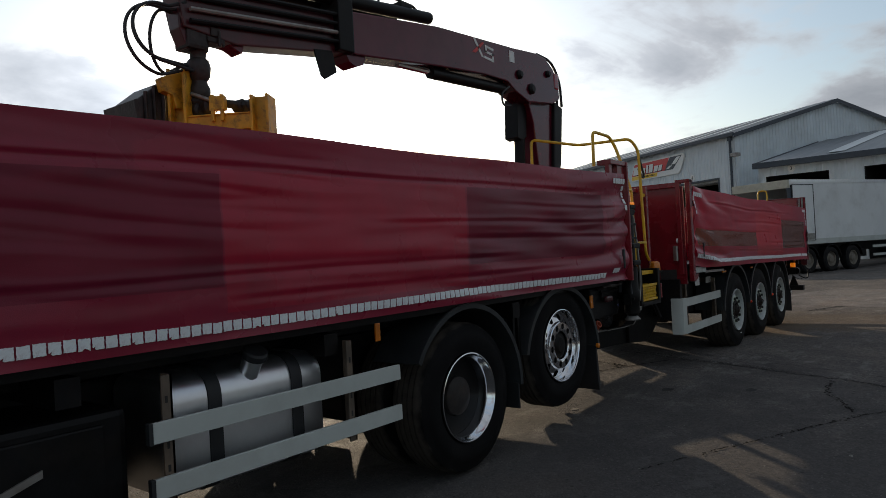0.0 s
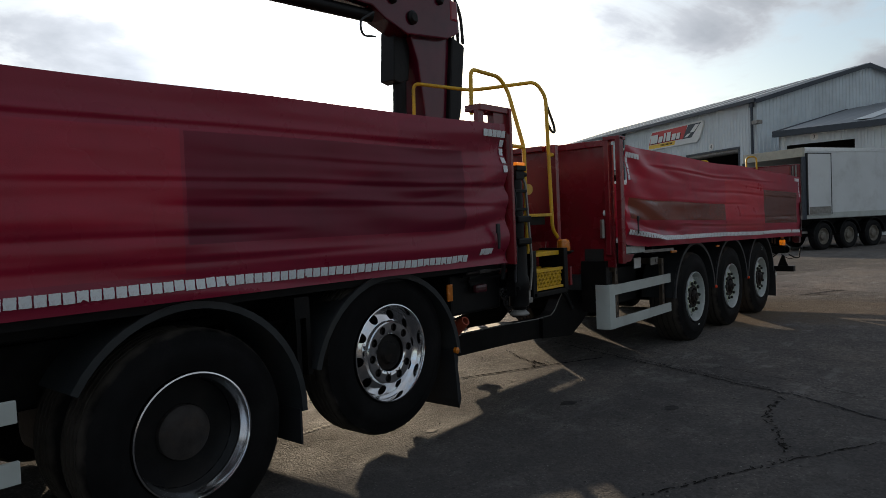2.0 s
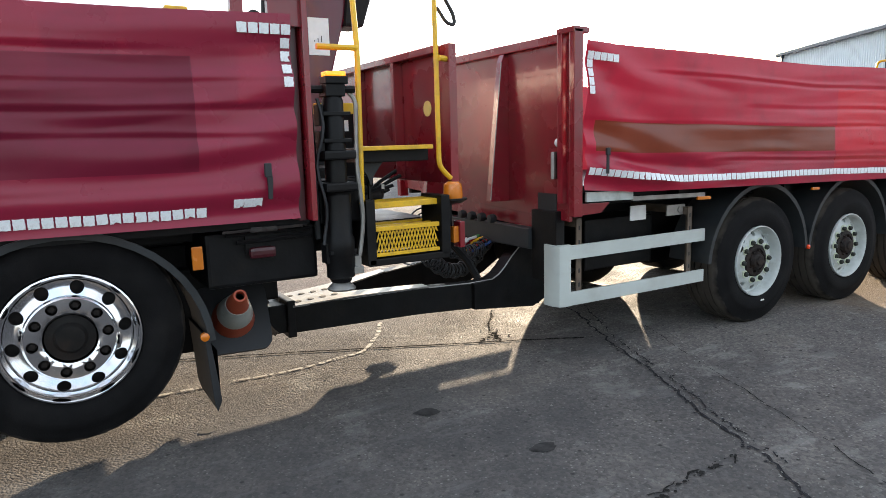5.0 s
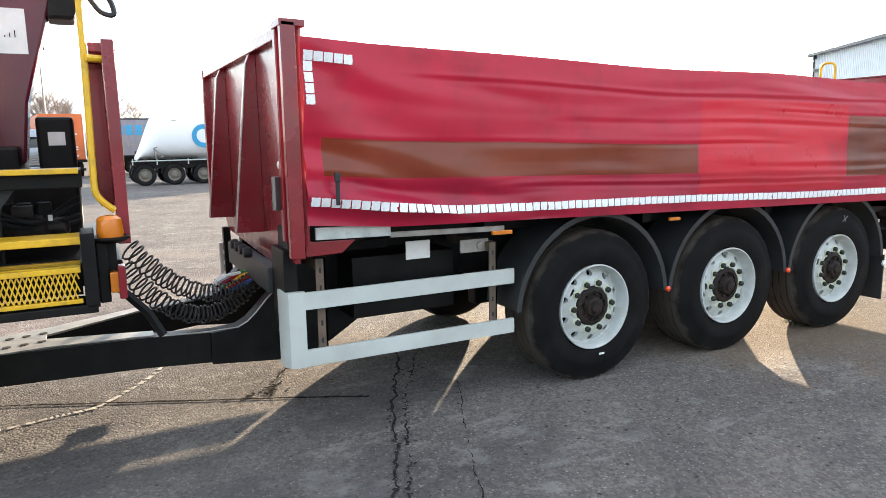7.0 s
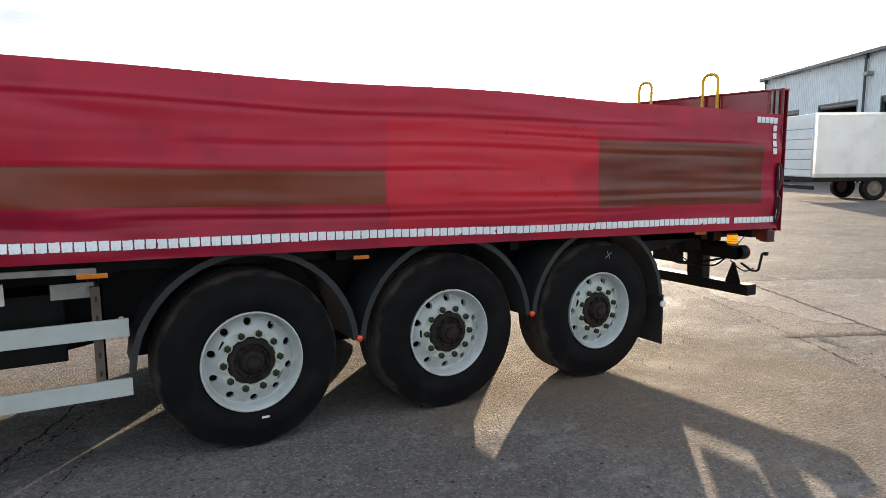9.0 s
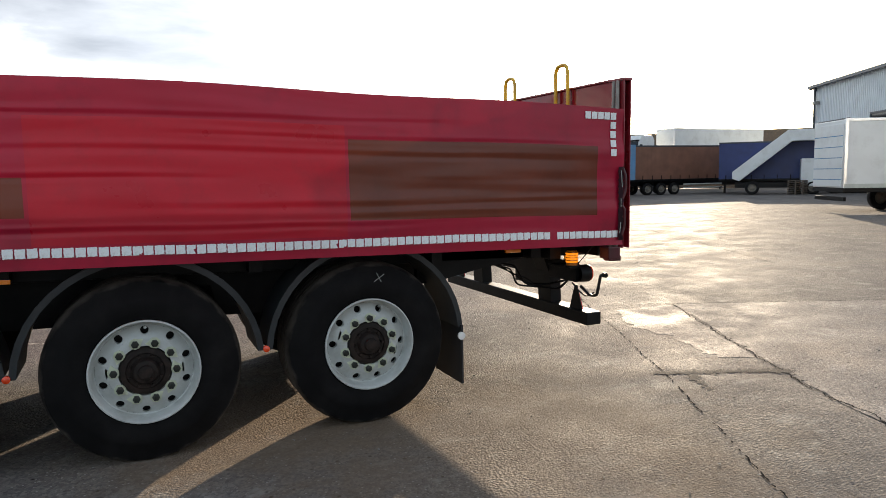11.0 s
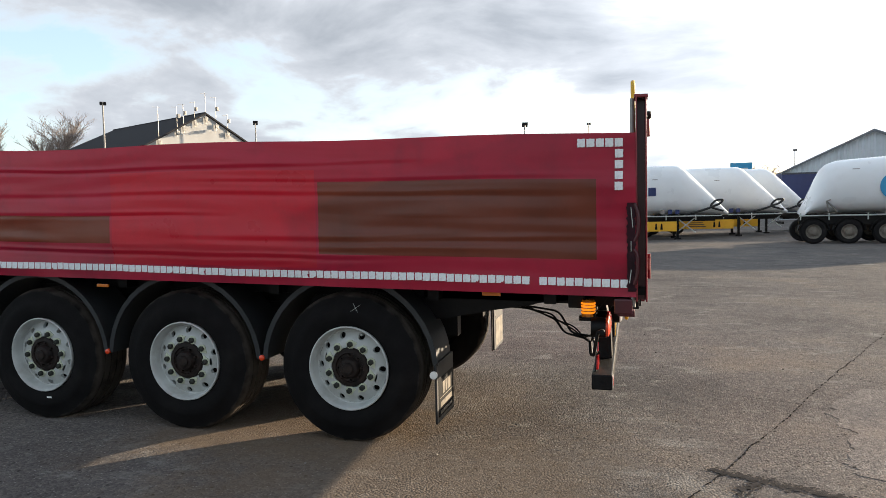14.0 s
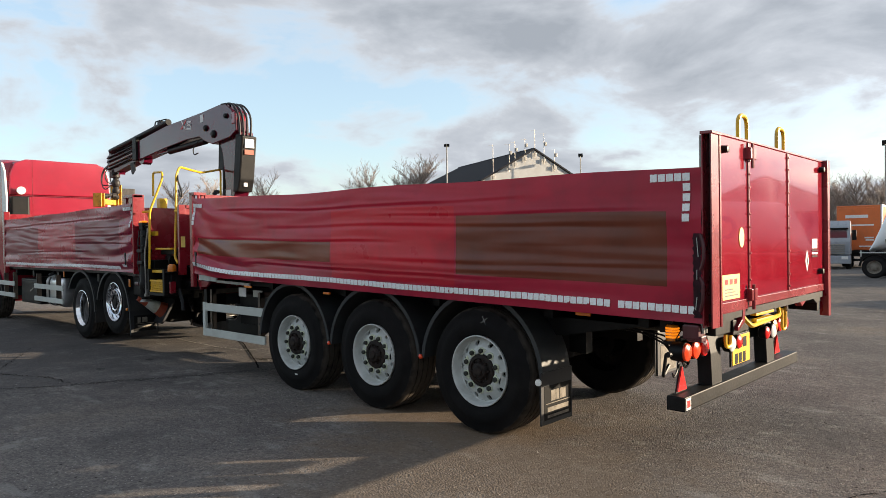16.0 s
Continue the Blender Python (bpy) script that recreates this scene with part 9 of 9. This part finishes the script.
# lorries by the warehouse
def open_box_trailer(m, L=13.2, z0=1.25, z1=3.65, half=1.275):
    """A white box trailer, its rear at x=0 with both doors folded back along its sides."""
    T = thing("box_trailer", "white box trailer with its rear doors folded open", "trailer", m, "box trailers")
    part("side_panel", bm_box(0.1, L, -half, -half + 0.06, z0, z1, 0.01), M_VWHITE, T)
    part("side_panel", bm_box(0.1, L, half - 0.06, half, z0, z1, 0.01), M_VWHITE, T)
    part("roof", bm_box(0.1, L, -half + 0.06, half - 0.06, z1 - 0.08, z1, 0.01), M_VWHITE, T)
    part("front_panel", bm_box(L - 0.06, L, -half + 0.06, half - 0.06, z0, z1 - 0.08), M_VWHITE, T)
    part("load_floor", bm_box(0.0, L - 0.06, -half + 0.06, half - 0.06, z0 - 0.12, z0 + 0.02, 0.005), M_STEEL, T)
    part("rear_header", bm_box(-0.02, 0.1, -half, half, z1 - 0.3, z1 + 0.02, 0.01), M_CREAM, T, "cream rear header beam")
    for s in (-1, 1):
        part("rear_post", bm_box(-0.02, 0.1, s * half - 0.05, s * half + 0.05, z0 - 0.12, z1 - 0.3, 0.008), M_TRIM, T)
        door = part("rear_door", bm_box(0.16, 1.36, s * (half + 0.05) - 0.025, s * (half + 0.05) + 0.025, z0 + 0.05, z1 - 0.2, 0.012), M_VWHITE, T, "white rear door folded along the side")
        part("door_seal", joined(bm_box(0.1, 0.16, s * (half + 0.05) - 0.03, s * (half + 0.05) + 0.03, z0 + 0.04, z1 - 0.18), bm_box(0.16, 1.36, s * (half + 0.05) - 0.032, s * (half + 0.05) + 0.032, z1 - 0.2, z1 - 0.17), bm_box(1.36, 1.39, s * (half + 0.05) - 0.032, s * (half + 0.05) + 0.032, z0 + 0.04, z1 - 0.17)), M_RUBBLK, door)
        part("kick_plate", bm_box(0.2, 1.32, s * (half + 0.08) - 0.006, s * (half + 0.08) + 0.006, z0 + 0.07, z0 + 0.32), M_STEEL, door)
    part("bottom_rail", bm_box(0.1, L, -half - 0.012, -half, z0 - 0.1, z0 + 0.1), M_RAIL, T)
    part("top_rail", bm_box(0.1, L, -half - 0.015, -half, z1 - 0.1, z1 + 0.03), M_ALU, T)
    part("chassis", joined(bm_box(0.3, L - 0.2, -0.5, 0.5, 0.75, z0 - 0.12), bm_box(0.1, 5.2, -0.95, 0.95, 0.5, 0.8)), M_BLACK, T)
    part("tail_lift", joined(bm_box(-0.35, 0.4, -1.1, 1.1, 0.62, 0.7, 0.01), bm_box(-0.1, 0.0, -1.1, 1.1, 0.7, 1.0, 0.01)), M_STEEL, T)
    for x in (1.1, 2.5, 3.9):
        far_wheel(T, x, -half + 0.05)
        far_wheel(T, x, half - 0.05, True)
        part("mudguard", arch(x, 0.5, 0.56, -half + 0.02, -half + 0.4, 10, 170, n=10), M_BLACK, T, "", True)
    part("guard_rail", joined(bm_box(5.2, 9.0, -half + 0.02, -half + 0.05, 0.85, 0.95), bm_box(5.2, 9.0, -half + 0.02, -half + 0.05, 0.5, 0.6)), M_RAIL, T)
    part("landing_leg", bm_box(9.4, 9.52, -half + 0.2, -half + 0.35, 0.02, z0 - 0.1), M_BLACK, T)
    return T


M_CREAM = mat("cream_painted_beam", (0.5, 0.47, 0.38), 0.5, var=0.1, scale=3, dirt=(0.25, 0.2, 0.14), dirt_amount=0.5, dirt_scale=4)
open_box_trailer(pose(30.14, 7.44, gz(7), 0, 0, -24.9))
van_trailer(pose(37.3, 17.35, gz(17), 0, 0, -29), 9.0, 0.95, 3.5, M_VWHITE, "white box lorry with roller shutter rear", (2.6,), False, (), M_VWHITE, "box trailers", 1.25, True)


def stair_truck():
    x, y = at_az(11.19, -0.72, 38.2, 58)
    T = thing("access_stair_lorry", "white mobile access stair lorry by the warehouse", "lorry", pose(x, y, gz(y), 0, 0, -50))
    part("stair", prism([(-3.4, 1.2), (-2.9, 1.0), (0.6, 3.9), (2.6, 3.9), (2.6, 4.7), (0.3, 4.7), (-3.4, 1.7)], -0.9, 0.9, "y", 0.02), M_VWHITE, T, "white enclosed stair")
    part("cab", bm_box(1.2, 2.9, -1.0, 1.0, 0.6, 2.6, 0.08), M_VWHITE, T)
    part("windscreen", bm_box(2.88, 2.92, -0.9, 0.9, 1.5, 2.3), M_VGLASS, T)
    part("chassis", bm_box(-3.2, 2.8, -0.8, 0.8, 0.5, 0.9), M_BLACK, T)
    for xx in (-2.0, 2.0):
        far_wheel(T, xx, -1.0)
        far_wheel(T, xx, 1.0, True)


stair_truck()
x, y = at_az(11.19, -0.72, 42.5, 60)
van_trailer(pose(x, y, gz(y), 0, 0, -50), 12.0, 1.2, 4.0, M_NAVYC, "navy curtain-sided trailer with pale lettering bars", (8.0, 9.3), True, [(8.9 + 0.4 * k, 9.2 + 0.4 * k, 2.9, 3.3, M_LABELW) for k in range(7)])


def far_wall():
    x, y = at_az(11.19, -0.72, 41.0, 85)
    solo("boundary_wall", bm_box(-14, 7, 0, 0.4, 0, 6.4), M_BROWN, "long brown boundary wall beyond the warehouse", "wall", kind="structure", m=pose(x, y, gz(y), 0, 0, -50))


far_wall()


def pallets():
    x, y = at_az(11.19, -0.72, 37.1, 57)
    for k in range(7):
        p = thing("pallet", "weathered wooden pallet in a stack by the warehouse", "pallet", pose(x, y, gz(y) + 0.15 * k, 0, 0, 20), "stacked pallets")
        for s in (-0.5, 0, 0.5):
            part("bearer", bm_box(-0.6, 0.6, s - 0.05, s + 0.05, 0.0, 0.1), M_BROWN, p)
        for s in range(5):
            part("deck_board", bm_box(-0.6 + 0.27 * s, -0.48 + 0.27 * s, -0.55, 0.55, 0.1, 0.125), M_BROWN, p)


pallets()


def billboard():
    x, y = at_az(15.94, -1.05, 82.3, 70)
    T = thing("blue_sign", "blue and white sign board on posts", "sign", pose(x, y, gz(y), 0, 0, -8))
    part("panel", bm_box(-0.95, 0.95, 0, 0.1, 4.0, 5.6, 0.02), M_RING, T)
    part("panel_print", bm_box(-0.85, 0.6, -0.01, 0.0, 4.9, 5.1), M_LABELW, T)
    part("panel_print", bm_box(-0.85, 0.2, -0.01, 0.0, 4.4, 4.6), M_LABELW, T)
    for s in (-0.8, 0.8):
        part("post", bm_box(s - 0.06, s + 0.06, 0.1, 0.2, 0, 5.6), M_STEEL, T)


billboard()

# ---- bare winter trees ----
M_BARK = mat("bare_twig_bark", (0.25, 0.2, 0.17), 0.85, var=0.3, scale=4)


def tree_kind(h, seed, spread=0.42):
    rnd = random.Random(seed)
    verts, faces = [], []

    def limb(p, d, r, n, seg):
        pts = [p]
        for _ in range(n):
            d = (d + Vector((rnd.uniform(-1, 1), rnd.uniform(-1, 1), rnd.uniform(-0.5, 0.8))) * 0.2).normalized()
            pts.append(pts[-1] + d * seg)
        base = len(verts)
        a = d.orthogonal().normalized()
        b = d.cross(a)
        for i, q in enumerate(pts):
            rr = r * (1 - 0.75 * i / n)
            for k in range(3):
                verts.append(q + (a * math.cos(k * 2.094) + b * math.sin(k * 2.094)) * rr)
        for i in range(n):
            for k in range(3):
                j = (k + 1) % 3
                faces.append((base + i * 3 + k, base + i * 3 + j, base + i * 3 + 3 + j, base + i * 3 + 3 + k))
        return pts, d

    trunk, d = limb(Vector((0, 0, 0)), Vector((0, 0, 1)), h * 0.02, 8, h * 0.095)
    n_trunk = len(faces)
    for i in range(46):
        p = trunk[rnd.randint(2, 8)]
        a = rnd.uniform(0, 6.283)
        lim, d1 = limb(p, Vector((math.cos(a) * spread * 1.4, math.sin(a) * spread * 1.4, 0.75)).normalized(), h * 0.0055, 5, h * rnd.uniform(0.03, 0.055))
        for _ in range(11):
            a2 = rnd.uniform(0, 6.283)
            tw, d2 = limb(lim[rnd.randint(1, 5)], (d1 + Vector((math.cos(a2), math.sin(a2), 0.3)) * 0.9).normalized(), h * 0.002, 3, h * rnd.uniform(0.018, 0.032))
            for _ in range(5):
                a3 = rnd.uniform(0, 6.283)
                limb(tw[rnd.randint(1, 3)], (d2 + Vector((math.cos(a3), math.sin(a3), 0.4)) * 0.9).normalized(), h * 0.0012, 2, h * rnd.uniform(0.012, 0.024))
    out = []
    for nm, fs in (("trunk", faces[:n_trunk]), ("crown", faces[n_trunk:])):
        me = bpy.data.meshes.new(nm)
        me.from_pydata([tuple(v) for v in verts], [], fs)
        me.materials.append(M_BARK)
        out.append(me)
    return out


KINDS = [tree_kind(10.0, 200 + k, 0.36 + 0.05 * k) for k in range(4)]


def bare_tree(x, y, h, seed):
    T = thing("bare_tree", "leafless winter tree with fine twigs beyond the yard", "tree", axis(x, y, (seed * 67) % 360), "bare trees")
    T.scale = (h / 10, h / 10, h / 10)
    tr, cr = KINDS[seed % 4]
    part("trunk", tr, M_BARK, T)
    part("crown", cr, M_BARK, T)


TREES = [(138.2, 95, 13.0, 15.94), (140.0, 97, 11.5, 15.94), (136.6, 96, 10.5, 15.94), (134.5, 110, 13.5, 15.94), (149, 90, 9.0, 15.94), (147.5, 92, 9.5, 15.94), (151.5, 95, 9.5, 15.94), (154, 80, 7.5, 15.94), (157, 82, 7.0, 15.94)]
TREES += [(86.5 + 1.1 * k, 105 + 3 * (k % 3), 7.4 + 0.7 * ((k * 7) % 3), 8.5) for k in range(4)]
TREES += [(94.5 + 0.55 * k, 116 + 5 * (k % 4), 8.2 + 0.6 * ((k * 5) % 4), 15.94) for k in range(20)]
TREES += [(99.3 + 0.48 * k, 110 + 4 * (k % 3), 8.0 + 0.5 * ((k * 7) % 4), 17.26) for k in range(12)]
TREES += [(79.5 + 1.3 * k, 130, 7.0, 15.94) for k in range(3)]
for k, (az, d, h, ex) in enumerate(TREES):
    px, py = at_az(ex, -1.0, az, d)
    bare_tree(px, py, h * 1.2, 100 + k)


def hedge():
    rnd = random.Random(11)
    bm = bmesh.new()
    for _ in range(5000):
        az = rnd.uniform(60, 290)
        d = rnd.uniform(118, 150)
        x, y = 12 + d * math.cos(radians(az)), d * math.sin(radians(az))
        z = gz(y) + abs(rnd.gauss(0, 1.5))
        s = rnd.uniform(0.5, 1.4)
        q = [bm.verts.new((x + rnd.uniform(-s, s), y + rnd.uniform(-s, s), z + rnd.uniform(-s * 0.4, s))) for _ in range(4)]
        bm.faces.new(q[:3])
        bm.faces.new(q[1:])
    return solo("distant_scrub", bm, mat("winter_scrub", (0.07, 0.065, 0.045), 0.9, var=0.4, scale=0.2), "brown winter scrub along the far boundary", "scrub", kind="stuff")


hedge()
